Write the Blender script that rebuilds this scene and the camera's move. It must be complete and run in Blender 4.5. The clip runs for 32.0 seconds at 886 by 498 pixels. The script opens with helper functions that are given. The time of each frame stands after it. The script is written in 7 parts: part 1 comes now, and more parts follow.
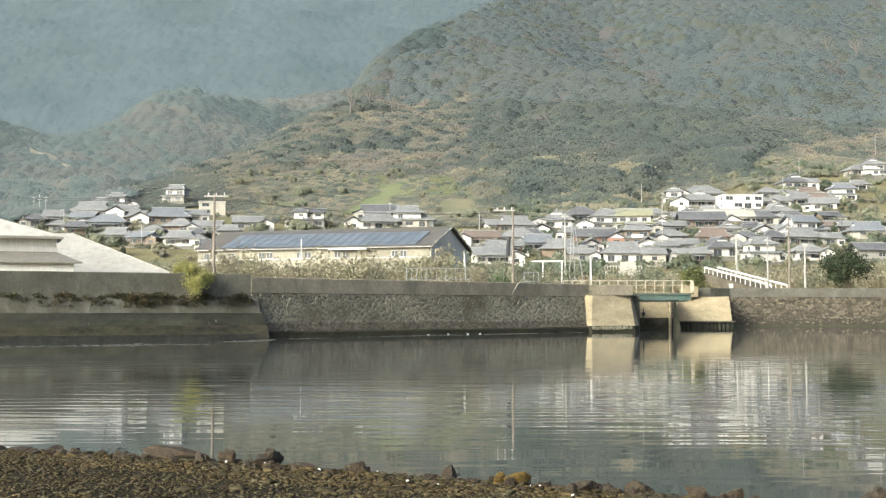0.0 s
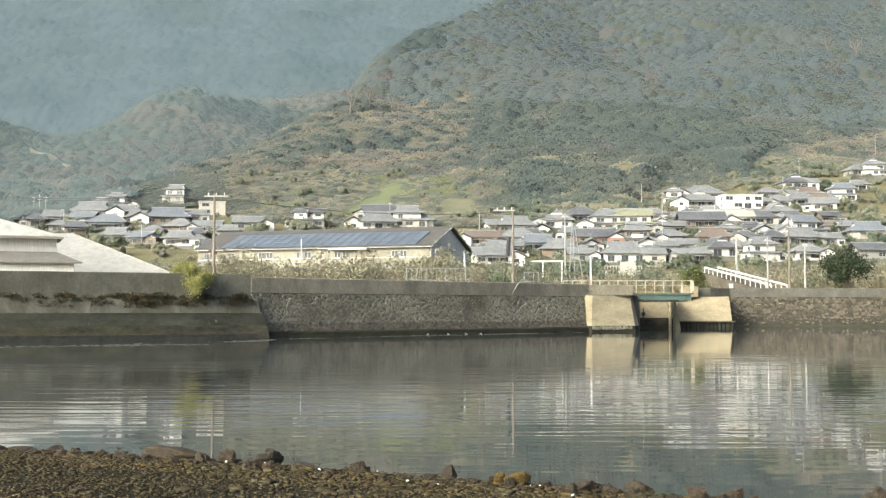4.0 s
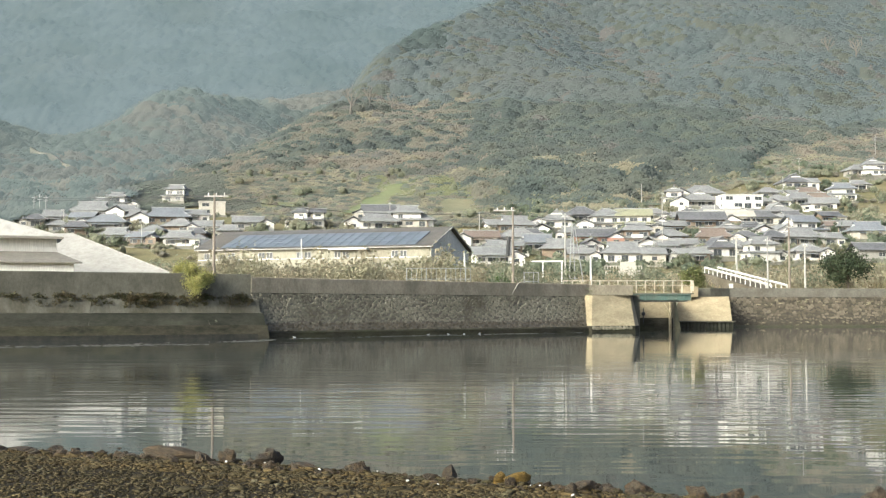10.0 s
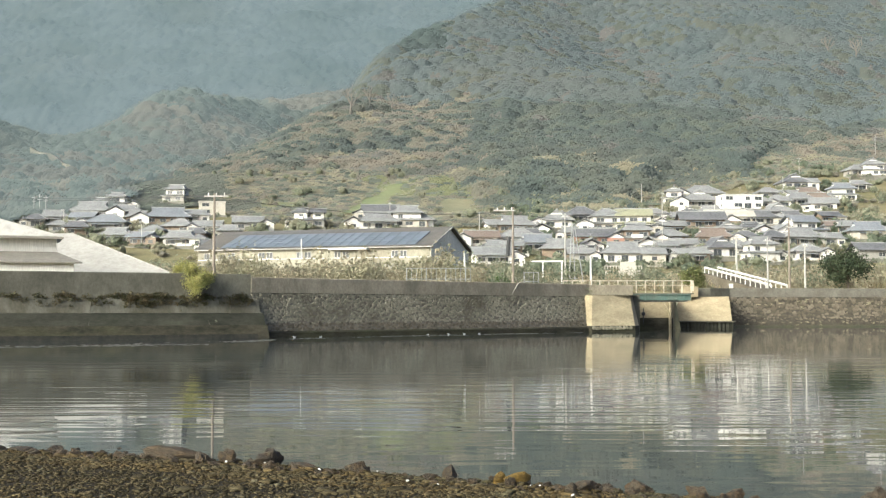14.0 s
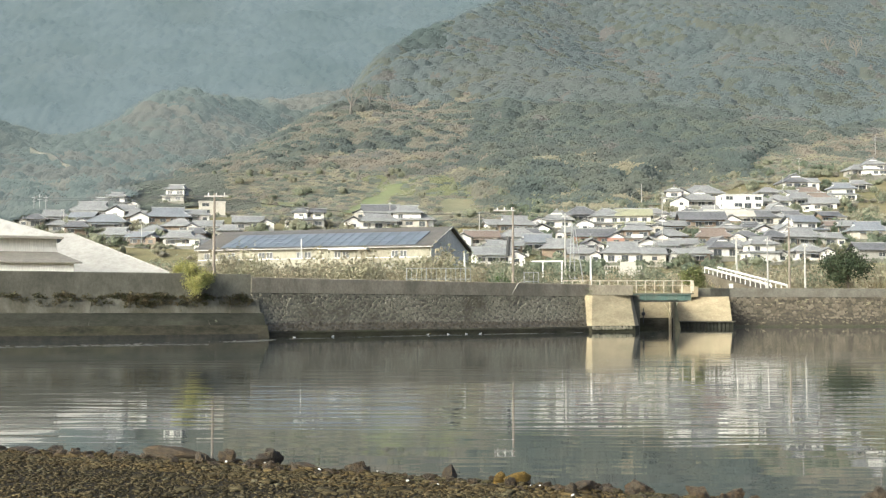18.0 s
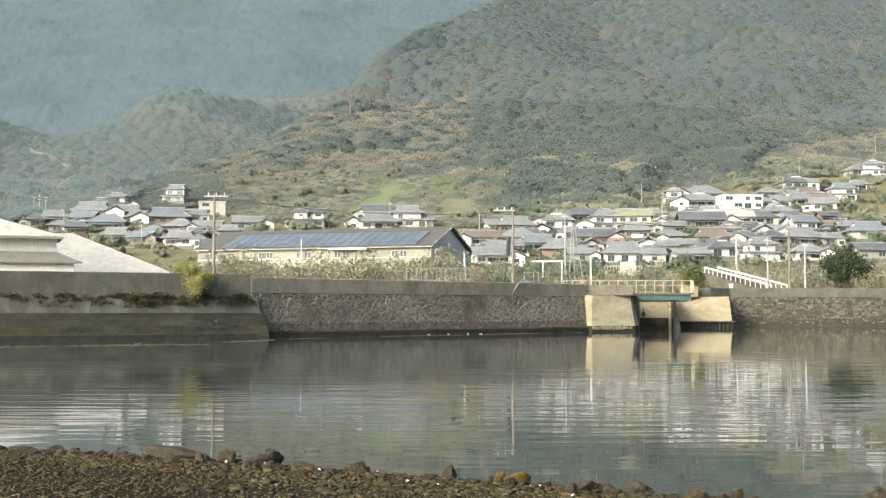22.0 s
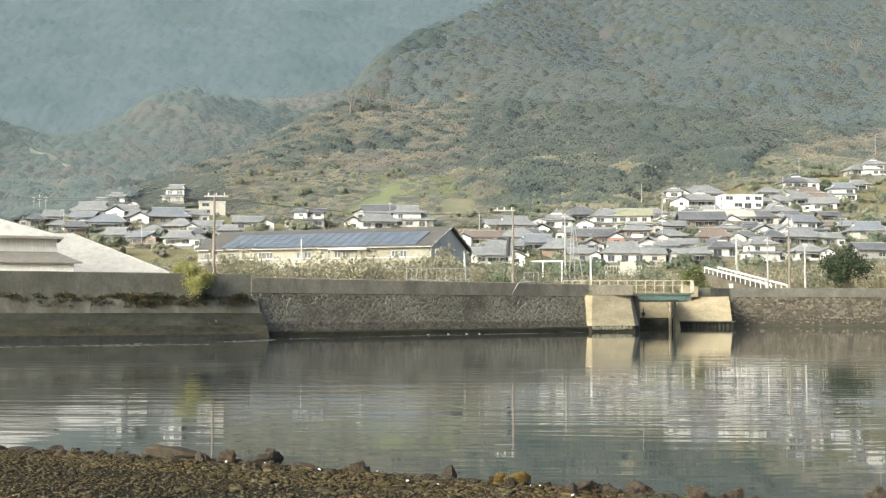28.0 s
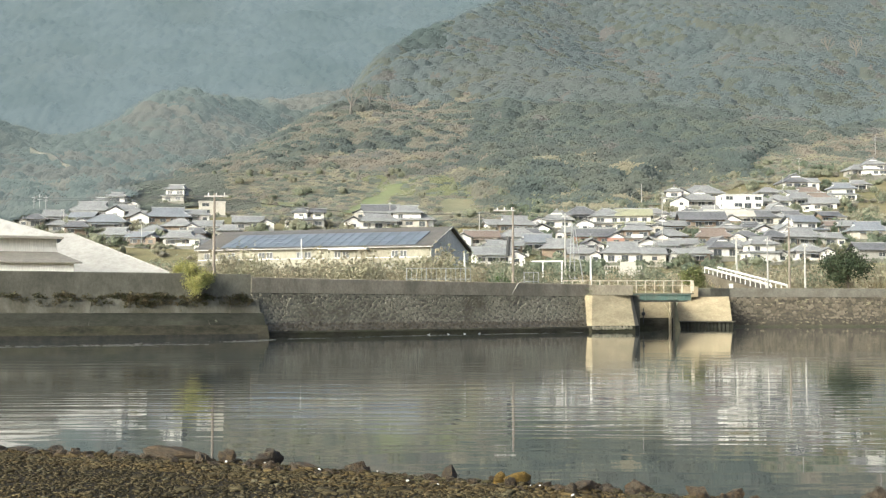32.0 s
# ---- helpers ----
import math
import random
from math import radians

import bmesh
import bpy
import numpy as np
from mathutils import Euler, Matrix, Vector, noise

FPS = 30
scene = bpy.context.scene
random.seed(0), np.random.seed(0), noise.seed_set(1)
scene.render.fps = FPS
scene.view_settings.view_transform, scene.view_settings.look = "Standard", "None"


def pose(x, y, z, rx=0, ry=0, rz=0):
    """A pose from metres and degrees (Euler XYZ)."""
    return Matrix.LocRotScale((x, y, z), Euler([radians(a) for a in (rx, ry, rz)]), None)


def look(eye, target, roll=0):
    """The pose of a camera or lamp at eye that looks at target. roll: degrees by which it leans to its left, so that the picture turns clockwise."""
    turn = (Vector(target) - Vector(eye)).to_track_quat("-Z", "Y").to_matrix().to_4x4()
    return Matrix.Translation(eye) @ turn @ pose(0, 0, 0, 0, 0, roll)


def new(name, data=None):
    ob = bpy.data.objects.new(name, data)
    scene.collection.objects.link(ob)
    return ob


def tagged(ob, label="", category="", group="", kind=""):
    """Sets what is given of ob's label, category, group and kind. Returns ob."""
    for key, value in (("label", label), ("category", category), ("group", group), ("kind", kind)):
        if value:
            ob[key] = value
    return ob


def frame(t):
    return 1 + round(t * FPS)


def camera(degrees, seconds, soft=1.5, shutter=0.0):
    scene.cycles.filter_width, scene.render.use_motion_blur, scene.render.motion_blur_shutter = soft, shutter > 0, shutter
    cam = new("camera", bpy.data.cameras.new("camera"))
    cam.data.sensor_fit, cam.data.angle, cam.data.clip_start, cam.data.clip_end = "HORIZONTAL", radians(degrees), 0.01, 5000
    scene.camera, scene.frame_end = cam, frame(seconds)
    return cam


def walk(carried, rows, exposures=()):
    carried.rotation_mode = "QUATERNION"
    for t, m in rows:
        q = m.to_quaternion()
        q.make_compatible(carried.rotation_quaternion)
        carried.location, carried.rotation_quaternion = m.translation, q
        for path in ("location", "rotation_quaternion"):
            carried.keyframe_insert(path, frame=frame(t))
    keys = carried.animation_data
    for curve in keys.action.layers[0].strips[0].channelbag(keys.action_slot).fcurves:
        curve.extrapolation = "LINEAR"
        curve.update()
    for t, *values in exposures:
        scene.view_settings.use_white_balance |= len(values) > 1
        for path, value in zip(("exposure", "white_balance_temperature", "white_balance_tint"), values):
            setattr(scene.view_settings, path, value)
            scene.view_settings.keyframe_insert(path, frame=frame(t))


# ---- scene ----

# ---------------------------------------------------------------- camera
cam = camera(40, 32.0, soft=1.25)
STAND = pose(0.0, 0.0, 2.2, 92.85, 0, 0)
walk(cam, [(0.0, STAND), (32.0, STAND)], [(0.0, 1.32, 5600, 0), (32.0, 1.32, 5600, 0)])

# ---------------------------------------------------------------- sky and sun
SUN_AZ, SUN_EL = 226.0, 25.0
world = bpy.data.worlds.new("hazy_sky")
scene.world = world
world.use_nodes = True
wn = world.node_tree
sky = wn.nodes.new("ShaderNodeTexSky")
sky.sky_type = "NISHITA"
sky.sun_disc = False
sky.sun_elevation, sky.sun_rotation = radians(SUN_EL), radians(SUN_AZ)
sky.air_density, sky.dust_density, sky.ozone_density = 0.45, 8.0, 0.3
wn.links.new(sky.outputs[0], wn.nodes["Background"].inputs[0])
wn.nodes["Background"].inputs[1].default_value = 0.15
sun_data = bpy.data.lights.new("sun", "SUN")
sun_data.energy, sun_data.angle, sun_data.color = 1.05, radians(8.0), (1.0, 0.84, 0.60)
sun = new("sun", sun_data)
az, el = radians(SUN_AZ), radians(SUN_EL)
sun_dir = Vector((math.sin(az) * math.cos(el), math.cos(az) * math.cos(el), math.sin(el)))
sun.matrix_world = look(sun_dir * 300, (0, 0, 0))

R = random.Random(7)


# ---------------------------------------------------------------- materials
def surface(name, low, high, scale=1.0, rough=0.8, bump=0.0, bump_scale=None, stain=None, stain_scale=0.2, stain_amount=0.5,
            random_tone=0.0, space="Object", metal=0.0, spec=0.5, island=0.0, stretch=(1, 1, 1), detail=6.0, grain=0.22):
    """A two-scale mottled surface: grain between two colours, broad stains of a third, optional relief."""
    m = bpy.data.materials.new(name)
    m.use_nodes = True
    nt = m.node_tree
    N, L = nt.nodes, nt.links
    b = N["Principled BSDF"]
    b.inputs["Roughness"].default_value = rough
    b.inputs["Metallic"].default_value = metal
    b.inputs["Specular IOR Level"].default_value = spec
    if space == "World":
        src = N.new("ShaderNodeNewGeometry").outputs["Position"]
    else:
        src = N.new("ShaderNodeTexCoord").outputs["Object"]
    mp = N.new("ShaderNodeMapping")
    mp.inputs["Scale"].default_value = stretch
    L.new(src, mp.inputs["Vector"])
    n1 = N.new("ShaderNodeTexNoise")
    n1.inputs["Scale"].default_value, n1.inputs["Detail"].default_value, n1.inputs["Roughness"].default_value = scale, detail, 0.65
    L.new(mp.outputs[0], n1.inputs["Vector"])
    cr = N.new("ShaderNodeValToRGB")
    cr.color_ramp.elements[0].position, cr.color_ramp.elements[1].position = 0.32, 0.68
    cr.color_ramp.elements[0].color, cr.color_ramp.elements[1].color = (*low, 1), (*high, 1)
    L.new(n1.outputs["Fac"], cr.inputs[0])
    col = cr.outputs[0]
    if stain:
        n2 = N.new("ShaderNodeTexNoise")
        n2.inputs["Scale"].default_value, n2.inputs["Detail"].default_value = stain_scale, 4.0
        L.new(mp.outputs[0], n2.inputs["Vector"])
        r2 = N.new("ShaderNodeMapRange")
        r2.inputs[1].default_value, r2.inputs[2].default_value = 0.45, 0.68
        r2.inputs[3].default_value, r2.inputs[4].default_value = 0.0, stain_amount
        L.new(n2.outputs["Fac"], r2.inputs[0])
        mx = N.new("ShaderNodeMixRGB")
        L.new(r2.outputs[0], mx.inputs[0])
        L.new(col, mx.inputs[1])
        mx.inputs[2].default_value = (*stain, 1)
        col = mx.outputs[0]
    if grain:
        n4 = N.new("ShaderNodeTexNoise")
        n4.inputs["Scale"].default_value, n4.inputs["Detail"].default_value, n4.inputs["Roughness"].default_value = scale * 5.5, 4.0, 0.8
        L.new(mp.outputs[0], n4.inputs["Vector"])
        r4 = N.new("ShaderNodeMapRange")
        r4.inputs[1].default_value, r4.inputs[2].default_value = 0.3, 0.7
        r4.inputs[3].default_value, r4.inputs[4].default_value = 1.0 - grain, 1.0 + grain
        L.new(n4.outputs["Fac"], r4.inputs[0])
        h4 = N.new("ShaderNodeHueSaturation")
        L.new(r4.outputs[0], h4.inputs["Value"])
        L.new(col, h4.inputs["Color"])
        col = h4.outputs[0]
    if random_tone or island:
        rnd = N.new("ShaderNodeObjectInfo").outputs["Random"] if random_tone else N.new("ShaderNodeNewGeometry").outputs["Random Per Island"]
        k = random_tone or island
        r3 = N.new("ShaderNodeMapRange")
        r3.inputs[3].default_value, r3.inputs[4].default_value = 1.0 - k, 1.0 + k
        L.new(rnd, r3.inputs[0])
        hs = N.new("ShaderNodeHueSaturation")
        L.new(r3.outputs[0], hs.inputs["Value"])
        L.new(col, hs.inputs["Color"])
        col = hs.outputs[0]
    L.new(col, b.inputs["Base Color"])
    if bump:
        n3 = N.new("ShaderNodeTexNoise")
        n3.inputs["Scale"].default_value, n3.inputs["Detail"].default_value = bump_scale or scale * 3, 5.0
        L.new(mp.outputs[0], n3.inputs["Vector"])
        bp = N.new("ShaderNodeBump")
        bp.inputs["Distance"].default_value = bump
        L.new(n3.outputs["Fac"], bp.inputs["Height"])
        L.new(bp.outputs[0], b.inputs["Normal"])
    return m


M = {}
M["concrete_old"] = surface("weathered_concrete", (0.093, 0.089, 0.068), (0.142, 0.135, 0.105), 1.3, 0.95, 0.02, 9, (0.068, 0.065, 0.050), 0.4, 0.7, stretch=(0.640, 0.640, 0.440), spec=0.2)
M["concrete_mid"] = surface("grey_concrete_revetment", (0.077, 0.073, 0.055), (0.133, 0.127, 0.100), 1.1, 0.95, 0.02, 8, (0.061, 0.054, 0.035), 0.8, 0.75, stretch=(0.9, 0.9, 0.4), spec=0.2)
M["concrete_wet"] = surface("damp_algae_concrete", (0.025, 0.024, 0.018), (0.052, 0.052, 0.037), 1.2, 0.8, 0.02, 8, (0.015, 0.017, 0.010), 0.5, 0.7, stretch=(0.4, 0.4, 1), spec=0.2)
M["tide_band"] = surface("black_tidal_crust", (0.017, 0.017, 0.012), (0.056, 0.050, 0.034), 1.8, 0.85, 0.05, 10, (0.062, 0.062, 0.031), 0.5, 0.5, stretch=(0.4, 0.4, 1), spec=0.15)
M["tide_black"] = surface("wet_black_waterline", (0.012, 0.012, 0.010), (0.032, 0.030, 0.022), 2.0, 0.6, spec=0.2)
M["concrete_pale"] = surface("pale_cement_facing", (0.218, 0.180, 0.110), (0.312, 0.259, 0.162), 1.4, 0.9, 0.015, 9, (0.187, 0.152, 0.090), 0.6, 0.65, stretch=(0.6, 0.6, 1.3))
M["stone"] = surface("grey_rubble_stone", (0.157, 0.145, 0.108), (0.260, 0.241, 0.178), 1.6, 0.95, 0.06, 4, (0.083, 0.076, 0.052), 0.6, 0.8, random_tone=0.2, spec=0.2)
M["stone_rest"] = surface("grey_rubble_masonry", (0.157, 0.145, 0.108), (0.260, 0.241, 0.178), 3.2, 0.95, 0.03, 9, (0.083, 0.076, 0.052), 0.22, 0.8, island=0.2, spec=0.2)
M["stone_brown"] = surface("brown_rubble_stone", (0.084, 0.072, 0.052), (0.164, 0.142, 0.105), 1.6, 0.95, 0.06, 4, (0.059, 0.052, 0.035), 0.6, 0.7, random_tone=0.42, spec=0.2)
M["stone_brown_rest"] = surface("brown_rubble_masonry", (0.084, 0.072, 0.052), (0.164, 0.142, 0.105), 3.2, 0.95, 0.03, 9, (0.059, 0.052, 0.035), 0.22, 0.7, island=0.42, spec=0.2)
M["mortar"] = surface("dark_wall_joint", (0.081, 0.073, 0.057), (0.143, 0.131, 0.103), 2.0, 0.95, 0.02, 9, spec=0.2)
M["parapet_grey"] = surface("grey_parapet_concrete", (0.227, 0.197, 0.141), (0.322, 0.283, 0.208), 1.2, 0.95, 0.02, 9, (0.137, 0.124, 0.089), 0.4, 0.65, stretch=(1, 1, 0.7), spec=0.2)
M["concrete_buff"] = surface("buff_cement_facing", (0.242, 0.203, 0.128), (0.353, 0.299, 0.192), 1.4, 0.9, 0.015, 9, (0.171, 0.144, 0.090), 0.6, 0.65, stretch=(0.6, 0.6, 1.3))
M["white_wall"] = surface("white_house_render", (0.56, 0.54, 0.49), (0.66, 0.64, 0.585), 0.5, 0.8, 0, None, (0.508, 0.486, 0.429), 0.15, 0.35)
M["cream_wall"] = surface("cream_house_render", (0.36, 0.34, 0.285), (0.45, 0.425, 0.36), 0.5, 0.8, 0, None, (0.38, 0.33, 0.25), 0.15, 0.35)
M["workshop_wall"] = surface("weathered_cream_wall", (0.235, 0.220, 0.165), (0.315, 0.295, 0.225), 0.5, 0.85, 0, None, (0.17, 0.15, 0.11), 0.15, 0.6, stretch=(1, 1, 0.5))
M["brown_wall"] = surface("brown_timber_wall", (0.16, 0.12, 0.085), (0.26, 0.20, 0.145), 0.8, 0.85, 0, None, (0.1, 0.08, 0.06), 0.2, 0.5)
M["red_wall"] = surface("reddish_siding_wall", (0.25, 0.135, 0.095), (0.33, 0.19, 0.14), 0.8, 0.8)
M["grey_wall"] = surface("grey_siding_wall", (0.25, 0.24, 0.21), (0.34, 0.325, 0.285), 0.8, 0.8, 0, None, (0.18, 0.18, 0.17), 0.2, 0.4)
M["tile_grey"] = surface("grey_roof_tiles", (0.150, 0.150, 0.144), (0.245, 0.245, 0.234), 1.4, 0.7, 0.04, 5, (0.10, 0.10, 0.10), 0.3, 0.4, spec=0.25)
M["tile_dark"] = surface("dark_roof_tiles", (0.088, 0.088, 0.090), (0.150, 0.150, 0.150), 1.4, 0.65, 0.04, 5, (0.05, 0.05, 0.055), 0.3, 0.4, spec=0.25)
M["tile_blue"] = surface("bluish_roof_tiles", (0.135, 0.143, 0.150), (0.205, 0.215, 0.224), 1.4, 0.65, 0.04, 5, (0.10, 0.11, 0.12), 0.3, 0.4, spec=0.25)
M["tile_brown"] = surface("brown_roof_tiles", (0.12, 0.09, 0.07), (0.20, 0.16, 0.125), 1.4, 0.6, 0.04, 5)
M["tile_green"] = surface("yellow_green_metal_roof", (0.21, 0.205, 0.125), (0.27, 0.262, 0.17), 0.8, 0.6)
M["tile_pale"] = surface("pale_cream_sheet_roof", (0.36, 0.34, 0.285), (0.44, 0.415, 0.35), 0.5, 0.6, 0, None, (0.28, 0.25, 0.2), 0.2, 0.5)
M["ridge"] = surface("mortar_ridge_caps", (0.16, 0.16, 0.155), (0.27, 0.27, 0.26), 2.0, 0.7)
M["glass"] = surface("window_glass", (0.05, 0.055, 0.058), (0.085, 0.09, 0.092), 0.5, 0.12, spec=0.6)
M["frame"] = surface("window_frame_metal", (0.30, 0.29, 0.27), (0.42, 0.41, 0.38), 1.0, 0.5)
M["plinth"] = surface("house_footing_concrete", (0.13, 0.125, 0.10), (0.21, 0.20, 0.17), 0.6, 0.9, 0, None, (0.10, 0.105, 0.07), 0.2, 0.7)
M["white_metal"] = surface("white_painted_metal", (0.50, 0.49, 0.45), (0.60, 0.585, 0.54), 0.3, 0.5, 0, None, (0.5, 0.48, 0.42), 0.1, 0.4)
M["grey_metal"] = surface("galvanised_steel", (0.22, 0.225, 0.22), (0.32, 0.325, 0.315), 1.5, 0.5)
M["green_metal"] = surface("green_painted_girder", (0.05, 0.085, 0.072), (0.08, 0.125, 0.105), 1.2, 0.5, 0, None, (0.09, 0.1, 0.07), 0.8, 0.4)
M["pole"] = surface("concrete_utility_pole", (0.165, 0.138, 0.108), (0.25, 0.212, 0.17), 1.2, 0.85, stretch=(3, 3, 0.4))
M["pole_pale"] = surface("pale_utility_pole", (0.31, 0.295, 0.265), (0.42, 0.405, 0.365), 1.2, 0.8, stretch=(3, 3, 0.4))
M["dark_metal"] = surface("dark_cable_sheath", (0.02, 0.02, 0.02), (0.04, 0.04, 0.04), 2, 0.6)
M["solar"] = surface("blue_grey_solar_cell", (0.097, 0.112, 0.130), (0.127, 0.142, 0.159), 0.8, 0.45, random_tone=0.14, spec=0.3)
M["shed_roof"] = surface("off_white_sheet_roof", (0.299, 0.283, 0.244), (0.348, 0.329, 0.288), 0.25, 0.55, 0, None, (0.310, 0.290, 0.245), 0.06, 0.5)
M["shed_wall"] = surface("grey_corrugated_wall", (0.28, 0.272, 0.245), (0.36, 0.35, 0.315), 0.5, 0.7, stretch=(4, 4, 0.3))
M["roof_slate"] = surface("weathered_slate_roof", (0.078, 0.075, 0.068), (0.118, 0.113, 0.103), 0.6, 0.85, 0.03, 4, (0.12, 0.10, 0.078), 0.12, 0.5, spec=0.2)
M["ochre_metal"] = surface("ochre_sheet_roof", (0.50, 0.36, 0.22), (0.58, 0.44, 0.28), 0.4, 0.6)
M["bark"] = surface("grey_brown_bark", (0.10, 0.08, 0.06), (0.2, 0.165, 0.125), 4.0, 0.95, 0.03, 12, stretch=(1, 1, 0.3))
M["feather"] = surface("white_plumage", (0.42, 0.42, 0.39), (0.52, 0.51, 0.48), 8, 0.8)
M["feather_grey"] = surface("grey_plumage", (0.22, 0.23, 0.24), (0.32, 0.33, 0.34), 8, 0.8)
M["beak"] = surface("yellow_beak", (0.5, 0.33, 0.05), (0.6, 0.4, 0.08), 8, 0.5)


def foliage(name, low, high, scale, patch=None, patch_scale=0.02, spec=0.35, island=0.45, patch_amount=0.8, sheen=0.0, glow=None, through_leaf=0.45):
    """Leaf colour: tree-to-tree cells, broad patches of another kind, leaf-to-leaf spread; glow is emission that
    imitates haze.
    """
    m = bpy.data.materials.new(name)
    m.use_nodes = True
    nt = m.node_tree
    N, L = nt.nodes, nt.links
    b = N["Principled BSDF"]
    b.inputs["Roughness"].default_value = 0.65
    b.inputs["Specular IOR Level"].default_value = spec
    b.inputs["Sheen Weight"].default_value = sheen
    # emission stands in for the pale air in front of distant leaves
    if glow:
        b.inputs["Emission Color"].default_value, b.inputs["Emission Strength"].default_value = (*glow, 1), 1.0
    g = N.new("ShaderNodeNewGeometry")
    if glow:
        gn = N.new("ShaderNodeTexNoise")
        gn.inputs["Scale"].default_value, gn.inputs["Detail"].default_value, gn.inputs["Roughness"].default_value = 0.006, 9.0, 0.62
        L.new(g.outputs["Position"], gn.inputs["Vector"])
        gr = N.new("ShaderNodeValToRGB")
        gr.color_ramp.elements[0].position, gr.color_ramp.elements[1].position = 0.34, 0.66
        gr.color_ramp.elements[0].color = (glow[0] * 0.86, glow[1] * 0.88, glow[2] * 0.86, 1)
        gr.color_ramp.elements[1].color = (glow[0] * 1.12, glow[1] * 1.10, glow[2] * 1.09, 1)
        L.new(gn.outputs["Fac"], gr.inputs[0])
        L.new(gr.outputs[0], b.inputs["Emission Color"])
    vo = N.new("ShaderNodeTexVoronoi")
    vo.inputs["Scale"].default_value = scale
    L.new(g.outputs["Position"], vo.inputs["Vector"])
    sp = N.new("ShaderNodeSeparateColor")
    L.new(vo.outputs["Color"], sp.inputs[0])
    cr = N.new("ShaderNodeValToRGB")
    cr.color_ramp.elements[0].color, cr.color_ramp.elements[1].color = (*low, 1), (*high, 1)
    L.new(sp.outputs[0], cr.inputs[0])
    col = cr.outputs[0]
    if patch:
        n2 = N.new("ShaderNodeTexNoise")
        n2.inputs["Scale"].default_value, n2.inputs["Detail"].default_value = patch_scale, 4.0
        L.new(g.outputs["Position"], n2.inputs["Vector"])
        r2 = N.new("ShaderNodeMapRange")
        r2.inputs[1].default_value, r2.inputs[2].default_value = 0.48, 0.66
        r2.inputs[4].default_value = patch_amount
        L.new(n2.outputs["Fac"], r2.inputs[0])
        mx = N.new("ShaderNodeMixRGB")
        L.new(r2.outputs[0], mx.inputs[0])
        L.new(col, mx.inputs[1])
        mx.inputs[2].default_value = (*patch, 1)
        col = mx.outputs[0]
    r3 = N.new("ShaderNodeMapRange")
    r3.inputs[3].default_value, r3.inputs[4].default_value = 1.0 - island, 1.0 + island
    L.new(g.outputs["Random Per Island"], r3.inputs[0])
    hs = N.new("ShaderNodeHueSaturation")
    L.new(r3.outputs[0], hs.inputs["Value"])
    L.new(col, hs.inputs["Color"])
    L.new(hs.outputs[0], b.inputs["Base Color"])
    tr = N.new("ShaderNodeBsdfTranslucent")
    L.new(hs.outputs[0], tr.inputs["Color"])
    ms = N.new("ShaderNodeMixShader")
    ms.inputs[0].default_value = through_leaf
    L.new(b.outputs[0], ms.inputs[1])
    L.new(tr.outputs[0], ms.inputs[2])
    L.new(ms.outputs[0], N["Material Output"].inputs["Surface"])
    return m


# hillside leaf colours are raised and blued to paint in distance haze
M["leaf_hazed"] = foliage("hazed_forest_leaves", (0.119, 0.145, 0.143), (0.140, 0.165, 0.159), 0.07, (0.150, 0.165, 0.150), 0.010, island=0.08, through_leaf=0.5)
M["leaf_near"] = foliage("lower_evergreen_leaves", (0.090, 0.112, 0.101), (0.114, 0.136, 0.120), 0.07, (0.128, 0.137, 0.115), 0.014, island=0.10, through_leaf=0.5)
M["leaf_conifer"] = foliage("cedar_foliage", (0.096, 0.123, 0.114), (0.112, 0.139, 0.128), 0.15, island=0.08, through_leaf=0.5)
# valley and mountain leaves emit a pale glow in place of haze
M["leaf_valley_haze"] = foliage("glowing_valley_woods", (0.072, 0.084, 0.075), (0.089, 0.100, 0.086), 0.08, (0.111, 0.108, 0.086), 0.008, island=0.06, through_leaf=0.5, spec=0.05, glow=(0.124, 0.133, 0.119))
M["leaf_brown"] = foliage("withered_scrub", (0.188, 0.176, 0.139), (0.241, 0.218, 0.168), 0.12, (0.168, 0.174, 0.132), 0.012, island=0.10, through_leaf=0.5)
M["leaf_tan"] = foliage("tan_winter_bushes", (0.25, 0.22, 0.145), (0.35, 0.31, 0.21), 0.5, (0.19, 0.195, 0.11), 0.12, island=0.22)
M["leaf_bare"] = foliage("bare_winter_twigs", (0.140, 0.138, 0.125), (0.170, 0.164, 0.146), 0.15, island=0.10)
M["leaf_far_haze"] = foliage("glowing_mountain_leaves", (0.027, 0.031, 0.028), (0.037, 0.041, 0.036), 0.03, (0.043, 0.043, 0.036), 0.004, island=0.04, spec=0.0, glow=(0.178, 0.199, 0.196))
M["leaf_valley_brown_haze"] = foliage("backdrop_valley_scrub", (0.081, 0.082, 0.071), (0.101, 0.096, 0.080), 0.08, (0.148, 0.134, 0.101), 0.010, island=0.06, through_leaf=0.5, spec=0.05, glow=(0.134, 0.134, 0.118))
M["leaf_olive"] = foliage("olive_broadleaf_woods", (0.116, 0.132, 0.110), (0.143, 0.155, 0.125), 0.07, (0.155, 0.157, 0.128), 0.014, island=0.10, through_leaf=0.5)
M["leaf_straw"] = foliage("straw_bamboo_leaves", (0.235, 0.224, 0.155), (0.286, 0.264, 0.179), 0.12, island=0.10, through_leaf=0.5)
M["leaf_shrub"] = foliage("dark_slope_bushes", (0.167, 0.190, 0.144), (0.213, 0.226, 0.167), 0.3, island=0.12, through_leaf=0.5)
M["terrace_leaf"] = foliage("green_plot_grass", (0.182, 0.198, 0.105), (0.237, 0.244, 0.132), 0.2, island=0.10, through_leaf=0.5)
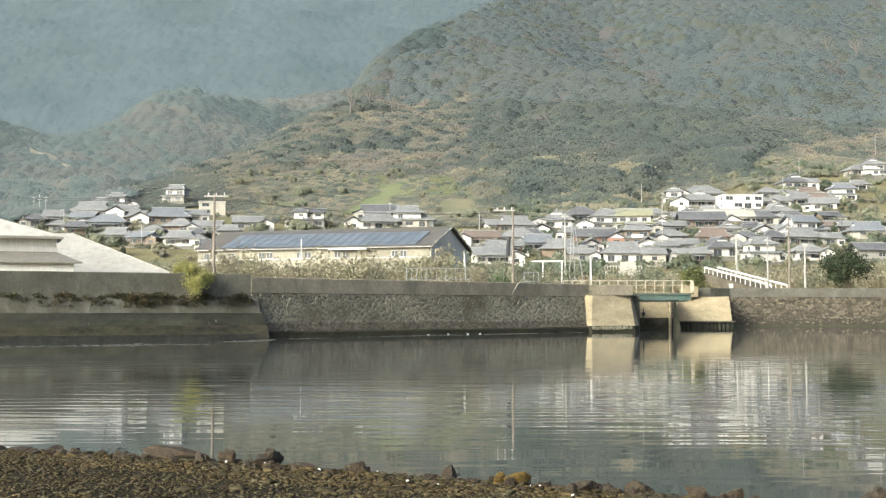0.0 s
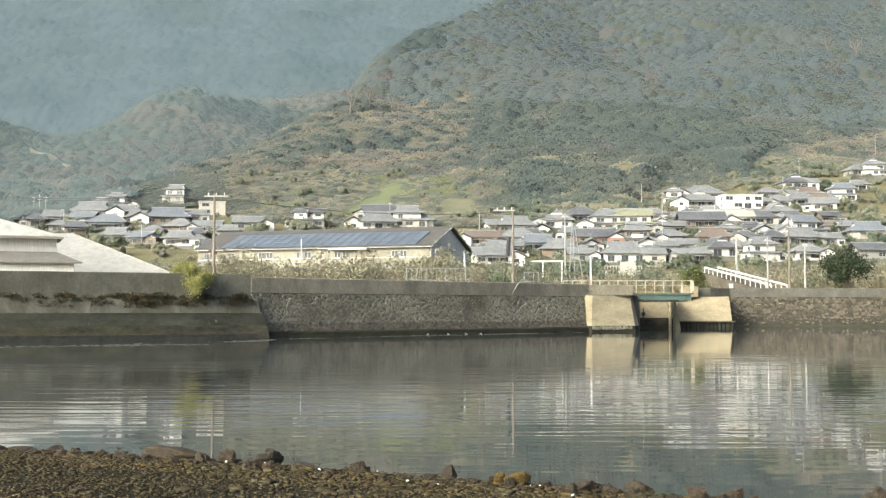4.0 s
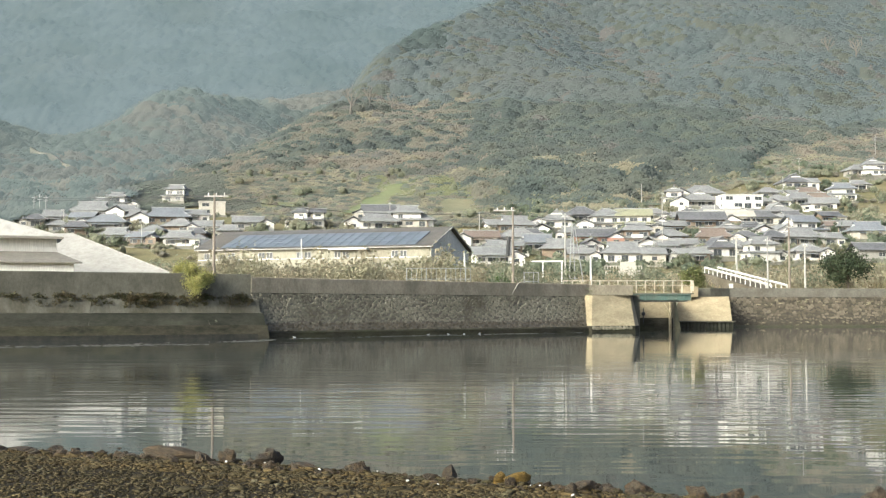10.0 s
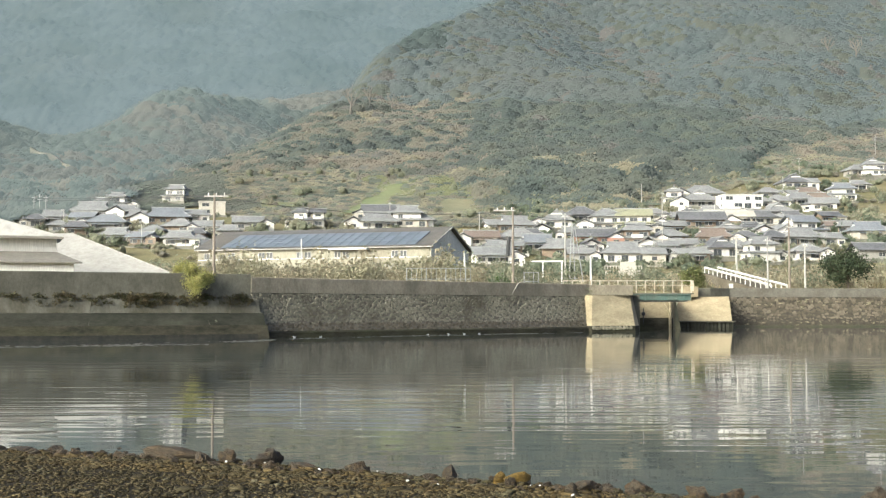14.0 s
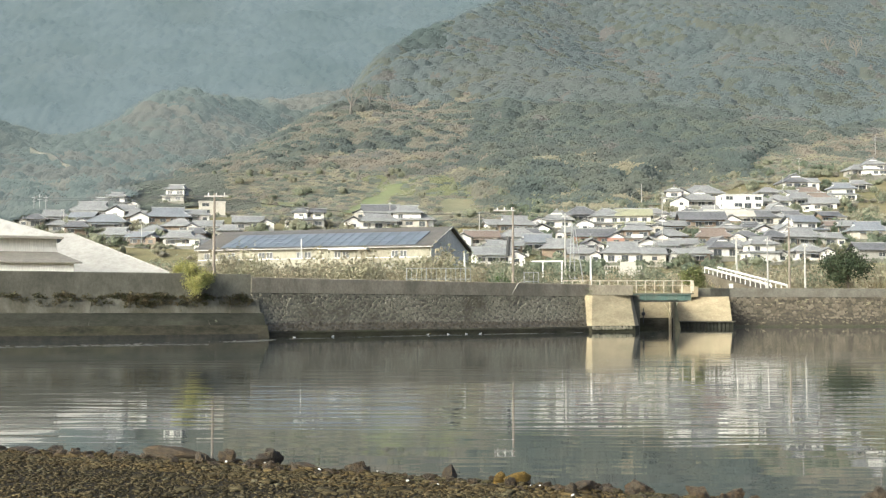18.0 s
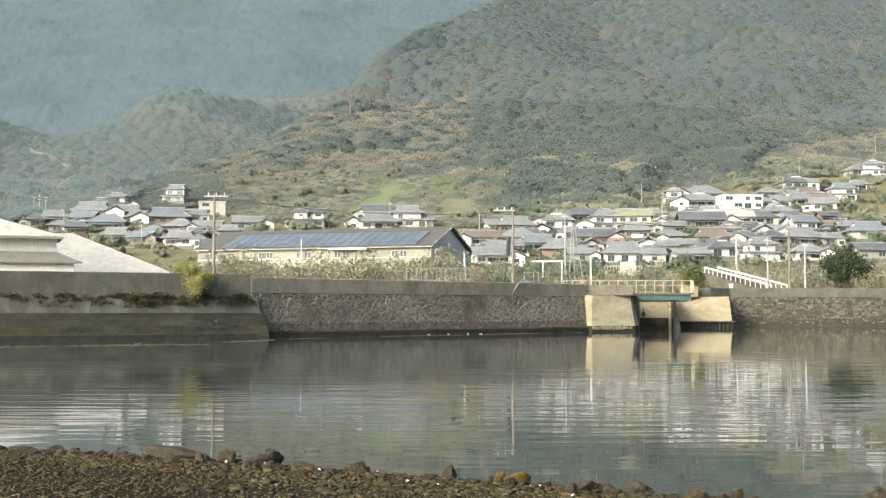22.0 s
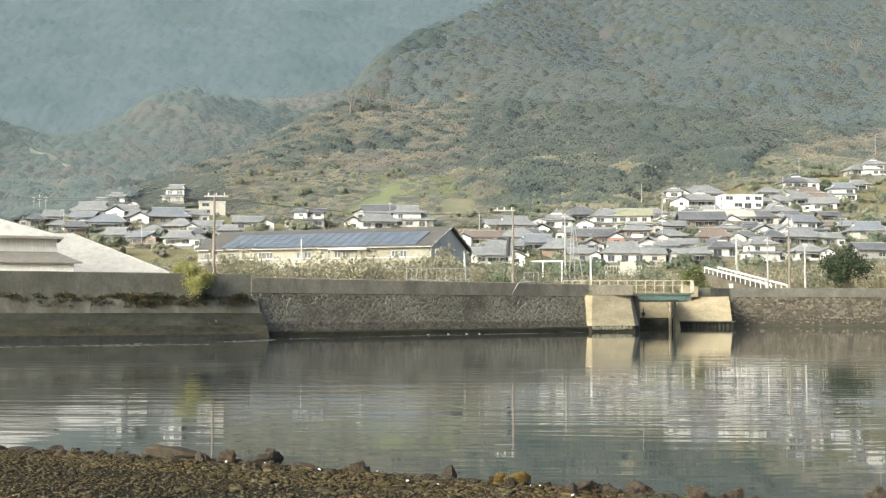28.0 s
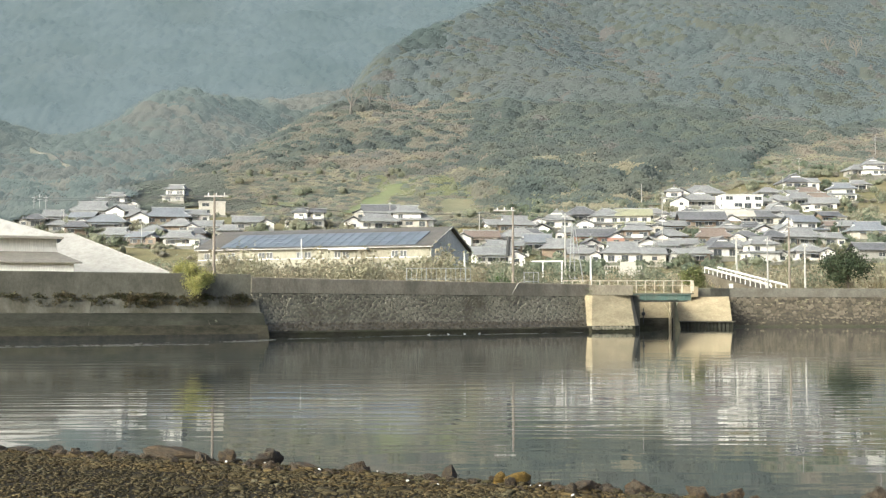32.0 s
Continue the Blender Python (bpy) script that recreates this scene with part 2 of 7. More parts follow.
M["leaf_yellow"] = foliage("yellow_green_shrub_leaves", (0.24, 0.245, 0.08), (0.36, 0.335, 0.12), 2.0, island=0.3)
M["leaf_dark"] = foliage("dark_evergreen_leaves", (0.035, 0.05, 0.026), (0.075, 0.09, 0.045), 1.0)
M["leaf_garden"] = foliage("garden_tree_leaves", (0.144, 0.159, 0.103), (0.213, 0.218, 0.144), 0.2, (0.230, 0.207, 0.144), 0.05, island=0.25)
M["leaf_bush"] = foliage("olive_shrub_tree_leaves", (0.13, 0.145, 0.05), (0.21, 0.215, 0.085), 2.0, island=0.3)
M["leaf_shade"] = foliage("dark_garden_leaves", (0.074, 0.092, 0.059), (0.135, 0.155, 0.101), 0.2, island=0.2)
M["shed_pale"] = surface("pale_grey_sheet_wall", (0.517, 0.501, 0.451), (0.616, 0.600, 0.544), 0.5, 0.7, stretch=(4, 4, 0.3))
M["leaf_weed"] = foliage("dull_weed_leaves", (0.048, 0.050, 0.021), (0.109, 0.086, 0.042), 2.5)
M["reed"] = foliage("dry_reed_stems", (0.20, 0.16, 0.09), (0.33, 0.27, 0.16), 0.6, (0.15, 0.15, 0.07), 0.15)
M["terrace"] = surface("mown_green_terrace", (0.105, 0.128, 0.050), (0.150, 0.170, 0.075), 0.3, 0.95, 0.05, 2, (0.170, 0.160, 0.080), 0.06, 0.5, space="World")
M["terrace_olive"] = surface("rough_olive_terrace", (0.115, 0.118, 0.060), (0.170, 0.165, 0.090), 0.3, 0.95, 0.05, 2, (0.19, 0.165, 0.095), 0.06, 0.6, space="World")
M["leaf_green"] = foliage("fresh_green_leaves", (0.06, 0.10, 0.03), (0.12, 0.17, 0.05), 1.2)


# ---------------------------------------------------------------- mesh helpers
class Mesh:
    """Collects vertices and faces for one mesh."""

    def __init__(self):
        self.v, self.f = [], []

    def add(self, verts, faces):
        n = len(self.v)
        self.v += [tuple(p) for p in verts]
        self.f += [tuple(i + n for i in q) for q in faces]
        return self

    def box(self, c, s, rz=0.0, taper=1.0):
        hx, hy, hz = s[0] / 2, s[1] / 2, s[2] / 2
        ca, sa = math.cos(rz), math.sin(rz)
        pts = []
        for z, k in ((-hz, 1.0), (hz, taper)):
            for x, y in ((-hx, -hy), (hx, -hy), (hx, hy), (-hx, hy)):
                x, y = x * k, y * k
                pts.append((c[0] + x * ca - y * sa, c[1] + x * sa + y * ca, c[2] + z))
        return self.add(pts, [(3, 2, 1, 0), (4, 5, 6, 7), (0, 1, 5, 4), (1, 2, 6, 5), (2, 3, 7, 6), (3, 0, 4, 7)])

    def bevel_box(self, c, s, b):
        """A box with chamfered vertical and top edges."""
        hx, hy, hz = s[0] / 2, s[1] / 2, s[2] / 2
        ring = lambda x, y, k: [(-x + k, -y), (x - k, -y), (x, -y + k), (x, y - k), (x - k, y), (-x + k, y), (-x, y - k), (-x, -y + k)]
        pts = []
        for z, x, y in ((-hz, hx, hy), (hz - b, hx, hy), (hz, hx - b, hy - b)):
            pts += [(c[0] + px, c[1] + py, c[2] + z) for px, py in ring(x, y, b)]
        faces = [tuple(range(7, -1, -1)), tuple(range(16, 24))]
        for r in (0, 8):
            faces += [(r + i, r + (i + 1) % 8, r + 8 + (i + 1) % 8, r + 8 + i) for i in range(8)]
        return self.add(pts, faces)

    def tube(self, a, b, ra, rb=None, n=8):
        rb = ra if rb is None else rb
        a, b = Vector(a), Vector(b)
        q = (b - a).to_track_quat("Z", "Y")
        pts = []
        for c, r in ((a, ra), (b, rb)):
            pts += [c + q @ Vector((r * math.cos(6.28318 * i / n), r * math.sin(6.28318 * i / n), 0)) for i in range(n)]
        return self.add(pts, [tuple(range(n - 1, -1, -1)), tuple(range(n, 2 * n))] + [(i, (i + 1) % n, n + (i + 1) % n, n + i) for i in range(n)])

    def sweep(self, profile, path, closed=True):
        """profile: (out, z) pairs in order; path: (x, y) points; out points to the right-hand side of the way."""
        k, rings = len(profile), []
        for i, p in enumerate(path):
            a, b = Vector(path[max(i - 1, 0)]), Vector(path[min(i + 1, len(path) - 1)])
            d = (b - a).normalized()
            nrm = Vector((d.y, -d.x))
            if 0 < i < len(path) - 1:
                d0 = (Vector(path[i]) - Vector(path[i - 1])).normalized()
                nrm = nrm / max(0.4, nrm.dot(Vector((d0.y, -d0.x))))
            rings += [(p[0] + nrm.x * o, p[1] + nrm.y * o, z) for o, z in profile]
        faces = []
        for i in range(len(path) - 1):
            for j in range(k if closed else k - 1):
                j2 = (j + 1) % k
                faces.append((i * k + j, i * k + j2, (i + 1) * k + j2, (i + 1) * k + j))
        if closed:
            m = (len(path) - 1) * k
            faces += [tuple(range(k - 1, -1, -1)), tuple(m + j for j in range(k))]
        return self.add(rings, faces)

    def data(self, name, smooth=False):
        me = bpy.data.meshes.new(name)
        me.from_pydata(self.v, [], self.f)
        me.validate()
        if smooth:
            me.polygons.foreach_set("use_smooth", [True] * len(me.polygons))
        me.update()
        return me


def fix_normals(me):
    bm = bmesh.new()
    bm.from_mesh(me)
    bmesh.ops.recalc_face_normals(bm, faces=bm.faces)
    bm.to_mesh(me)
    bm.free()


def part(name, mesh, material, parent=None, label="", smooth=False, at=None, normals=True):
    """One mesh object, under a thing or a part if parent is given."""
    me = mesh.data(name, smooth) if isinstance(mesh, Mesh) else mesh
    if normals and isinstance(mesh, Mesh):
        fix_normals(me)
    if not me.materials:
        me.materials.append(M[material])
    ob = new(name, me)
    if parent:
        ob.parent = parent
    if at is not None:
        ob.matrix_basis = at
    if label:
        ob["label"] = label
    return ob


def thing(name, m, label, category, group="", kind=""):
    ob = new(name)
    ob.empty_display_size = 0.3
    ob.matrix_basis = m
    return tagged(ob, label, category, group, kind)


def big_mesh(name, verts, faces, material, label, category, kind="stuff", smooth=False):
    """One large mesh from arrays of vertices and triangles or quads."""
    me = bpy.data.meshes.new(name)
    nv, nf, k = len(verts), len(faces), faces.shape[1]
    me.vertices.add(nv)
    me.vertices.foreach_set("co", np.ascontiguousarray(verts, dtype=np.float32).ravel())
    me.loops.add(nf * k)
    me.loops.foreach_set("vertex_index", np.ascontiguousarray(faces, dtype=np.int32).ravel())
    me.polygons.add(nf)
    me.polygons.foreach_set("loop_start", np.arange(0, nf * k, k, dtype=np.int32))
    if smooth:
        me.polygons.foreach_set("use_smooth", np.ones(nf, dtype=bool))
    me.update(calc_edges=True)
    me.materials.append(M[material] if isinstance(material, str) else material)
    return tagged(new(name, me), label, category, kind=kind)


def spread(protos, places, pick, scale, turn, lift=None):
    """Copies of small (verts, faces) shapes at many places, as arrays for big_mesh."""
    vs, fs, n = [], [], 0
    for k, (pv, pf) in enumerate(protos):
        idx = np.where(pick == k)[0]
        if not len(idx):
            continue
        c, s = np.cos(turn[idx]), np.sin(turn[idx])
        x, y, z = pv[:, 0][None], pv[:, 1][None], pv[:, 2][None]
        sx, sy, sz = (scale[idx, i][:, None] for i in range(3))
        X = (x * c[:, None] * sx - y * s[:, None] * sx) + places[idx, 0][:, None]
        Y = (x * s[:, None] * sy + y * c[:, None] * sy) + places[idx, 1][:, None]
        Z = z * sz + places[idx, 2][:, None]
        vs.append(np.stack([X, Y, Z], -1).reshape(-1, 3))
        f = pf[None] + (np.arange(len(idx)) * len(pv))[:, None, None] + n
        fs.append(f.reshape(-1, pf.shape[1]))
        n += len(idx) * len(pv)
    return np.concatenate(vs), np.concatenate(fs)


def ico(sub):
    bm = bmesh.new()
    bmesh.ops.create_icosphere(bm, subdivisions=sub, radius=1.0)
    v = np.array([p.co[:] for p in bm.verts])
    f = np.array([[q.index for q in p.verts] for p in bm.faces])
    bm.free()
    return v, f


ICO1, ICO2, ICO3 = ico(1), ico(2), ico(3)


def lumpy(base, seed, amp=0.25, freq=1.6, squash=1.0):
    v, f = base
    out = np.array([np.array(p) * (1 + amp * noise.noise(Vector(p) * freq + Vector((seed * 7.3, seed * 1.7, 3.1)))
                                   + amp * 0.5 * noise.noise(Vector(p) * freq * 2.7 + Vector((seed, 5.0, seed * 2.0)))) for p in v])
    out[:, 2] *= squash
    return out, f


def leaf_cloud(rs, n, size, radii=(1, 1, 1), shell=0.55, base=0.0, lobes=7, loose=0.45, face=None):
    """n small leaf sprays (triangles) that fill a lobed crown of unit radius; uneven, with gaps."""
    cen = rs.normal(size=(lobes, 3))
    cen /= np.linalg.norm(cen, axis=1)[:, None]
    cen *= rs.uniform(0.35, 0.68, (lobes, 1))
    cen[:, 2] = cen[:, 2] * 0.8 + 0.05
    rad = rs.uniform(0.36, 0.55, lobes)
    who = rs.randint(0, lobes, n)
    d = rs.normal(size=(n, 3))
    d /= np.linalg.norm(d, axis=1)[:, None]
    p = cen[who] + d * (rad[who] * rs.uniform(shell, 1.05, n))[:, None]
    nrm = d + rs.normal(size=(n, 3)) * loose
    if face is not None:
        nrm = nrm * 0.25 + np.array(face)
    nrm /= np.linalg.norm(nrm, axis=1)[:, None]
    t = np.cross(nrm, rs.normal(size=(n, 3)))
    t /= np.linalg.norm(t, axis=1)[:, None]
    b = np.cross(nrm, t)
    s = (size * rs.uniform(0.6, 1.4, n))[:, None]
    tri = np.stack([p + t * s, p - t * s * 0.6 + b * s * 0.8, p - t * s * 0.5 - b * s * 0.9], 1)
    v = tri.reshape(-1, 3) * np.array(radii)
    v[:, 2] += base
    return v, np.arange(3 * n).reshape(-1, 3)


def merge(*shapes):
    vs, fs, n = [], [], 0
    for v, f in shapes:
        vs.append(v)
        fs.append(f + n)
        n += len(v)
    return np.concatenate(vs), np.concatenate(fs)


def smooth_step(a, b, x):
    t = np.clip((x - a) / (b - a), 0, 1)
    return t * t * (3 - 2 * t)


# ---------------------------------------------------------------- lie of the land
WALL_X = [-260, -33.0, -15.0, 14.2, 19.6, 19.8, 26.0, 26.2, 29.6, 29.8, 36.7, 69, 300]
WALL_Y = [-40, 85.0, 95.0, 122.0, 124.0, 135.0, 135.0, 160.0, 160.0, 156.5, 157.5, 162.0, 196.0]
SHORE_X = [-60, -30, -7.3, -3.8, -0.27, 1.57, 3.5, 4.4, 20, 60]
SHORE_Y = [40, 28.0, 19.4, 18.1, 16.1, 15.1, 14.1, 13.5, 7.0, -12.0]
HILL = 1.3
LAND_Y = [0, 150, 230, 270, 300, 340, 390, 430, 520, 600, 800, 1000, 1200, 1500]
SPUR_Y = [400, 430, 520, 600, 800, 1000, 1200, 1500]
SPUR_X = [-80, -72, -69, -62, -35, 74, 170, 215]
LAND_Z = [3.7, 3.9, 6.0, 11.0, 18.0, 27.0, 37.0, 48.0, 70.0, 95.0, 165.0, 258.0, 345.0, 420.0]


def hash_noise(X, Y, size, seed):
    """Smooth value noise on arrays."""
    x, y = X / size + seed * 17.3, Y / size + seed * 9.1
    xi, yi = np.floor(x), np.floor(y)
    fx, fy = x - xi, y - yi
    fx, fy = fx * fx * (3 - 2 * fx), fy * fy * (3 - 2 * fy)
    h = lambda a, b: np.modf(np.abs(np.sin(a * 127.1 + b * 311.7 + seed * 13.7) * 43758.5453))[0]
    return (h(xi, yi) * (1 - fx) + h(xi + 1, yi) * fx) * (1 - fy) + (h(xi, yi + 1) * (1 - fx) + h(xi + 1, yi + 1) * fx) * fy


def land(X, Y):
    """Height of the dry land behind the sea wall: village slope, wooded spur, valley and far mountain."""
    X, Y = np.asarray(X, float) / HILL, np.asarray(Y, float) / HILL
    east = np.interp(Y, LAND_Y, LAND_Z)
    west = np.interp(Y, [0, 150, 230, 270, 300, 340, 390, 430, 560, 800, 1200, 1500], [3.7, 3.9, 6, 11, 18, 27, 37, 44, 56, 78, 128, 190])
    spur = np.interp(Y, SPUR_Y, SPUR_X)
    k = smooth_step(-75, 5, X - spur) * 1.0
    z = west * (1 - k) + east * k
    z = z + 74 * np.exp(-((X + 190) / 78) ** 2 - ((Y - 880) / 130) ** 2)
    z = z + 84 * np.exp(-((X + 80) / 105) ** 2 - ((Y - 1060) / 120) ** 2)
    z = z + 52 * np.exp(-((X + 345) / 78) ** 2 - ((Y - 760) / 120) ** 2)
    far = np.interp(Y, [1250, 1500, 2000, 2600, 3300, 4200], [0, 170, 440, 780, 950, 960])
    far = far + (hash_noise(X, Y, 420, 3) - 0.5) * 150 * smooth_step(1400, 2200, Y)
    z = np.maximum(z, far)
    z = z + (hash_noise(X, Y, 70, 1) - 0.5) * 20 * smooth_step(480, 700, Y)
    z = z + (hash_noise(X, Y, 14, 2) - 0.5) * 2.0 * smooth_step(230, 420, Y)
    return 2.2 + (z - 2.2) * HILL


def beach(X, Y):
    s = np.interp(X, SHORE_X, SHORE_Y) - Y
    return np.where(s > 0, 0.055 * s, 0.12 * s)


def ground_z(X, Y):
    X, Y = np.asarray(X, float), np.asarray(Y, float)
    w = np.interp(X, WALL_X, WALL_Y)
    sea = np.maximum(beach(X, Y), -1.6)
    inland = smooth_step(0.8, 2.2, Y - w)
    return sea * (1 - inland) + land(X, Y) * inland


def steps(*runs):
    out = []
    for a, b, d in runs:
        out += list(np.arange(a, b, d))
    return np.array(out)


def build_ground():
    xs = steps((-3200, -600, 100), (-600, -200, 25), (-200, -60, 8), (-60, 60, 1.0), (60, 96, 2), (96, 200, 8), (200, 600, 25), (600, 3300, 100))
    ys = steps((-60, 4, 4), (4, 22, 0.5), (22, 70, 4), (70, 188, 1.0), (188, 650, 7), (650, 1700, 16), (1700, 5400, 55))
    X, Y = np.meshgrid(xs, ys)
    Z = ground_z(X, Y) - 6 * smooth_step(720, 820, Y) - 25 * smooth_step(1480, 1700, Y)  # under the trees
    nx, ny = len(xs), len(ys)
    i = np.arange(nx * ny).reshape(ny, nx)
    f = np.stack([i[:-1, :-1], i[:-1, 1:], i[1:, 1:], i[1:, :-1]], -1).reshape(-1, 4)
    m = surface("soil_and_dry_grass", (0.13, 0.115, 0.06), (0.20, 0.175, 0.10), 0.12, 0.95, 0.05, 1.2, (0.125, 0.125, 0.06), 0.018, 0.8, space="World")
    # the floor of the woods beyond the village is moss and litter
    N, L = m.node_tree.nodes, m.node_tree.links
    b = N["Principled BSDF"]
    b.inputs["Specular IOR Level"].default_value = 0.1
    sep = N.new("ShaderNodeSeparateXYZ")
    L.new(N.new("ShaderNodeNewGeometry").outputs["Position"], sep.inputs[0])
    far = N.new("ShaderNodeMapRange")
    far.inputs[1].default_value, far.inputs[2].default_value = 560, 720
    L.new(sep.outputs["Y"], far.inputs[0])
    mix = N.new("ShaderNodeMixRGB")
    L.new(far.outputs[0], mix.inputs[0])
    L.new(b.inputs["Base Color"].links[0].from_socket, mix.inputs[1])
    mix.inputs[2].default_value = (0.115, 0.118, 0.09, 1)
    # wet gravel between the sea wall and the eye
    shore = N.new("ShaderNodeMapRange")
    shore.inputs[1].default_value, shore.inputs[2].default_value = 40, 60
    L.new(sep.outputs["Y"], shore.inputs[0])
    mix2 = N.new("ShaderNodeMixRGB")
    L.new(shore.outputs[0], mix2.inputs[0])
    mix2.inputs[1].default_value = (0.026, 0.021, 0.012, 1)
    L.new(mix.outputs[0], mix2.inputs[2])
    L.new(mix2.outputs[0], b.inputs["Base Color"])
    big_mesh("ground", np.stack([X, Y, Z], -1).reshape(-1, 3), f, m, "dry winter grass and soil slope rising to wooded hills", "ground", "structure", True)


build_ground()


# ---------------------------------------------------------------- water
def build_water():
    m = bpy.data.materials.new("calm_harbour_water")
    m.use_nodes = True
    nt = m.node_tree
    N, L = nt.nodes, nt.links
    b = N["Principled BSDF"]
    b.inputs["Base Color"].default_value = (0.05, 0.055, 0.050, 1)
    b.inputs["Roughness"].default_value = 0.02
    b.inputs["IOR"].default_value = 1.333
    tc = N.new("ShaderNodeTexCoord")
    pos = N.new("ShaderNodeNewGeometry").outputs["Position"]

    def ripple(sx, sy, detail, rz, warp=0.0):
        mp = N.new("ShaderNodeMapping")
        mp.inputs["Scale"].default_value = (sx, sy, 1)
        mp.inputs["Rotation"].default_value = (0, 0, radians(rz))
        L.new(tc.outputs["Object"], mp.inputs["Vector"])
        n = N.new("ShaderNodeTexNoise")
        n.inputs["Scale"].default_value, n.inputs["Detail"].default_value = 1.0, detail
        n.inputs["Distortion"].default_value = warp
        L.new(mp.outputs[0], n.inputs["Vector"])
        return n.outputs["Fac"]

    # patches of breeze that stay over the same water, between calm lanes
    br = N.new("ShaderNodeMapping")
    br.inputs["Scale"].default_value = (0.03, 0.055, 1)
    L.new(pos, br.inputs["Vector"])
    bn = N.new("ShaderNodeTexNoise")
    bn.inputs["Scale"].default_value, bn.inputs["Detail"].default_value = 1.0, 2.0
    L.new(br.outputs[0], bn.inputs["Vector"])
    breeze = N.new("ShaderNodeMapRange")
    breeze.inputs[1].default_value, breeze.inputs[2].default_value = 0.35, 0.62
    breeze.inputs[3].default_value, breeze.inputs[4].default_value = 0.3, 1.1
    L.new(bn.outputs["Fac"], breeze.inputs[0])

    def times(a, k):
        q = N.new("ShaderNodeMath")
        q.operation = "MULTIPLY"
        L.new(a, q.inputs[0])
        if isinstance(k, float):
            q.inputs[1].default_value = k
        else:
            L.new(k, q.inputs[1])
        return q.outputs[0]

    def plus(a, c):
        q = N.new("ShaderNodeMath")
        L.new(a, q.inputs[0])
        L.new(c, q.inputs[1])
        return q.outputs[0]

    # still water under the far wall and along the near shore
    sep = N.new("ShaderNodeSeparateXYZ")
    L.new(pos, sep.inputs[0])
    lane = N.new("ShaderNodeValToRGB")
    ramp = lane.color_ramp
    ramp.elements[0].position, ramp.elements[0].color = 0.175, (0.22, 0.22, 0.22, 1)
    ramp.elements[1].position, ramp.elements[1].color = 0.24, (1, 1, 1, 1)
    for at, k in ((0.36, 1.0), (0.75, 0.5), (1.0, 0.25)):
        e = ramp.elements.new(at)
        e.color = (k, k, k, 1)
    reach = N.new("ShaderNodeMath")
    reach.operation = "MULTIPLY"
    reach.inputs[1].default_value = 0.01
    L.new(sep.outputs["Y"], reach.inputs[0])
    L.new(reach.outputs[0], lane.inputs[0])
    swell = times(ripple(0.11, 0.95, 1.0, 2, 0.2), 0.0062)
    small = times(ripple(0.26, 2.3, 1.0, -3, 0.3), 0.0026)
    fine = times(ripple(1.6, 6.0, 2.0, 4, 0.4), 0.0004)
    mw = N.new("ShaderNodeMapping")
    mw.inputs["Rotation"].default_value = (0, 0, radians(3))
    mw.inputs["Scale"].default_value = (0.22, 1, 1)
    L.new(tc.outputs["Object"], mw.inputs["Vector"])
    wv = N.new("ShaderNodeTexWave")
    wv.bands_direction = "Y"
    wv.inputs["Scale"].default_value, wv.inputs["Distortion"].default_value = 0.34, 8.0
    wv.inputs["Detail"].default_value, wv.inputs["Detail Scale"].default_value = 2.0, 2.2
    L.new(mw.outputs[0], wv.inputs["Vector"])
    crest = times(wv.outputs["Fac"], 0.0027)
    h = times(times(plus(plus(plus(swell, crest), small), fine), breeze.outputs[0]), lane.outputs[0])
    bp = N.new("ShaderNodeBump")
    bp.inputs["Distance"].default_value = 1.0
    bp.inputs["Strength"].default_value = 1.0
    L.new(h, bp.inputs["Height"])
    L.new(bp.outputs[0], b.inputs["Normal"])
    M["water"] = m
    v = np.array([(-700, -120, 0), (700, -120, 0), (700, 420, 0), (-700, 420, 0)], float)
    return big_mesh("water", v, np.array([[0, 1, 2, 3]]), "water", "calm grey-green harbour water with small ripples", "water", "structure")


water = build_water()


# ---------------------------------------------------------------- sea wall
def along(p, q, n):
    return [(p[0] + (q[0] - p[0]) * i / n, p[1] + (q[1] - p[1]) * i / n) for i in range(n + 1)]


def rubble_piece(rs):
    """A squarish rubble stone: outline in x and z, domed towards -y."""
    n = 6
    ang = np.arange(n) / n * 2 * np.pi + rs.uniform(-0.38, 0.38, n)
    r = rs.uniform(0.38, 0.62, n) * (1 + 0.12 * np.cos(4 * (ang - np.pi / 4)))
    x, z = r * np.cos(ang), r * np.sin(ang)
    d = rs.uniform(0.5, 1.0, n)
    v = [(x[i], 0.25, z[i]) for i in range(n)] + [(x[i] * 0.97, -0.10 * d[i], z[i] * 0.97) for i in range(n)]
    v += [(x[i] * 0.86, -0.2 * d[i], z[i] * 0.86) for i in range(n)] + [(0.0, -0.2, 0.0)]
    f = [(i, (i + 1) % n, n + (i + 1) % n, n + i) for i in range(n)]
    f += [(n + i, n + (i + 1) % n, 2 * n + (i + 1) % n, 2 * n + i) for i in range(n)]
    f += [(2 * n + i, 2 * n + (i + 1) % n, 3 * n) for i in range(n)]
    return v, f


STONE_SHAPES = [rubble_piece(np.random.RandomState(40 + i)) for i in range(10)]


def stone_mesh(k, mat="stone"):
    me = Mesh().add(*STONE_SHAPES[k]).data("stone")
    fix_normals(me)
    me.materials.append(M[mat])
    return me


STONE_MESHES = [stone_mesh(k) for k in range(10)]
BROWN_MESHES = [stone_mesh(k, "stone_brown") for k in range(10)]


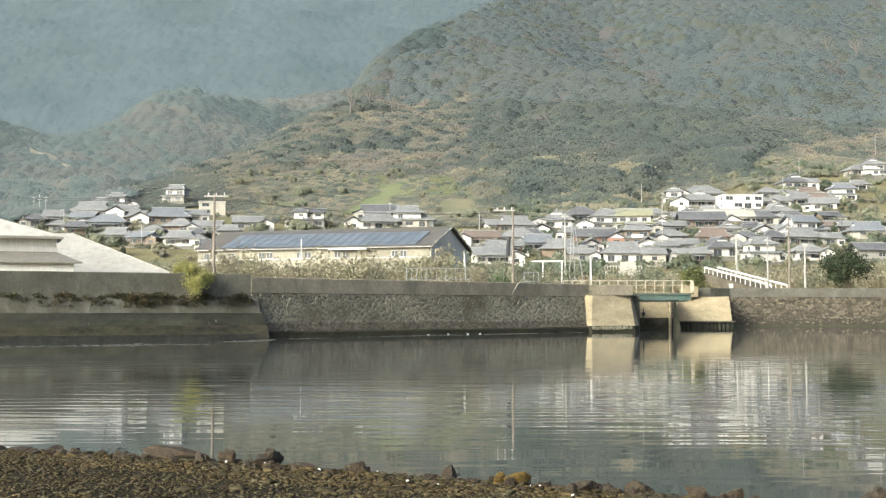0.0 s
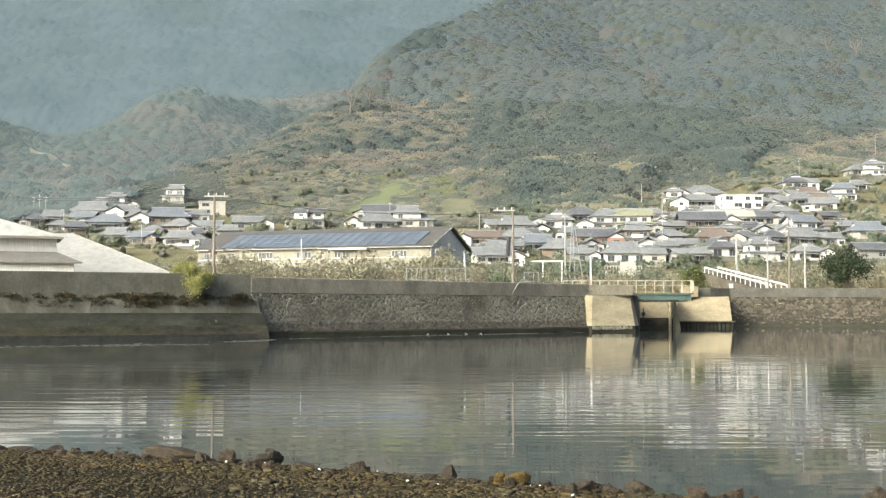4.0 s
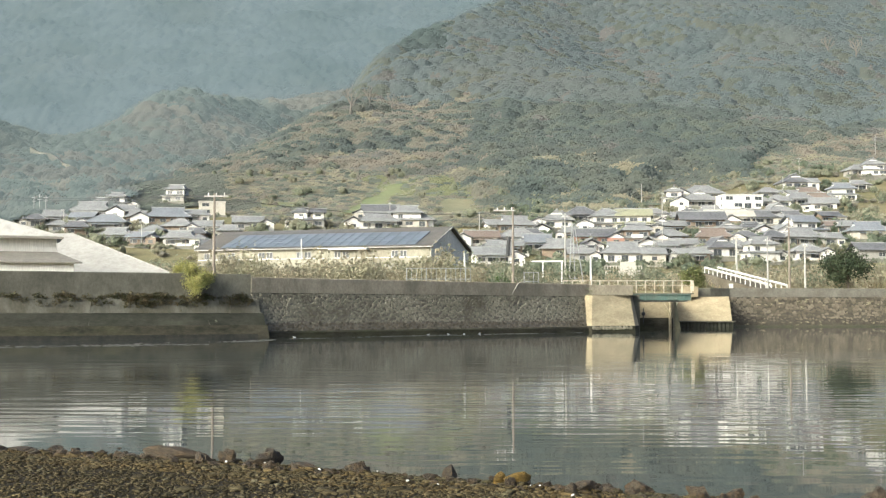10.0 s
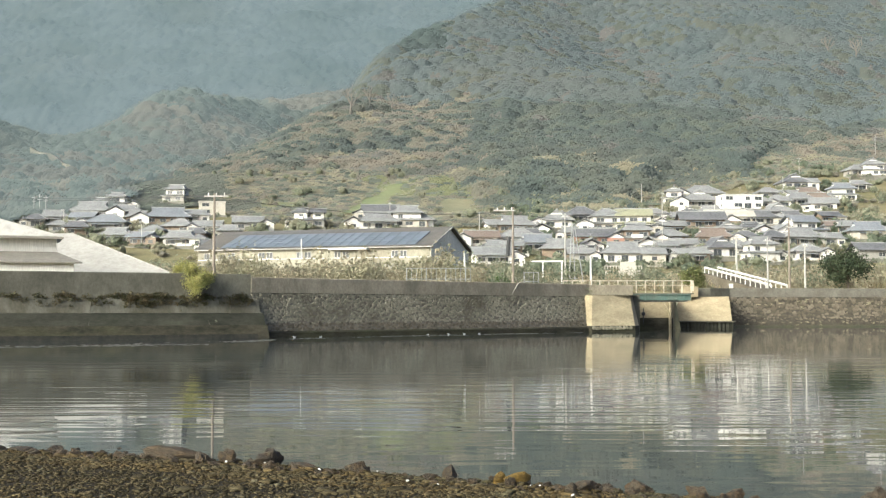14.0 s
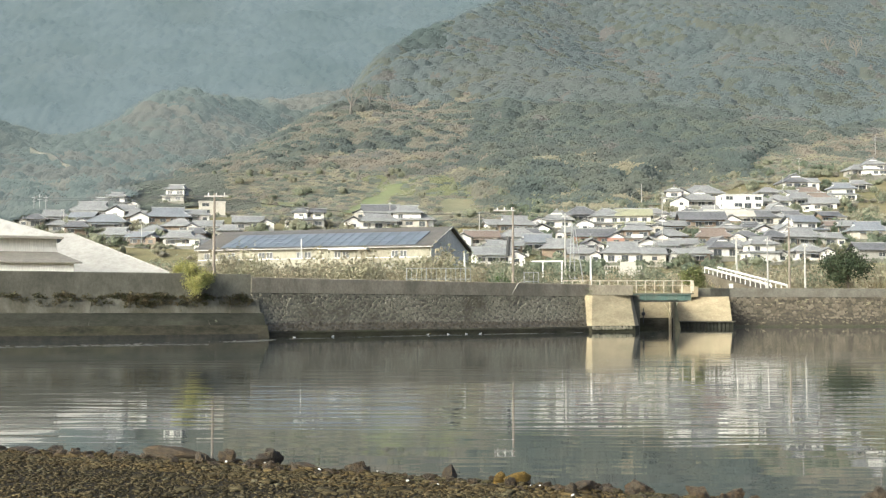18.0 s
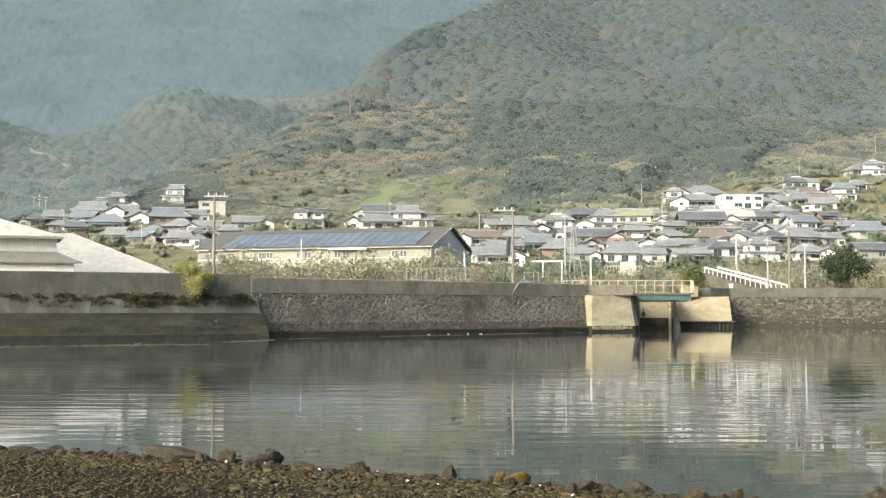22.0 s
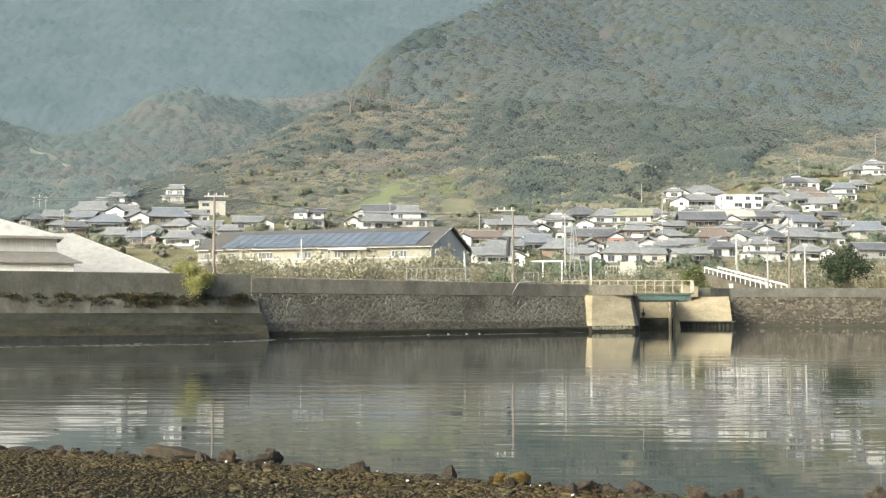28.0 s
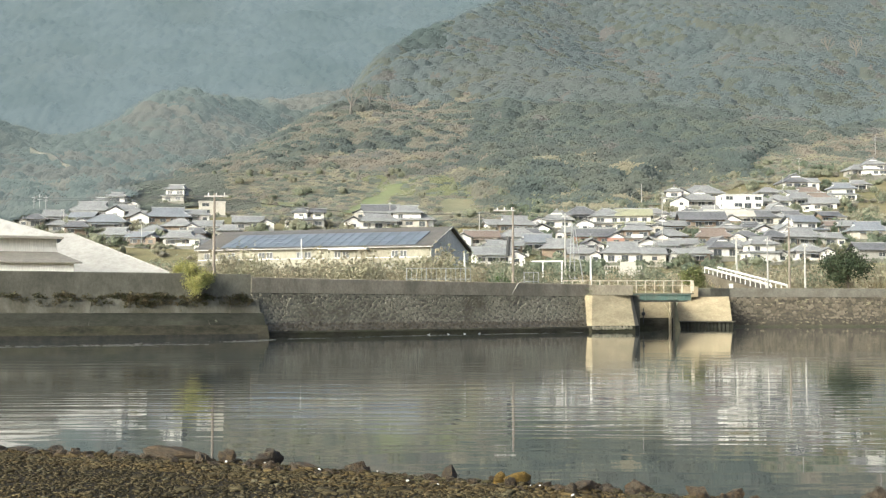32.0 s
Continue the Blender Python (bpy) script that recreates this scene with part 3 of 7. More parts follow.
def rubble_face(parent, p, q, z0, z1, lean0, lean1, near, size=0.46, mat="stone", fill=1.3):
    """Rubble masonry between two plan points: stones in the stretch `near` (0..1) are parts, the rest one mesh."""
    L = math.hypot(q[0] - p[0], q[1] - p[1])
    dx, dy = (q[0] - p[0]) / L, (q[1] - p[1]) / L
    turn = math.atan2(dy, dx)
    rest, count = Mesh(), 0
    rows = int((z1 - z0) / (size * 0.78))
    for r in range(rows):
        z = z0 + (r + 0.5) * (z1 - z0) / rows
        s = R.uniform(0, size)
        while s < L - 0.2:
            w = size * R.uniform(0.6, 1.5)
            zz = min(max(z + R.uniform(-0.2, 0.2), z0 + 0.05), z1 - 0.1)
            k = (zz - z0) / (z1 - z0)
            out = lean0 + (lean1 - lean0) * k
            c = s + w / 2
            sh = R.uniform(0.75, 1.35) * (z1 - z0) / rows * 1.1
            m = (Matrix.Translation((p[0] + dx * c + dy * out, p[1] + dy * c - dx * out, zz)) @ Matrix.Rotation(turn, 4, "Z")
                 @ Matrix.Rotation(R.uniform(-0.7, 0.7), 4, "Y") @ Matrix.Diagonal((w * fill, R.uniform(0.14, 0.36), sh * fill, 1)))
            i = R.randrange(10)
            if near[0] <= c / L <= near[1] and count < 300:
                ob = new("stone", (STONE_MESHES if mat == "stone" else BROWN_MESHES)[i])
                ob.parent = parent
                ob.matrix_basis = m
                count += 1
            else:
                v, f = STONE_SHAPES[i]
                rest.add([m @ Vector(a) for a in v], f)
            s += w * 0.97
    if rest.v:
        part("rubble_masonry", rest, mat + "_rest", parent)["kind"] = "stuff"


A0, A1 = (-33.0, 85.0), (-15.0, 95.0)
B1 = (14.6, 122.0)
LEFT_END = (-150.0, 20.0)


def seawall_concrete():
    w = thing("seawall_revetment", pose(0, 0, 0), "stained concrete sea wall with stepped sloping revetment", "sea wall", kind="structure")
    path = [LEFT_END] + along(A0, A1, 9)
    past = lambda k: path[:-1] + [(A1[0] + 0.874 * k, A1[1] + 0.486 * k)]
    part("parapet", Mesh().sweep([(0.0, 3.0), (0.0, 4.9), (-0.05, 4.96), (-0.5, 4.96), (-0.55, 4.9), (-0.55, 3.0)], path), "concrete_old", w, "dark streaked concrete parapet")
    part("ledge", Mesh().sweep([(-2.6, 1.9), (-2.6, 3.04), (0.28, 3.04), (0.36, 2.98), (0.75, 1.95)], past(0.5)), "concrete_mid", w, "paler sloping concrete ledge")
    part("lower_slope", Mesh().sweep([(-2.6, 1.0), (-2.6, 1.93), (0.82, 1.93), (0.9, 1.88), (1.2, 1.02)], past(0.75)), "concrete_wet", w, "brown algae-stained slope")
    part("footing", Mesh().sweep([(-2.6, -1.8), (-2.6, 1.02), (1.28, 1.02), (1.34, 0.96), (1.75, 0.0), (2.2, -1.8)], past(0.9)), "tide_band", w, "black tidal footing")
    part("waterline", Mesh().sweep([(1.2, -0.5), (1.2, 0.34), (1.62, 0.34), (1.8, 0.0), (1.95, -0.5)], path), "tide_black", w, "wet black waterline")
    # parapet joints
    for t in (0.12, 0.31, 0.52, 0.83):
        x, y = A0[0] + (A1[0] - A0[0]) * t, A0[1] + (A1[1] - A0[1]) * t
        part("joint", Mesh().box((0, -0.004, 3.98), (0.008, 0.02, 1.86)), "mortar", w, at=pose(x, y, 0, 0, 0, 29.05))
    for t, z0, z1, o0, o1, tilt in ((0.16, 2.0, 3.0, 0.78, 0.38, 0.5), (0.40, 1.05, 3.0, 1.2, 0.38, -0.3), (0.55, 2.0, 3.0, 0.78, 0.38, 0.2), (0.80, 1.05, 3.0, 1.2, 0.38, 0.4), (0.92, 2.0, 3.0, 0.78, 0.38, -0.3)):
        x, y = A0[0] + (A1[0] - A0[0]) * t, A0[1] + (A1[1] - A0[1]) * t
        nx, ny = 0.486, -0.874
        part("crack", Mesh().tube((x + nx * o1, y + ny * o1, z1), (x + nx * o0 + tilt, y + ny * o0 + tilt * 0.55, z0), 0.022, 0.012, 4), "mortar", w)


def seawall_rubble():
    w = thing("seawall_rubble", pose(0, 0, 0), "dark rubble stone sea wall with concrete parapet", "sea wall", kind="structure")
    path = along(A1, B1, 10)
    part("parapet", Mesh().sweep([(0.06, 3.52), (0.06, 4.68), (0.0, 4.74), (-0.45, 4.74), (-0.5, 4.68), (-0.5, 3.52)], path), "parapet_grey", w, "grey concrete parapet")
    part("backing", Mesh().sweep([(-3.0, -1.8), (-3.0, 3.55), (-0.08, 3.55), (0.72, 0.6), (0.9, -1.8)], path), "mortar", w)
    part("tide_line", Mesh().sweep([(-1.0, -1.8), (-1.0, 0.5), (0.93, 0.5), (1.05, 0.4), (1.2, -1.8)], path), "tide_band", w, "black tidal band")
    rubble_face(w, A1, B1, 1.05, 3.5, 0.56, -0.02, (0.44, 0.56), 0.23)
    rubble_face(w, A1, B1, 0.42, 1.1, 0.73, 0.55, (0.4, 0.6), 0.27, "stone_brown")


def buttress():
    w = thing("gate_buttress", pose(0, 0, 0), "pale cement buttress beside the tide gate", "buttress", kind="structure")
    base = [(13.8, 121.25), (14.65, 120.15), (19.2, 121.95), (19.75, 123.0), (19.75, 127.5), (14.25, 126.5)]
    top = [(14.1, 121.65), (14.8, 120.85), (18.8, 122.5), (19.2, 123.6), (19.2, 127.5), (14.45, 126.5)]

    def slab(zb, zt, kb, kt):
        mix = lambda k: [(b[0] + (t[0] - b[0]) * k, b[1] + (t[1] - b[1]) * k) for b, t in zip(base, top)]
        v = [(*p, zb) for p in mix(kb)] + [(*p, zt) for p in mix(kt)]
        return Mesh().add(v, [tuple(range(5, -1, -1)), tuple(range(6, 12))] + [(i, (i + 1) % 6, 6 + (i + 1) % 6, 6 + i) for i in range(6)])

    part("facing", slab(0.6, 3.62, 0.0, 1.0), "concrete_buff", w, "buff cement facing")
    part("footing", slab(-1.8, 0.58, -0.35, -0.05), "tide_band", w, "dark rough footing")
    n = 12
    for i in range(n):
        x, y = 14.9 + 4.2 * i / n, 120.05 + 1.7 * i / n
        k = R.randrange(10)
        ob = part("stone", STONE_MESHES[k], "stone", w, at=pose(x, y, 0.38, 0, 0, 14) @ Matrix.Diagonal((0.42, 0.4, 0.4, 1)))
    part("parapet", Mesh().sweep([(0.06, 3.66), (0.06, 4.62), (0.0, 4.68), (-0.45, 4.68), (-0.5, 4.62), (-0.5, 3.66)], [(14.6, 122.0), (19.3, 124.0)]), "parapet_grey", w)
    part("cap", Mesh().box((17.0, 124.2, 3.64), (5.4, 5.0, 0.05)), "concrete_mid", w)


def tide_gate():
    w = thing("tide_gate", pose(0, 0, 0), "concrete tide gate opening under the small bridge", "tide gate", kind="structure")
    part("headwall", Mesh().box((22.35, 135.0, 2.1), (6.1, 0.6, 3.0)), "concrete_pale", w, "grey-buff headwall")
    # added black slab paints the shaded opening below the headwall
    part("dark_opening_slab", Mesh().box((22.35, 134.75, 0.25), (6.1, 0.3, 2.1)), "tide_band", w, "black slab standing in for the shaded gate opening")
    part("side_wall", Mesh().box((19.75, 130.0, 1.2), (0.7, 11.0, 4.9)), "concrete_old", w)
    part("side_wall", Mesh().sweep([(0.0, -1.8), (0.0, 3.7), (-0.7, 3.7), (-0.7, -1.8)], [(25.7, 135.4), (29.3, 154.3)]), "concrete_pale", w)
    part("guide_post", Mesh().bevel_box((25.05, 134.5, 1.5), (0.3, 0.3, 3.2), 0.05), "concrete_pale", w)
    part("guide_post", Mesh().bevel_box((20.55, 134.4, 1.5), (0.4, 0.4, 3.6), 0.05), "concrete_old", w)
    part("brace", Mesh().tube((24.95, 134.45, 1.9), (24.3, 134.5, 3.0), 0.1), "concrete_buff", w)
    part("float_pole", Mesh().tube((21.7, 132.0, 0.7), (21.7, 132.0, 2.4), 0.05), "dark_metal", w)
    part("float_ball", Mesh().add(*[a.tolist() for a in (ICO2[0] * 0.22 + np.array((21.7, 132.0, 1.75)), ICO2[1])]), "dark_metal", w)


def footbridge():
    w = thing("footbridge", pose(0, 0, 0), "small green girder bridge with pale pipe railing", "bridge")
    part("girder", Mesh().box((22.4, 127.4, 3.5), (7.0, 0.25, 0.62)).box((22.4, 127.25, 3.78), (7.0, 0.3, 0.06)).box((22.4, 127.25, 3.2), (7.0, 0.3, 0.06)), "green_metal", w, "green painted steel girder")
    part("girder", Mesh().box((22.4, 130.3, 3.5), (7.0, 0.25, 0.62)), "green_metal", w, "green painted steel girder")
    part("soffit", Mesh().box((22.3, 128.9, 3.1), (6.6, 2.8, 0.16)), "plinth", w, "pale deck underside")
    part("deck", Mesh().bevel_box((22.4, 128.9, 3.88), (7.6, 3.4, 0.14), 0.03), "concrete_mid", w, "concrete deck")
    for i in range(8):
        part("stiffener", Mesh().box((19.6 + i * 0.8, 127.24, 3.5), (0.05, 0.1, 0.5)), "green_metal", w)
    x0, x1 = 12.6, 26.0
    for z in (5.22, 4.74):
        part("rail", Mesh().tube((x0 if z > 5 else 19.5, 127.6, z), (x1, 127.6, z), 0.045 if z > 5 else 0.03), "rail_paint", w, "cream painted pipe rail")
    n = 15
    for i in range(n):
        x = x0 + (x1 - x0) * i / (n - 1)
        part("post", Mesh().box((x, 127.6, 4.57), (0.11, 0.09, 1.3)), "rail_paint", w, "cream railing post")
    part("end_post", Mesh().bevel_box((26.15, 127.6, 4.7), (0.28, 0.2, 1.1), 0.03), "rail_paint", w)


M["rail_paint"] = surface("cream_railing_paint", (0.36, 0.32, 0.24), (0.45, 0.41, 0.31), 2.0, 0.6, 0, None, (0.25, 0.15, 0.08), 1.5, 0.5)


def right_abutment():
    w = thing("gate_abutment", pose(0, 0, 0), "sunlit pale cement abutment on dark piles", "abutment", kind="structure")
    v = [(28.6, 153.6, 0.78), (36.0, 151.8, 0.78), (36.8, 160.0, 0.78), (29.1, 159.0, 0.78),
         (30.1, 154.4, 3.72), (35.9, 152.9, 3.85), (36.7, 160.0, 3.85), (30.5, 159.0, 3.72)]
    f = [(3, 2, 1, 0), (4, 5, 6, 7), (0, 1, 5, 4), (1, 2, 6, 5), (2, 3, 7, 6), (3, 0, 4, 7)]
    part("facing", Mesh().add(v, f), "concrete_pale", w, "pale sunlit cement facing")
    part("lip", Mesh().sweep([(0.0, 0.62), (0.0, 0.8), (0.16, 0.8), (0.18, 0.62)], [(29.1, 153.7), (36.4, 151.8)]), "concrete_mid", w)
    part("core", Mesh().sweep([(0.0, -1.6), (0.0, 0.64), (-3.0, 0.64), (-3.0, -1.6)], [(29.2, 154.02), (36.3, 152.2)]), "concrete_wet", w, "weedy wall behind the piles")
    for i in range(15):
        x, y = 29.3 + i * 0.49, 153.9 - i * 0.126
        part("pile", Mesh().tube((x, y, -1.6), (x, y, 0.66), 0.13 + 0.03 * R.random(), n=7), "concrete_wet", w, "weedy pile")
    part("parapet_block", Mesh().bevel_box((31.1, 151.9 + 2.0, 4.45), (2.1, 1.3, 1.3), 0.06), "concrete_pale", w, "pale parapet end block")
    part("parapet_wing", Mesh().sweep([(0.0, 3.83), (0.0, 4.86), (-0.05, 4.92), (-0.4, 4.92), (-0.4, 3.83)], [(32.1, 154.3), (34.0, 154.8), (36.9, 157.0)]), "concrete_old", w)


def seawall_right():
    w = thing("seawall_far", pose(0, 0, 0), "brown rubble sea wall with grey concrete parapet", "sea wall", kind="structure")
    C0, C1 = (36.8, 157.2), (69.0, 162.0)
    path = along(C0, C1, 6) + [(184.0, 179.0)]
    part("parapet", Mesh().sweep([(0.06, 3.8), (0.06, 4.92), (0.0, 4.98), (-0.45, 4.98), (-0.5, 4.92), (-0.5, 3.8)], path), "concrete_far", w, "grey concrete parapet")
    part("backing", Mesh().sweep([(-3.0, -1.8), (-3.0, 3.83), (-0.08, 3.83), (0.6, 0.4), (0.8, -1.8)], path), "joint_dark", w)
    part("mud_foot", Mesh().sweep([(-1.0, -1.8), (-1.0, 0.26), (0.75, 0.22), (1.2, 0.03), (1.9, -0.3), (2.2, -1.8)], path), "weed_mud", w, "weedy green mud foot")
    rubble_face(w, C0, C1, 0.3, 3.75, 0.55, 0.0, (0.0, 0.62), 0.5, "stone_brown", 1.16)


M["joint_dark"] = surface("deep_wall_joint", (0.042, 0.037, 0.028), (0.078, 0.069, 0.053), 2.0, 0.95, 0.02, 9, spec=0.2)
M["concrete_far"] = surface("sunlit_parapet_concrete", (0.105, 0.098, 0.080), (0.164, 0.153, 0.125), 1.1, 0.95, 0.02, 8, (0.070, 0.062, 0.045), 0.5, 0.6, stretch=(0.595, 0.595, 0.680), spec=0.2)
M["weed_mud"] = surface("weedy_green_mud", (0.028, 0.029, 0.015), (0.059, 0.059, 0.027), 1.2, 0.8, 0.05, 5, (0.049, 0.038, 0.025), 0.5, 0.8)
seawall_concrete()
seawall_rubble()
buttress()
tide_gate()
footbridge()
right_abutment()
seawall_right()


# ---------------------------------------------------------------- stony beach
M["rock"] = surface("brown_shore_rock", (0.034, 0.027, 0.018), (0.088, 0.068, 0.043), 2.6, 0.85, 0.05, 9, (0.10, 0.060, 0.022), 1.4, 0.5, random_tone=0.35, spec=0.3)
M["pebble"] = surface("mixed_grey_pebbles", (0.029, 0.024, 0.012), (0.062, 0.051, 0.027), 9.0, 0.95, 0.008, 40, (0.075, 0.055, 0.024), 0.55, 0.6, island=0.45, spec=0.12, space="World")
M["pebble_rust"] = surface("rust_brown_pebbles", (0.037, 0.027, 0.011), (0.087, 0.064, 0.028), 9.0, 0.95, 0.008, 40, (0.050, 0.050, 0.031), 1.0, 0.6, island=0.45, spec=0.12, space="World")
M["pebble_pale"] = surface("pale_olive_pebbles", (0.057, 0.051, 0.030), (0.107, 0.094, 0.059), 9.0, 0.95, 0.008, 40, (0.049, 0.045, 0.025), 0.8, 0.5, island=0.4, spec=0.12, space="World")
M["rock_ochre"] = surface("ochre_weed_on_rock", (0.10, 0.062, 0.014), (0.20, 0.135, 0.030), 5.0, 0.9, 0.06, 12, (0.05, 0.035, 0.012), 2.0, 0.6, spec=0.2)
M["shell"] = surface("bleached_shell", (0.6, 0.58, 0.54), (0.72, 0.7, 0.66), 12, 0.6)


def stone_shape(seed, base=ICO2):
    v, f = lumpy(base, seed, 0.5, 1.4)
    rs = np.random.RandomState(int(seed * 10) + 5)
    if len(v) < 20:
        v = v * rs.uniform(0.7, 1.25, (len(v), 1))
    for _ in range(8):
        d = rs.normal(size=3)
        d /= np.linalg.norm(d)
        lim = rs.uniform(0.45, 0.8)
        over = v @ d - lim
        v = v - np.where(over > 0, over, 0)[:, None] * d[None] * 0.85
    return v, f


def build_beach():
    shapes = [stone_shape(i + 1.0, ICO3) for i in range(12)]
    middle = [stone_shape(i + 60.0) for i in range(8)]
    rough = [lumpy(stone_shape(i + 80.0), i + 3.0, 0.45, 4.0) for i in range(8)]
    small = [stone_shape(i + 30.0, ICO1) for i in range(14)]

    def scatter(name, n, mat, label, size, lo, hi, seed, x0=-9.5, x1=7.5, sink=0.15, shapes_=None):
        rs = np.random.RandomState(seed)
        x = rs.uniform(x0, x1, n)
        t = rs.uniform(0, 1, n)
        y = np.interp(x, SHORE_X, SHORE_Y) - (lo + (hi - lo) * t)
        keep = (y > 9.2) & (np.abs(x) < 0.42 * y)
        x, y = x[keep], y[keep]
        s = size[0] * (size[1] / size[0]) ** rs.uniform(0, 1, len(x)) ** 1.6
        z = ground_z(x, y) + s * (0.5 - sink)
        sc = np.stack([s * rs.uniform(0.8, 1.35, len(x)), s * rs.uniform(0.8, 1.3, len(x)), s * rs.uniform(0.3, 0.5, len(x))], -1)
        v, f = spread(shapes_, np.stack([x, y, z], -1), rs.randint(0, len(shapes_), len(x)), sc, rs.uniform(0, 6.28, len(x)))
        big_mesh(name, v, f, mat, label, "pebbles")

    scatter("pebbles", 46000, "pebble", "dark grey and olive beach pebbles", (0.010, 0.04), 0.9, 8.5, 1, shapes_=small)
    scatter("pebbles", 13000, "pebble_rust", "rust-brown stones along the waterline", (0.012, 0.05), -0.15, 2.3, 2, shapes_=small)
    scatter("cobbles", 520, "pebble", "dark beach cobbles half sunk in gravel", (0.04, 0.10), 0.5, 8.0, 3, sink=0.3, shapes_=middle)
    scatter("cobbles", 700, "pebble_pale", "paler olive-grey cobbles among the gravel", (0.018, 0.05), 0.2, 7.0, 4, sink=0.25, shapes_=middle)
    scatter("cobbles", 520, "pebble_rust", "rust and ochre cobbles along the waterline", (0.035, 0.085), -0.1, 1.7, 5, sink=0.25, shapes_=rough)

    meshes = []
    for v, f in shapes:
        me = Mesh().add(v.tolist(), f.tolist()).data("rock")
        me.materials.append(M["rock"])
        meshes.append(me)

    weedy = meshes[7].copy()
    weedy.materials[0] = M["rock_ochre"]

    def rock(x, y, w, d, h, k, rz, label="brown barnacled rock on the shingle shore"):
        ob = new("rock", weedy if "ochre" in label else meshes[k % 12])
        ob.matrix_basis = pose(x, y, float(ground_z(x, y)) + h * 0.22, 0, 0, rz) @ Matrix.Diagonal((w / 2, d / 2, h / 2 * 1.15, 1))
        return tagged(ob, label, "rock", "shore rocks")

    rock(-3.95, 18.1, 0.95, 0.6, 0.26, 0, 10, "large flat brown boulder at the waterline")
    rock(-3.5, 17.75, 0.26, 0.22, 0.16, 1, 40)
    rock(-3.1, 17.6, 0.30, 0.26, 0.24, 2, 0, "pale tan rock at the waterline")
    rock(-2.45, 17.3, 0.50, 0.4, 0.26, 3, 70)
    rock(-1.95, 17.05, 0.42, 0.3, 0.14, 4, 20)
    rock(-1.2, 16.6, 0.28, 0.24, 0.22, 5, 0)
    rock(0.1, 15.95, 0.3, 0.26, 0.22, 6, 50)
    rock(0.95, 15.4, 0.36, 0.3, 0.27, 7, 15, "ochre weed-covered rock at the waterline")
    rock(0.72, 15.45, 0.24, 0.24, 0.25, 11, 75, "ochre weed-covered rock at the waterline")
    rock(4.82, 13.65, 0.36, 0.3, 0.30, 3, 0, "rusty rounded rock standing in the shallows")
    rock(1.75, 15.0, 0.34, 0.3, 0.2, 9, 30)
    rock(2.35, 14.75, 0.36, 0.3, 0.2, 10, 60)
    rock(3.0, 14.35, 0.3, 0.3, 0.18, 1, 90)
    rock(3.35, 14.2, 0.26, 0.22, 0.2, 5, 10)
    rock(-7.6, 19.3, 0.7, 0.5, 0.13, 2, 20)
    rock(-5.9, 18.75, 0.42, 0.3, 0.13, 3, 140)
    rock(-6.5, 19.0, 0.5, 0.4, 0.13, 4, 5)
    for i in range(190):
        x = R.uniform(-8.6, 5.2)
        y = float(np.interp(x, SHORE_X, SHORE_Y)) - R.uniform(-0.15, 0.9)
        s = 0.07 + 0.13 * R.random() ** 2
        rock(x, y, s * R.uniform(0.9, 1.4), s, s * R.uniform(0.55, 0.85), R.randrange(12), R.uniform(0, 360))
    for x, y in ((-5.6, 19.55), (-5.35, 19.6), (-5.15, 19.45), (-6.2, 19.8)):
        rock(x, y, 0.2, 0.16, 0.13, R.randrange(12), 0, "dark rock breaking the water near the shore")
    sh = Mesh().add((np.array(lumpy(ICO2, 77.0, 0.2)[0]) * np.array((1, 0.7, 0.4))).tolist(), ICO2[1].tolist()).data("shell", True)
    sh.materials.append(M["shell"])
    for i in range(10):
        x = R.uniform(-5.0, 4.5)
        y = float(np.interp(x, SHORE_X, SHORE_Y)) - abs(R.gauss(0.4, 1.3)) - 0.1
        ob = new("shell", sh)
        s = R.uniform(0.012, 0.03)
        ob.matrix_basis = pose(x, y, float(ground_z(x, y)) + 0.05, R.uniform(-30, 30), R.uniform(-30, 30), R.uniform(0, 360)) @ Matrix.Diagonal((s, s, s, 1))
        tagged(ob, "bleached white shell among the pebbles", "shell", "shells")


build_beach()


# ---------------------------------------------------------------- woods
LIGHTWARD = tuple(sun_dir * 0.75)  # leaves face the sun, which flattens their shading as haze would


def crown(seed, n, size, radii, lobes=8):
    rs = np.random.RandomState(seed)
    leaves = leaf_cloud(rs, n, size, radii, 0.8, 0.0, lobes, 0.25, LIGHTWARD)
    v, f = lumpy(ICO1, seed * 1.3, 0.5, 1.7)
    return merge((v * np.array(radii) * 0.62, f), leaves)


def view_of(x, y, z):
    """Bearing and rise of a point as seen from the beach."""
    return x / y, (z - 2.2) / y


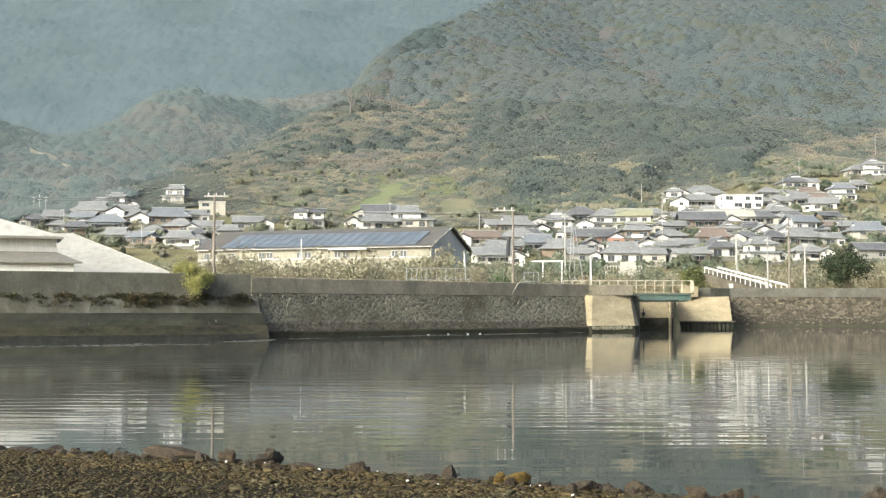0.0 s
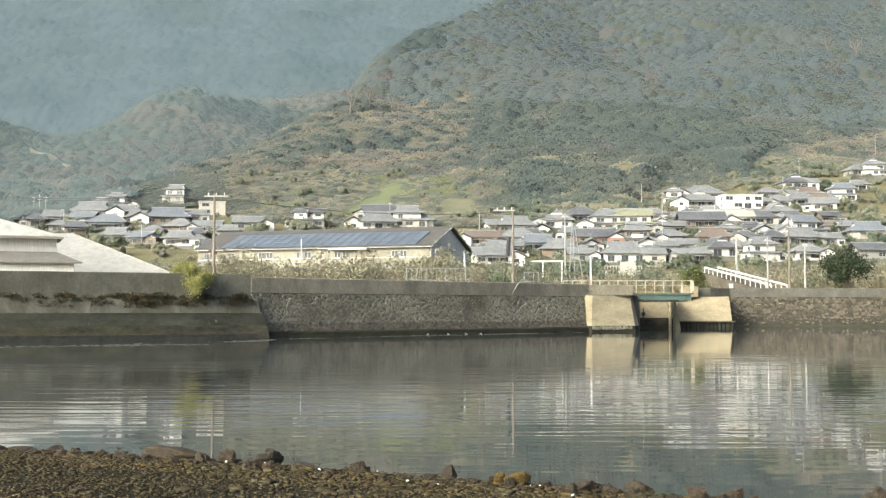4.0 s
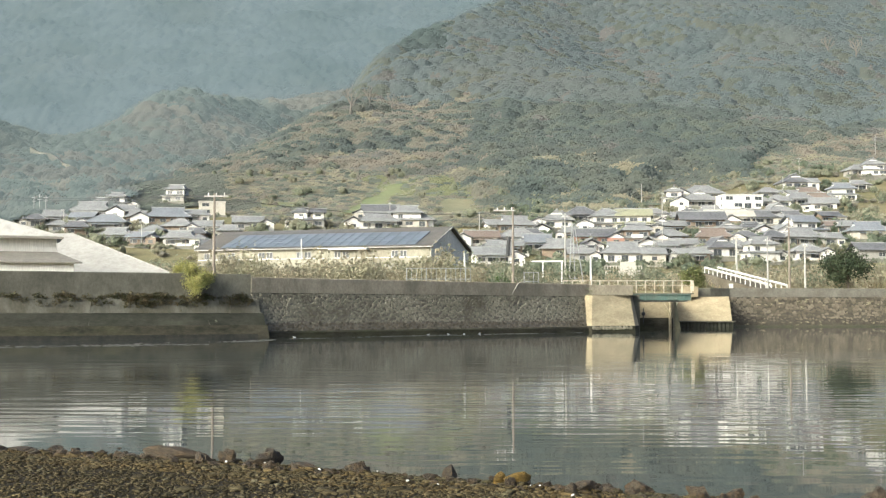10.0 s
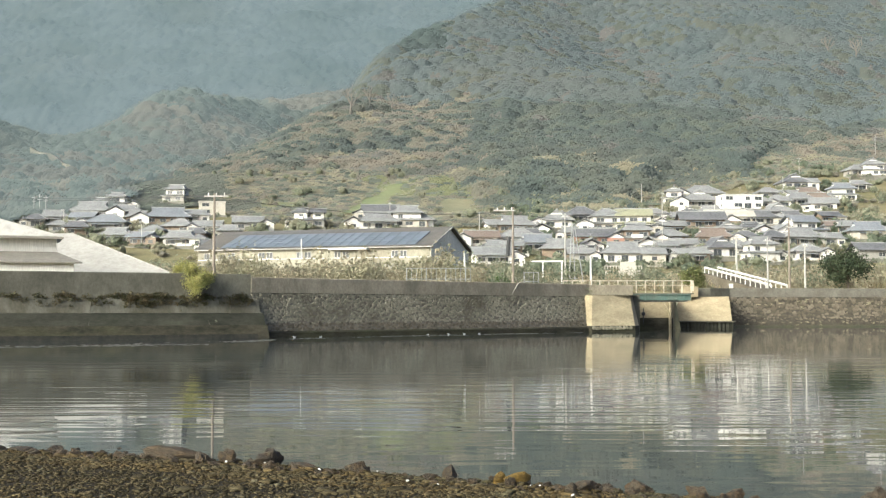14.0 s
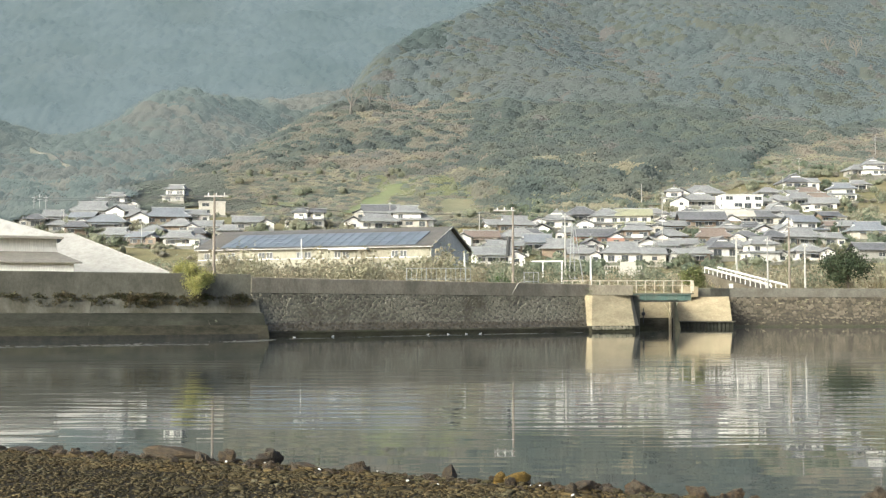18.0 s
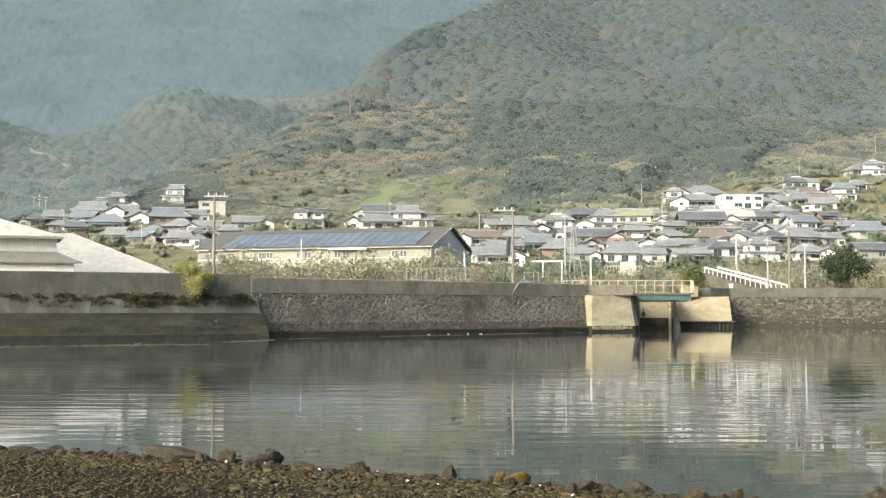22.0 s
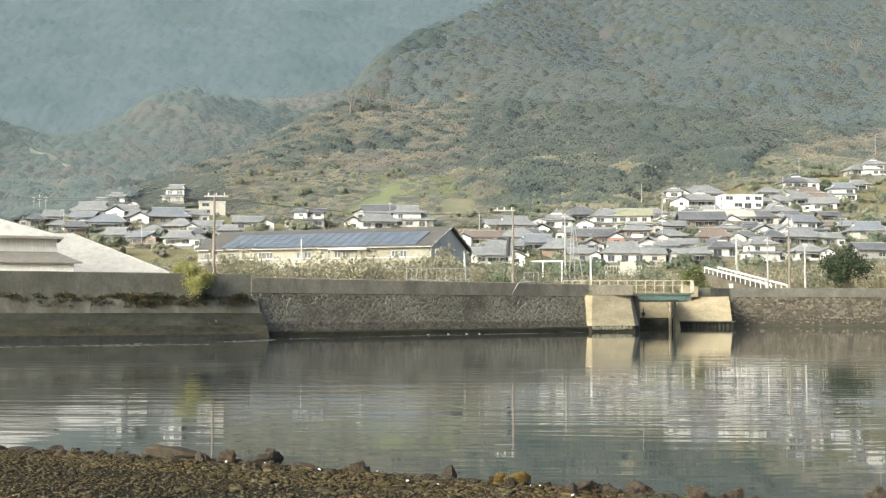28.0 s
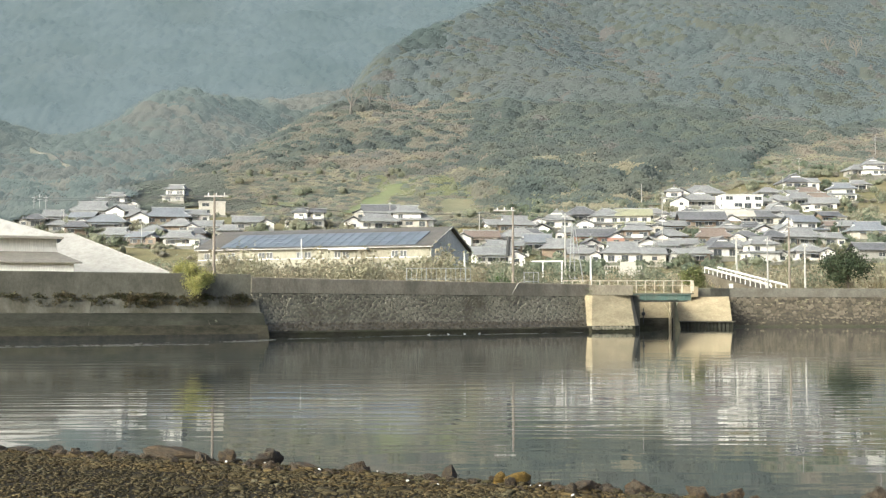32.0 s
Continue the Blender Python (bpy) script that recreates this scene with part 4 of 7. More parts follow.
def cover(x, y):
    """Kind and relative height of the trees at each place: 0 evergreen, 1 olive, 2 brown scrub, 3 tan bamboo and grass, 4 leafless, 5 cedar."""
    px, el = view_of(x, y, land(x, y))
    w1, w2, w3 = hash_noise(x, y, 130, 8) - 0.5, hash_noise(x, y, 55, 17) - 0.5, hash_noise(x, y, 28, 23) - 0.5
    d = np.modf(np.abs(np.sin(x * 12.9898 + y * 78.233) * 43758.5453))[0] + w3 * 0.5
    slope = smooth_step(0.06, 0.01, px + w1 * 0.05) * smooth_step(0.178, 0.148, el - np.clip(px + 0.1, 0, 0.2) * 0.12 + w2 * 0.03)
    bamboo = smooth_step(0.125, 0.105, el + w2 * 0.04) * smooth_step(0.015, 0.04, px) * smooth_step(0.19, 0.16, px)
    heath = smooth_step(0.27, 0.30, px + w1 * 0.1) * smooth_step(0.16, 0.13, el)
    kind = np.zeros(len(x), int)
    kind[d > 0.70] = 1
    kind[(d > 0.88) & (w2 > 0.1)] = 4
    kind[(w1 > 0.2) & (el > 0.2)] = 5
    kind[(w2 < -0.38) & (w1 < 0.1) & (d > 0.5)] = 4
    dry = slope + heath * 0.8 > 0.5 + w3 * 0.4
    kind[dry] = np.select([d[dry] < 0.22, d[dry] < 0.46, d[dry] < 0.86, d[dry] < 0.97], [0, 1, 2, 3], 4)
    cane = (bamboo > 0.5 + w3 * 0.5) & ~dry
    kind[cane] = np.select([d[cane] < 0.34, d[cane] < 0.8], [0, 1], 3)
    # upper evergreens take the paler leaf colour, a painted haze gradient
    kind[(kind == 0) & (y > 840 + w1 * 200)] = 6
    low = np.choose(kind, [1.0, 0.9, 0.7, 0.7, 0.9, 1.2, 1.0]) * np.where(dry, 0.62, 1.0)
    return kind, low


def canopy(y, x, size, tall, seed):
    """Height of a closed canopy of domed crowns over the ground, and the kind of the crown on top."""
    gx, gy = np.floor(x / size), np.floor(y / size)
    best, kind = np.zeros(x.shape), np.zeros(x.shape, int)
    for ox in (-1, 0, 1):
        for oy in (-1, 0, 1):
            cx, cy = gx + ox, gy + oy
            h = lambda k: np.modf(np.abs(np.sin(cx * 127.1 + cy * 311.7 + seed * 7.7 + k * 53.3) * 43758.5453))[0]
            tx, ty = (cx + 0.1 + 0.8 * h(1)) * size, (cy + 0.1 + 0.8 * h(2)) * size
            kd, low = (a.reshape(x.shape) for a in cover(tx.ravel(), ty.ravel()))
            top = tall * low * (0.55 + 0.65 * h(3) ** 1.5)
            r = size * (0.62 + 0.45 * h(4)) * np.where(low < 0.65, 0.8, 1.0)
            u = np.hypot(x - tx, y - ty) / r
            z = top * (1 - u * u) + tall * 0.18
            kind = np.where(z > best, kd, kind)
            best = np.maximum(best, z)
    return best, kind


WOODS = [("evergreen_woods", "leaf_near", "dense dark green evergreen woods on the hillside"),
         ("olive_woods", "leaf_olive", "olive green broadleaf woods on the hillside"),
         ("brown_scrub", "leaf_brown", "brown withered scrub on the open slope"),
         ("bamboo_and_grass", "leaf_straw", "straw-coloured bamboo and tall grass on the slope"),
         ("leafless_woods", "leaf_bare", "leafless grey-brown trees among the woods"),
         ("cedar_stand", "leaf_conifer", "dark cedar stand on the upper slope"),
         ("upper_woods", "leaf_hazed", "upper hillside evergreens with haze put into the leaf colour")]
SLOPE = [("scrub_bushes", "leaf_shrub", "dark green bushes on the slope above the village"),
         ("olive_scrub", "leaf_olive", "olive scrub on the slope above the village"),
         ("brown_scrub", "leaf_brown", "brown scrub on the slope above the village"),
         ("dry_grass", "leaf_straw", "straw-coloured dry grass on the slope above the village"),
         ("green_grass", "terrace_leaf", "green grass plots on the slope above the village")]
VALLEY = [("backdrop_valley", "leaf_valley_haze", "woods beyond the valley that glow pale in place of haze"),
          ("backdrop_valley_scrub", "leaf_valley_brown_haze", "brown leafless woods beyond the valley with haze put in as glow")]
MOUNTAIN = [("backdrop_mountain", "leaf_far_haze", "wooded mountain far behind the valley, its haze painted as emission")]


def in_valley(x, y):
    """True west of the near spur's crest beyond its foot, or left of a bearing fitted to the camera's view."""
    line = np.interp(y / HILL, SPUR_Y, SPUR_X) * HILL
    wob = (hash_noise(x, y, 40, 31) - 0.5)
    mouth = (x / y < -0.262 + wob * 0.03) & (y > 440 + wob * 30)
    return mouth | (x < line - np.interp(y, [600, 900, 1100], [52, 62, 95]) + wob * 24) & (y > np.interp(x / y, [-0.32, -0.24, -0.19], [525, 560, 610]) + wob * 40)


def wooded(bearings, rows, size, tall, seed, spray, sets, where, pick, edge, mounds=0.5):
    """A closed wood over a fan of ground: domed canopy sheets with loose leaf sprays, one object a kind."""
    rs = np.random.RandomState(seed)
    B, Y = np.meshgrid(bearings, rows)
    X = B * Y
    X = X + rs.uniform(-0.3, 0.3, X.shape) * (bearings[1] - bearings[0]) * Y
    H, K = canopy(Y, X, size, tall, seed)
    tall_ones = canopy(Y, X, size * 1.9, tall * 1.5, seed + 20)[0] - tall * 0.55
    H = np.maximum(H, tall_ones)
    H = (H + (hash_noise(X, Y, size * 0.24, seed + 3) - 0.5) * size * 0.24 * mounds) * edge(X, Y)
    Z = ground_z(X, Y) + H
    V = np.stack([X, Y, Z], -1)
    nx, ny = len(bearings), len(rows)
    i = np.arange(nx * ny).reshape(ny, nx)
    f = np.stack([i[:-1, :-1], i[:-1, 1:], i[1:, 1:], i[1:, :-1]], -1).reshape(-1, 4)
    du, dv = np.gradient(V, axis=1), np.gradient(V, axis=0)
    nrm = np.cross(du, dv).reshape(-1, 3)
    nrm /= np.linalg.norm(nrm, axis=1)[:, None]
    V = V.reshape(-1, 3)
    mask = where(V[:, 0], V[:, 1])
    kind = pick(K.ravel(), V[:, 0], V[:, 1])
    count, leaf = spray
    near = np.where(mask)[0]
    at = near[rs.randint(0, len(near), int(count))]
    p = V[at] + rs.normal(size=(len(at), 3)) * np.array((0.5, 0.5, 0.22)) * size * 0.22
    n = nrm[at] * 0.35 + np.array(sun_dir) * 0.8 + rs.normal(size=(len(at), 3)) * 0.16
    n /= np.linalg.norm(n, axis=1)[:, None]
    t = np.cross(n, rs.normal(size=(len(at), 3)))
    t /= np.linalg.norm(t, axis=1)[:, None]
    b = np.cross(n, t)
    s = (leaf * rs.uniform(0.5, 1.4, len(at)))[:, None]
    tri = np.stack([p + t * s, p - t * s * 0.6 + b * s * 0.8, p - t * s * 0.5 - b * s * 0.9], 1)
    fk, fm = kind[f[:, 0]], mask[f].all(1)
    for k, (name, mat, label) in enumerate(sets):
        q = f[fm & (fk == k)]
        if not len(q):
            continue
        used, inv = np.unique(q, return_inverse=True)
        q = inv.reshape(-1, 4)
        lv = tri[kind[at] == k].reshape(-1, 3)
        sheet = np.concatenate([q[:, :3], q[:, [0, 2, 3]]])
        v, g = merge((V[used], sheet), (lv, np.arange(len(lv)).reshape(-1, 3)))
        big_mesh(name, v, g, mat, label, "trees", smooth=True)


def fan(a, b, n):
    return np.linspace(a, b, n)


def reach(a, b, n):
    return a * (b / a) ** np.linspace(0, 1, n)


def build_woods():
    rs = np.random.RandomState(5)
    broad = [crown(i, 130, 0.18, (1.15, 1.15, 0.95), 12) for i in range(12)]
    scrubs = [crown(i + 20, 64, 0.19, (1.15, 1.15, 0.75), 9) for i in range(6)]

    def grow(name, x, y, protos, mat, label, r, tall=1.0, up=0.55):
        n = len(x)
        s = rs.uniform(r[0], r[1], n)
        sc = np.stack([s, s, s * tall * rs.uniform(0.85, 1.2, n)], -1)
        z = ground_z(x, y) + sc[:, 2] * up
        v, f = spread(protos, np.stack([x, y, z], -1), rs.randint(0, len(protos), n), sc, rs.uniform(-0.5, 0.5, n))
        big_mesh(name, v, f, mat, label, "trees", smooth=True)

    # near spur, then the hills of the valley, then the far mountain
    def foot(x, y):
        px = x / y
        return np.interp(px, [0.0, 0.03, 0.15, 0.18, 0.25, 0.27], [585, 478, 474, 545, 552, 640]) + (hash_noise(x, y, 60, 4) - 0.5) * 36

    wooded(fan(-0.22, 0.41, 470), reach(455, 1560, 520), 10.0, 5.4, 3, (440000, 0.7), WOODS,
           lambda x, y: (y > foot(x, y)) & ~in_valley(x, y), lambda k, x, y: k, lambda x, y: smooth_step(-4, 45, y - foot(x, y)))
    # low scrub, gardens and grass plots between the village and the woods
    def plots(x, y):
        px = x / y
        wob = (hash_noise(x, y, 5, 57) - 0.5) * 0.007
        open_field = (np.abs(px + wob + 0.067 - (y - 475) * 0.0004) < 0.013 - (y - 475) * 0.00010) & (y > 452) & (y < 546)
        open_field = open_field | ((np.abs(px + wob - 0.018) < 0.019) & (y > 462 + wob * 2000) & (y < 506))
        start = np.interp(px, [-0.3, -0.2, -0.1, 0.04, 0.1, 0.2, 0.3, 0.42], [455, 470, 432, 428, 470, 520, 570, 590]) + (hash_noise(x, y, 30, 51) - 0.5) * 40
        return ~in_valley(x, y) & (y > start) & (y < foot(x, y) + 14) & ~open_field

    def plants(k, x, y):
        d = np.modf(np.abs(np.sin(np.floor(x / 3.1) * 12.9 + np.floor(y / 4.3) * 78.2) * 43758.5))[0]
        w = hash_noise(x, y, 45, 52) * 0.7 + hash_noise(x, y, 16, 53) * 0.3
        out = np.select([d < 0.10 + (x / y > 0.08) * 0.3, d < 0.40, d < 0.70], [0, 1, 2], 3)
        return np.where((w > 0.56) & (d > 0.3), np.select([x / y > 0.27, x / y > 0.04, x / y < -0.15], [2, 1, 1], 4), out)

    wooded(fan(-0.36, 0.42, 560), reach(425, 662, 330), 3.2, 1.2, 9, (150000, 0.34), SLOPE, plots, plants, lambda x, y: 0.4 + 0.9 * hash_noise(x, y, 35, 54))
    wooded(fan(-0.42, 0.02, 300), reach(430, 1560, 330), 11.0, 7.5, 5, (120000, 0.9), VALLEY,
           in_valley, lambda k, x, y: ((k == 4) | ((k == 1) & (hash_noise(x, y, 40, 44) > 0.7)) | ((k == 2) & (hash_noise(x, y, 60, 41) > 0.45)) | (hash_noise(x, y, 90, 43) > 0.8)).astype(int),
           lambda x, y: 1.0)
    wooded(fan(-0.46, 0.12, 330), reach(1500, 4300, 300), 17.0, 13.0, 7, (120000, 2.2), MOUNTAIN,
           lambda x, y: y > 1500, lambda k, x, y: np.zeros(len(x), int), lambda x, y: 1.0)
    # village gardens and terraces
    n = 1900
    y = np.sqrt(rs.uniform(305 ** 2, 612 ** 2, n))
    x = rs.uniform(-0.42, 0.42, n) * y
    d = rs.uniform(0, 1, n)
    keep = ((x / y > -0.19) | (y < 440)) & ((x / y > 0.02) | (y < 430) | (rs.uniform(0, 1, n) < 0.3)) & ~((np.abs(x / y + 0.055) < 0.025) & (y > 455) & (y < 552)) & ~((np.abs(x / y - 0.015) < 0.02) & (y > 450) & (y < 520))
    a = keep & (d < 0.6)
    grow("garden_trees", x[a], y[a], broad, "leaf_garden", "small garden trees between the village houses", (1.2, 2.8), 1.05, 0.6)
    a = keep & (d >= 0.6)
    grow("garden_shrubs", x[a], y[a], scrubs, "leaf_brown", "brown garden shrubs on the terraces", (1.0, 2.3), 0.9, 0.5)
    n = 1500
    y = np.sqrt(rs.uniform(300 ** 2, 600 ** 2, n))
    x = rs.uniform(-0.4, 0.42, n) * y
    a = (hash_noise(x, y, 25, 22) > 0.68) & (x / y > 0.03)
    grow("garden_trees", x[a], y[a], broad, "leaf_shade", "dark evergreen garden trees between the houses", (1.2, 3.0), 1.1, 0.6)


build_woods()


def terrace(x, y, w, d, rz, label, mat="terrace"):
    """A mown terrace laid on the slope: one draped sheet with an uneven rim and a low bank."""
    n, m = 18, 12
    ca, sa = math.cos(radians(rz)), math.sin(radians(rz))
    v = []
    for j in range(m + 1):
        for i in range(n + 1):
            u, t = (i / n - 0.5) * w, (j / m - 0.5) * d
            edge = 1 + 0.12 * math.sin(i * 1.7 + j) * (1 if i in (0, n) or j in (0, m) else 0)
            px, py = x + (u * ca - t * sa) * edge, y + (u * sa + t * ca) * edge
            v.append((px, py, float(land(px, py)) + 0.35))
    f = [(j * (n + 1) + i, j * (n + 1) + i + 1, (j + 1) * (n + 1) + i + 1, (j + 1) * (n + 1) + i) for j in range(m) for i in range(n)]
    tagged(part("grass_terrace", Mesh().add(v, f), mat, smooth=True, normals=False), label, "field", kind="structure")


terrace(-26.3, 508.0, 19.0, 92.0, -8.6, "bright green mown terrace above the village")
terrace(8.0, 486.0, 18.0, 44.0, 4, "olive green terrace field above the village", "terrace_olive")


def on_slope(bearing, rise):
    """Where the line of sight with this bearing and rise meets the land."""
    y = np.arange(430.0, 1700.0, 2.0)
    el = (land(bearing * y, y) - 2.2) / y
    hit = np.where(el >= rise)[0]
    return float(y[hit[0]]) if len(hit) else 1000.0


def valley_road():
    """A pale retaining wall and road cut across the hill on the far side of the valley."""
    b0, r0, b1, r1 = -0.341, 0.1345, -0.308, 0.1200
    y0, y1 = on_slope(b0, r0) - 30, on_slope(b1, r1) - 26
    road = thing("hill_road", pose(0, 0, 0), "pale concrete hill road on a low retaining wall", "road", kind="structure")
    bed, wall = Mesh(), Mesh()
    for i in range(12):
        ends = []
        for k in (i / 12, (i + 1) / 12):
            y, b, r = y0 + (y1 - y0) * k, b0 + (b1 - b0) * k, r0 + (r1 - r0) * k - 0.0014 * math.sin(k * 9)
            ends.append(Vector((b * y, y, 2.2 + r * y)))
        p, q = ends
        h, back = 1.2 + 0.9 * math.sin(i * 0.8), Vector((0, 9, 0.2))
        wall.add([p - Vector((0, 2, 14)), q - Vector((0, 2, 14)), q - Vector((0, 0, h)), p - Vector((0, 0, h))], [(0, 1, 2, 3)])
        bed.add([p - Vector((0, 0, h)), q - Vector((0, 0, h)), q, p, p + back, q + back], [(0, 1, 2, 3), (3, 2, 5, 4)])
    part("road_bed", bed, "plinth", road)
    # the bank uses the same haze-glow leaves as the valley scrub
    part("bank", wall, "leaf_valley_brown_haze", road, "overgrown bank")


valley_road()


def bare_tree(x, y, h, seed, label):
    """A leafless tree: tapered trunk and three orders of limbs."""
    r = random.Random(seed)
    t = thing("bare_tree", pose(x, y, float(land(x, y)) - 0.5), label, "tree", "bare trees")
    k = h / 12
    part("trunk", Mesh().tube((0, 0, 0), (0.2 * k, 0, h * 0.42), 0.42 * k, 0.26 * k, 8), "bark_pale", t)

    def grow_limb(m, p, d, length, rad, order):
        q = p + d * length
        m.tube(p, q, rad, rad * 0.6, 5)
        if order < 3:
            for _ in range(4 if order else 5):
                e = (d + Vector((r.uniform(-1, 1), r.uniform(-1, 1), r.uniform(-0.2, 0.9))) * 0.75).normalized()
                grow_limb(m, p + d * length * r.uniform(0.5, 1.0), e, length * r.uniform(0.5, 0.8), rad * 0.55, order + 1)

    for i in range(5):
        a = i * 1.3 + r.uniform(-0.3, 0.3)
        d = Vector((math.cos(a) * 0.6, math.sin(a) * 0.6, 1)).normalized()
        m = Mesh()
        grow_limb(m, Vector((0.2 * k, 0, h * (0.28 + 0.035 * i))), d, h * 0.26, 0.2 * k, 1)
        part("limb", m, "bark_pale", t)


M["bark_pale"] = surface("bleached_grey_bark", (0.144, 0.133, 0.112), (0.202, 0.187, 0.158), 1.5, 0.95)
bare_tree(46.1, 621.5, 12.0, 1, "bleached dead tree standing in the lower woods")
bare_tree(-62.2, 811.5, 24.0, 2, "large leafless pale tree on the open slope")
bare_tree(-52.0, 850.0, 20.0, 3, "leafless tree on the ridge of the open slope")
bare_tree(-36.0, 840.0, 17.0, 4, "leafless tree on the ridge of the open slope")
bare_tree(335.5, 980.0, 26.0, 5, "tall leafless tree high in the woods")
bare_tree(322.0, 1010.0, 24.0, 6, "tall leafless tree high in the woods")


# ---------------------------------------------------------------- houses
def roof_mesh(w, d, rise, over, kind, th=0.22):
    """A solid roof with its eaves at z = 0; the ridge runs along x."""
    hx, hy = w / 2 + over, d / 2 + over
    m = Mesh()
    if kind == "gable":
        pts = [(-hx, -hy, 0), (hx, -hy, 0), (hx, hy, 0), (-hx, hy, 0), (-hx, 0, rise), (hx, 0, rise)]
        up = [(x, y, z + th) for x, y, z in pts]
        m.add(pts + up, [(6, 7, 11, 10), (8, 9, 10, 11), (0, 1, 7, 6), (2, 3, 9, 8), (0, 4, 5, 1), (2, 5, 4, 3),
                         (0, 6, 10, 4), (3, 4, 10, 9), (1, 5, 11, 7), (2, 8, 11, 5)])
        return m, hx
    rx = max(hx - hy, 0.4)
    if kind == "hip":
        pts = [(-hx, -hy, 0), (hx, -hy, 0), (hx, hy, 0), (-hx, hy, 0)]
        up = [(x, y, th) for x, y, _ in pts] + [(-rx, 0, rise + th), (rx, 0, rise + th)]
        m.add(pts + up, [(3, 2, 1, 0), (0, 1, 5, 4), (1, 2, 6, 5), (2, 3, 7, 6), (3, 0, 4, 7), (4, 5, 9, 8), (6, 7, 8, 9), (5, 6, 9), (7, 4, 8)])
        return m, rx
    # hip with a small gable at each ridge end
    k = 0.45
    gx, gy, gz = hx - hy * (1 - k) * 0.9, hy * k, rise * (1 - k)
    pts = [(-hx, -hy, 0), (hx, -hy, 0), (hx, hy, 0), (-hx, hy, 0)]
    up = [(x, y, th) for x, y, _ in pts] + [(-gx, -gy, gz + th), (gx, -gy, gz + th), (gx, gy, gz + th), (-gx, gy, gz + th)]
    up += [(-gx - 0.3, 0, rise + th), (gx + 0.3, 0, rise + th)]
    m.add(pts + up, [(3, 2, 1, 0), (0, 1, 5, 4), (1, 2, 6, 5), (2, 3, 7, 6), (3, 0, 4, 7),
                     (4, 5, 9, 8), (5, 6, 10, 9), (6, 7, 11, 10), (7, 4, 8, 11), (8, 9, 13, 12), (10, 11, 12, 13), (9, 10, 13), (11, 8, 12)])
    return m, gx + 0.3


def opening(parent, x, y, z, w, h, rz, wide=True):
    """A framed window with two panes, set on a wall; its outside looks along local -y."""
    win = part("window", Mesh().box((0, 0, h / 2 + 0.04), (w + 0.12, 0.08, 0.08)).box((0, 0, -h / 2 - 0.04), (w + 0.12, 0.12, 0.08))
               .box((-w / 2 - 0.04, 0, 0), (0.08, 0.08, h)).box((w / 2 + 0.04, 0, 0), (0.08, 0.08, h)).box((0, 0, 0), (0.07, 0.07, h)),
               "frame", parent, at=pose(x, y, z, 0, 0, rz))
    for s in (-1, 1):
        part("pane", Mesh().box((s * (w / 4 + 0.01), 0.02, 0), (w / 2 - 0.06, 0.03, h)), "glass", win)
    return win


WALL_WORDS = {"white_wall": "white-walled", "cream_wall": "cream-walled", "brown_wall": "brown timber", "red_wall": "reddish-walled", "grey_wall": "grey-walled"}
ROOF_WORDS = {"tile_grey": "grey tiled", "tile_dark": "dark tiled", "tile_blue": "bluish tiled", "tile_brown": "brown tiled", "tile_green": "yellow-green metal", "tile_pale": "pale cream sheet"}
KIND_WORDS = {"hip": "hipped", "gable": "gabled", "irimoya": "hip-and-gable", "flat": "flat"}


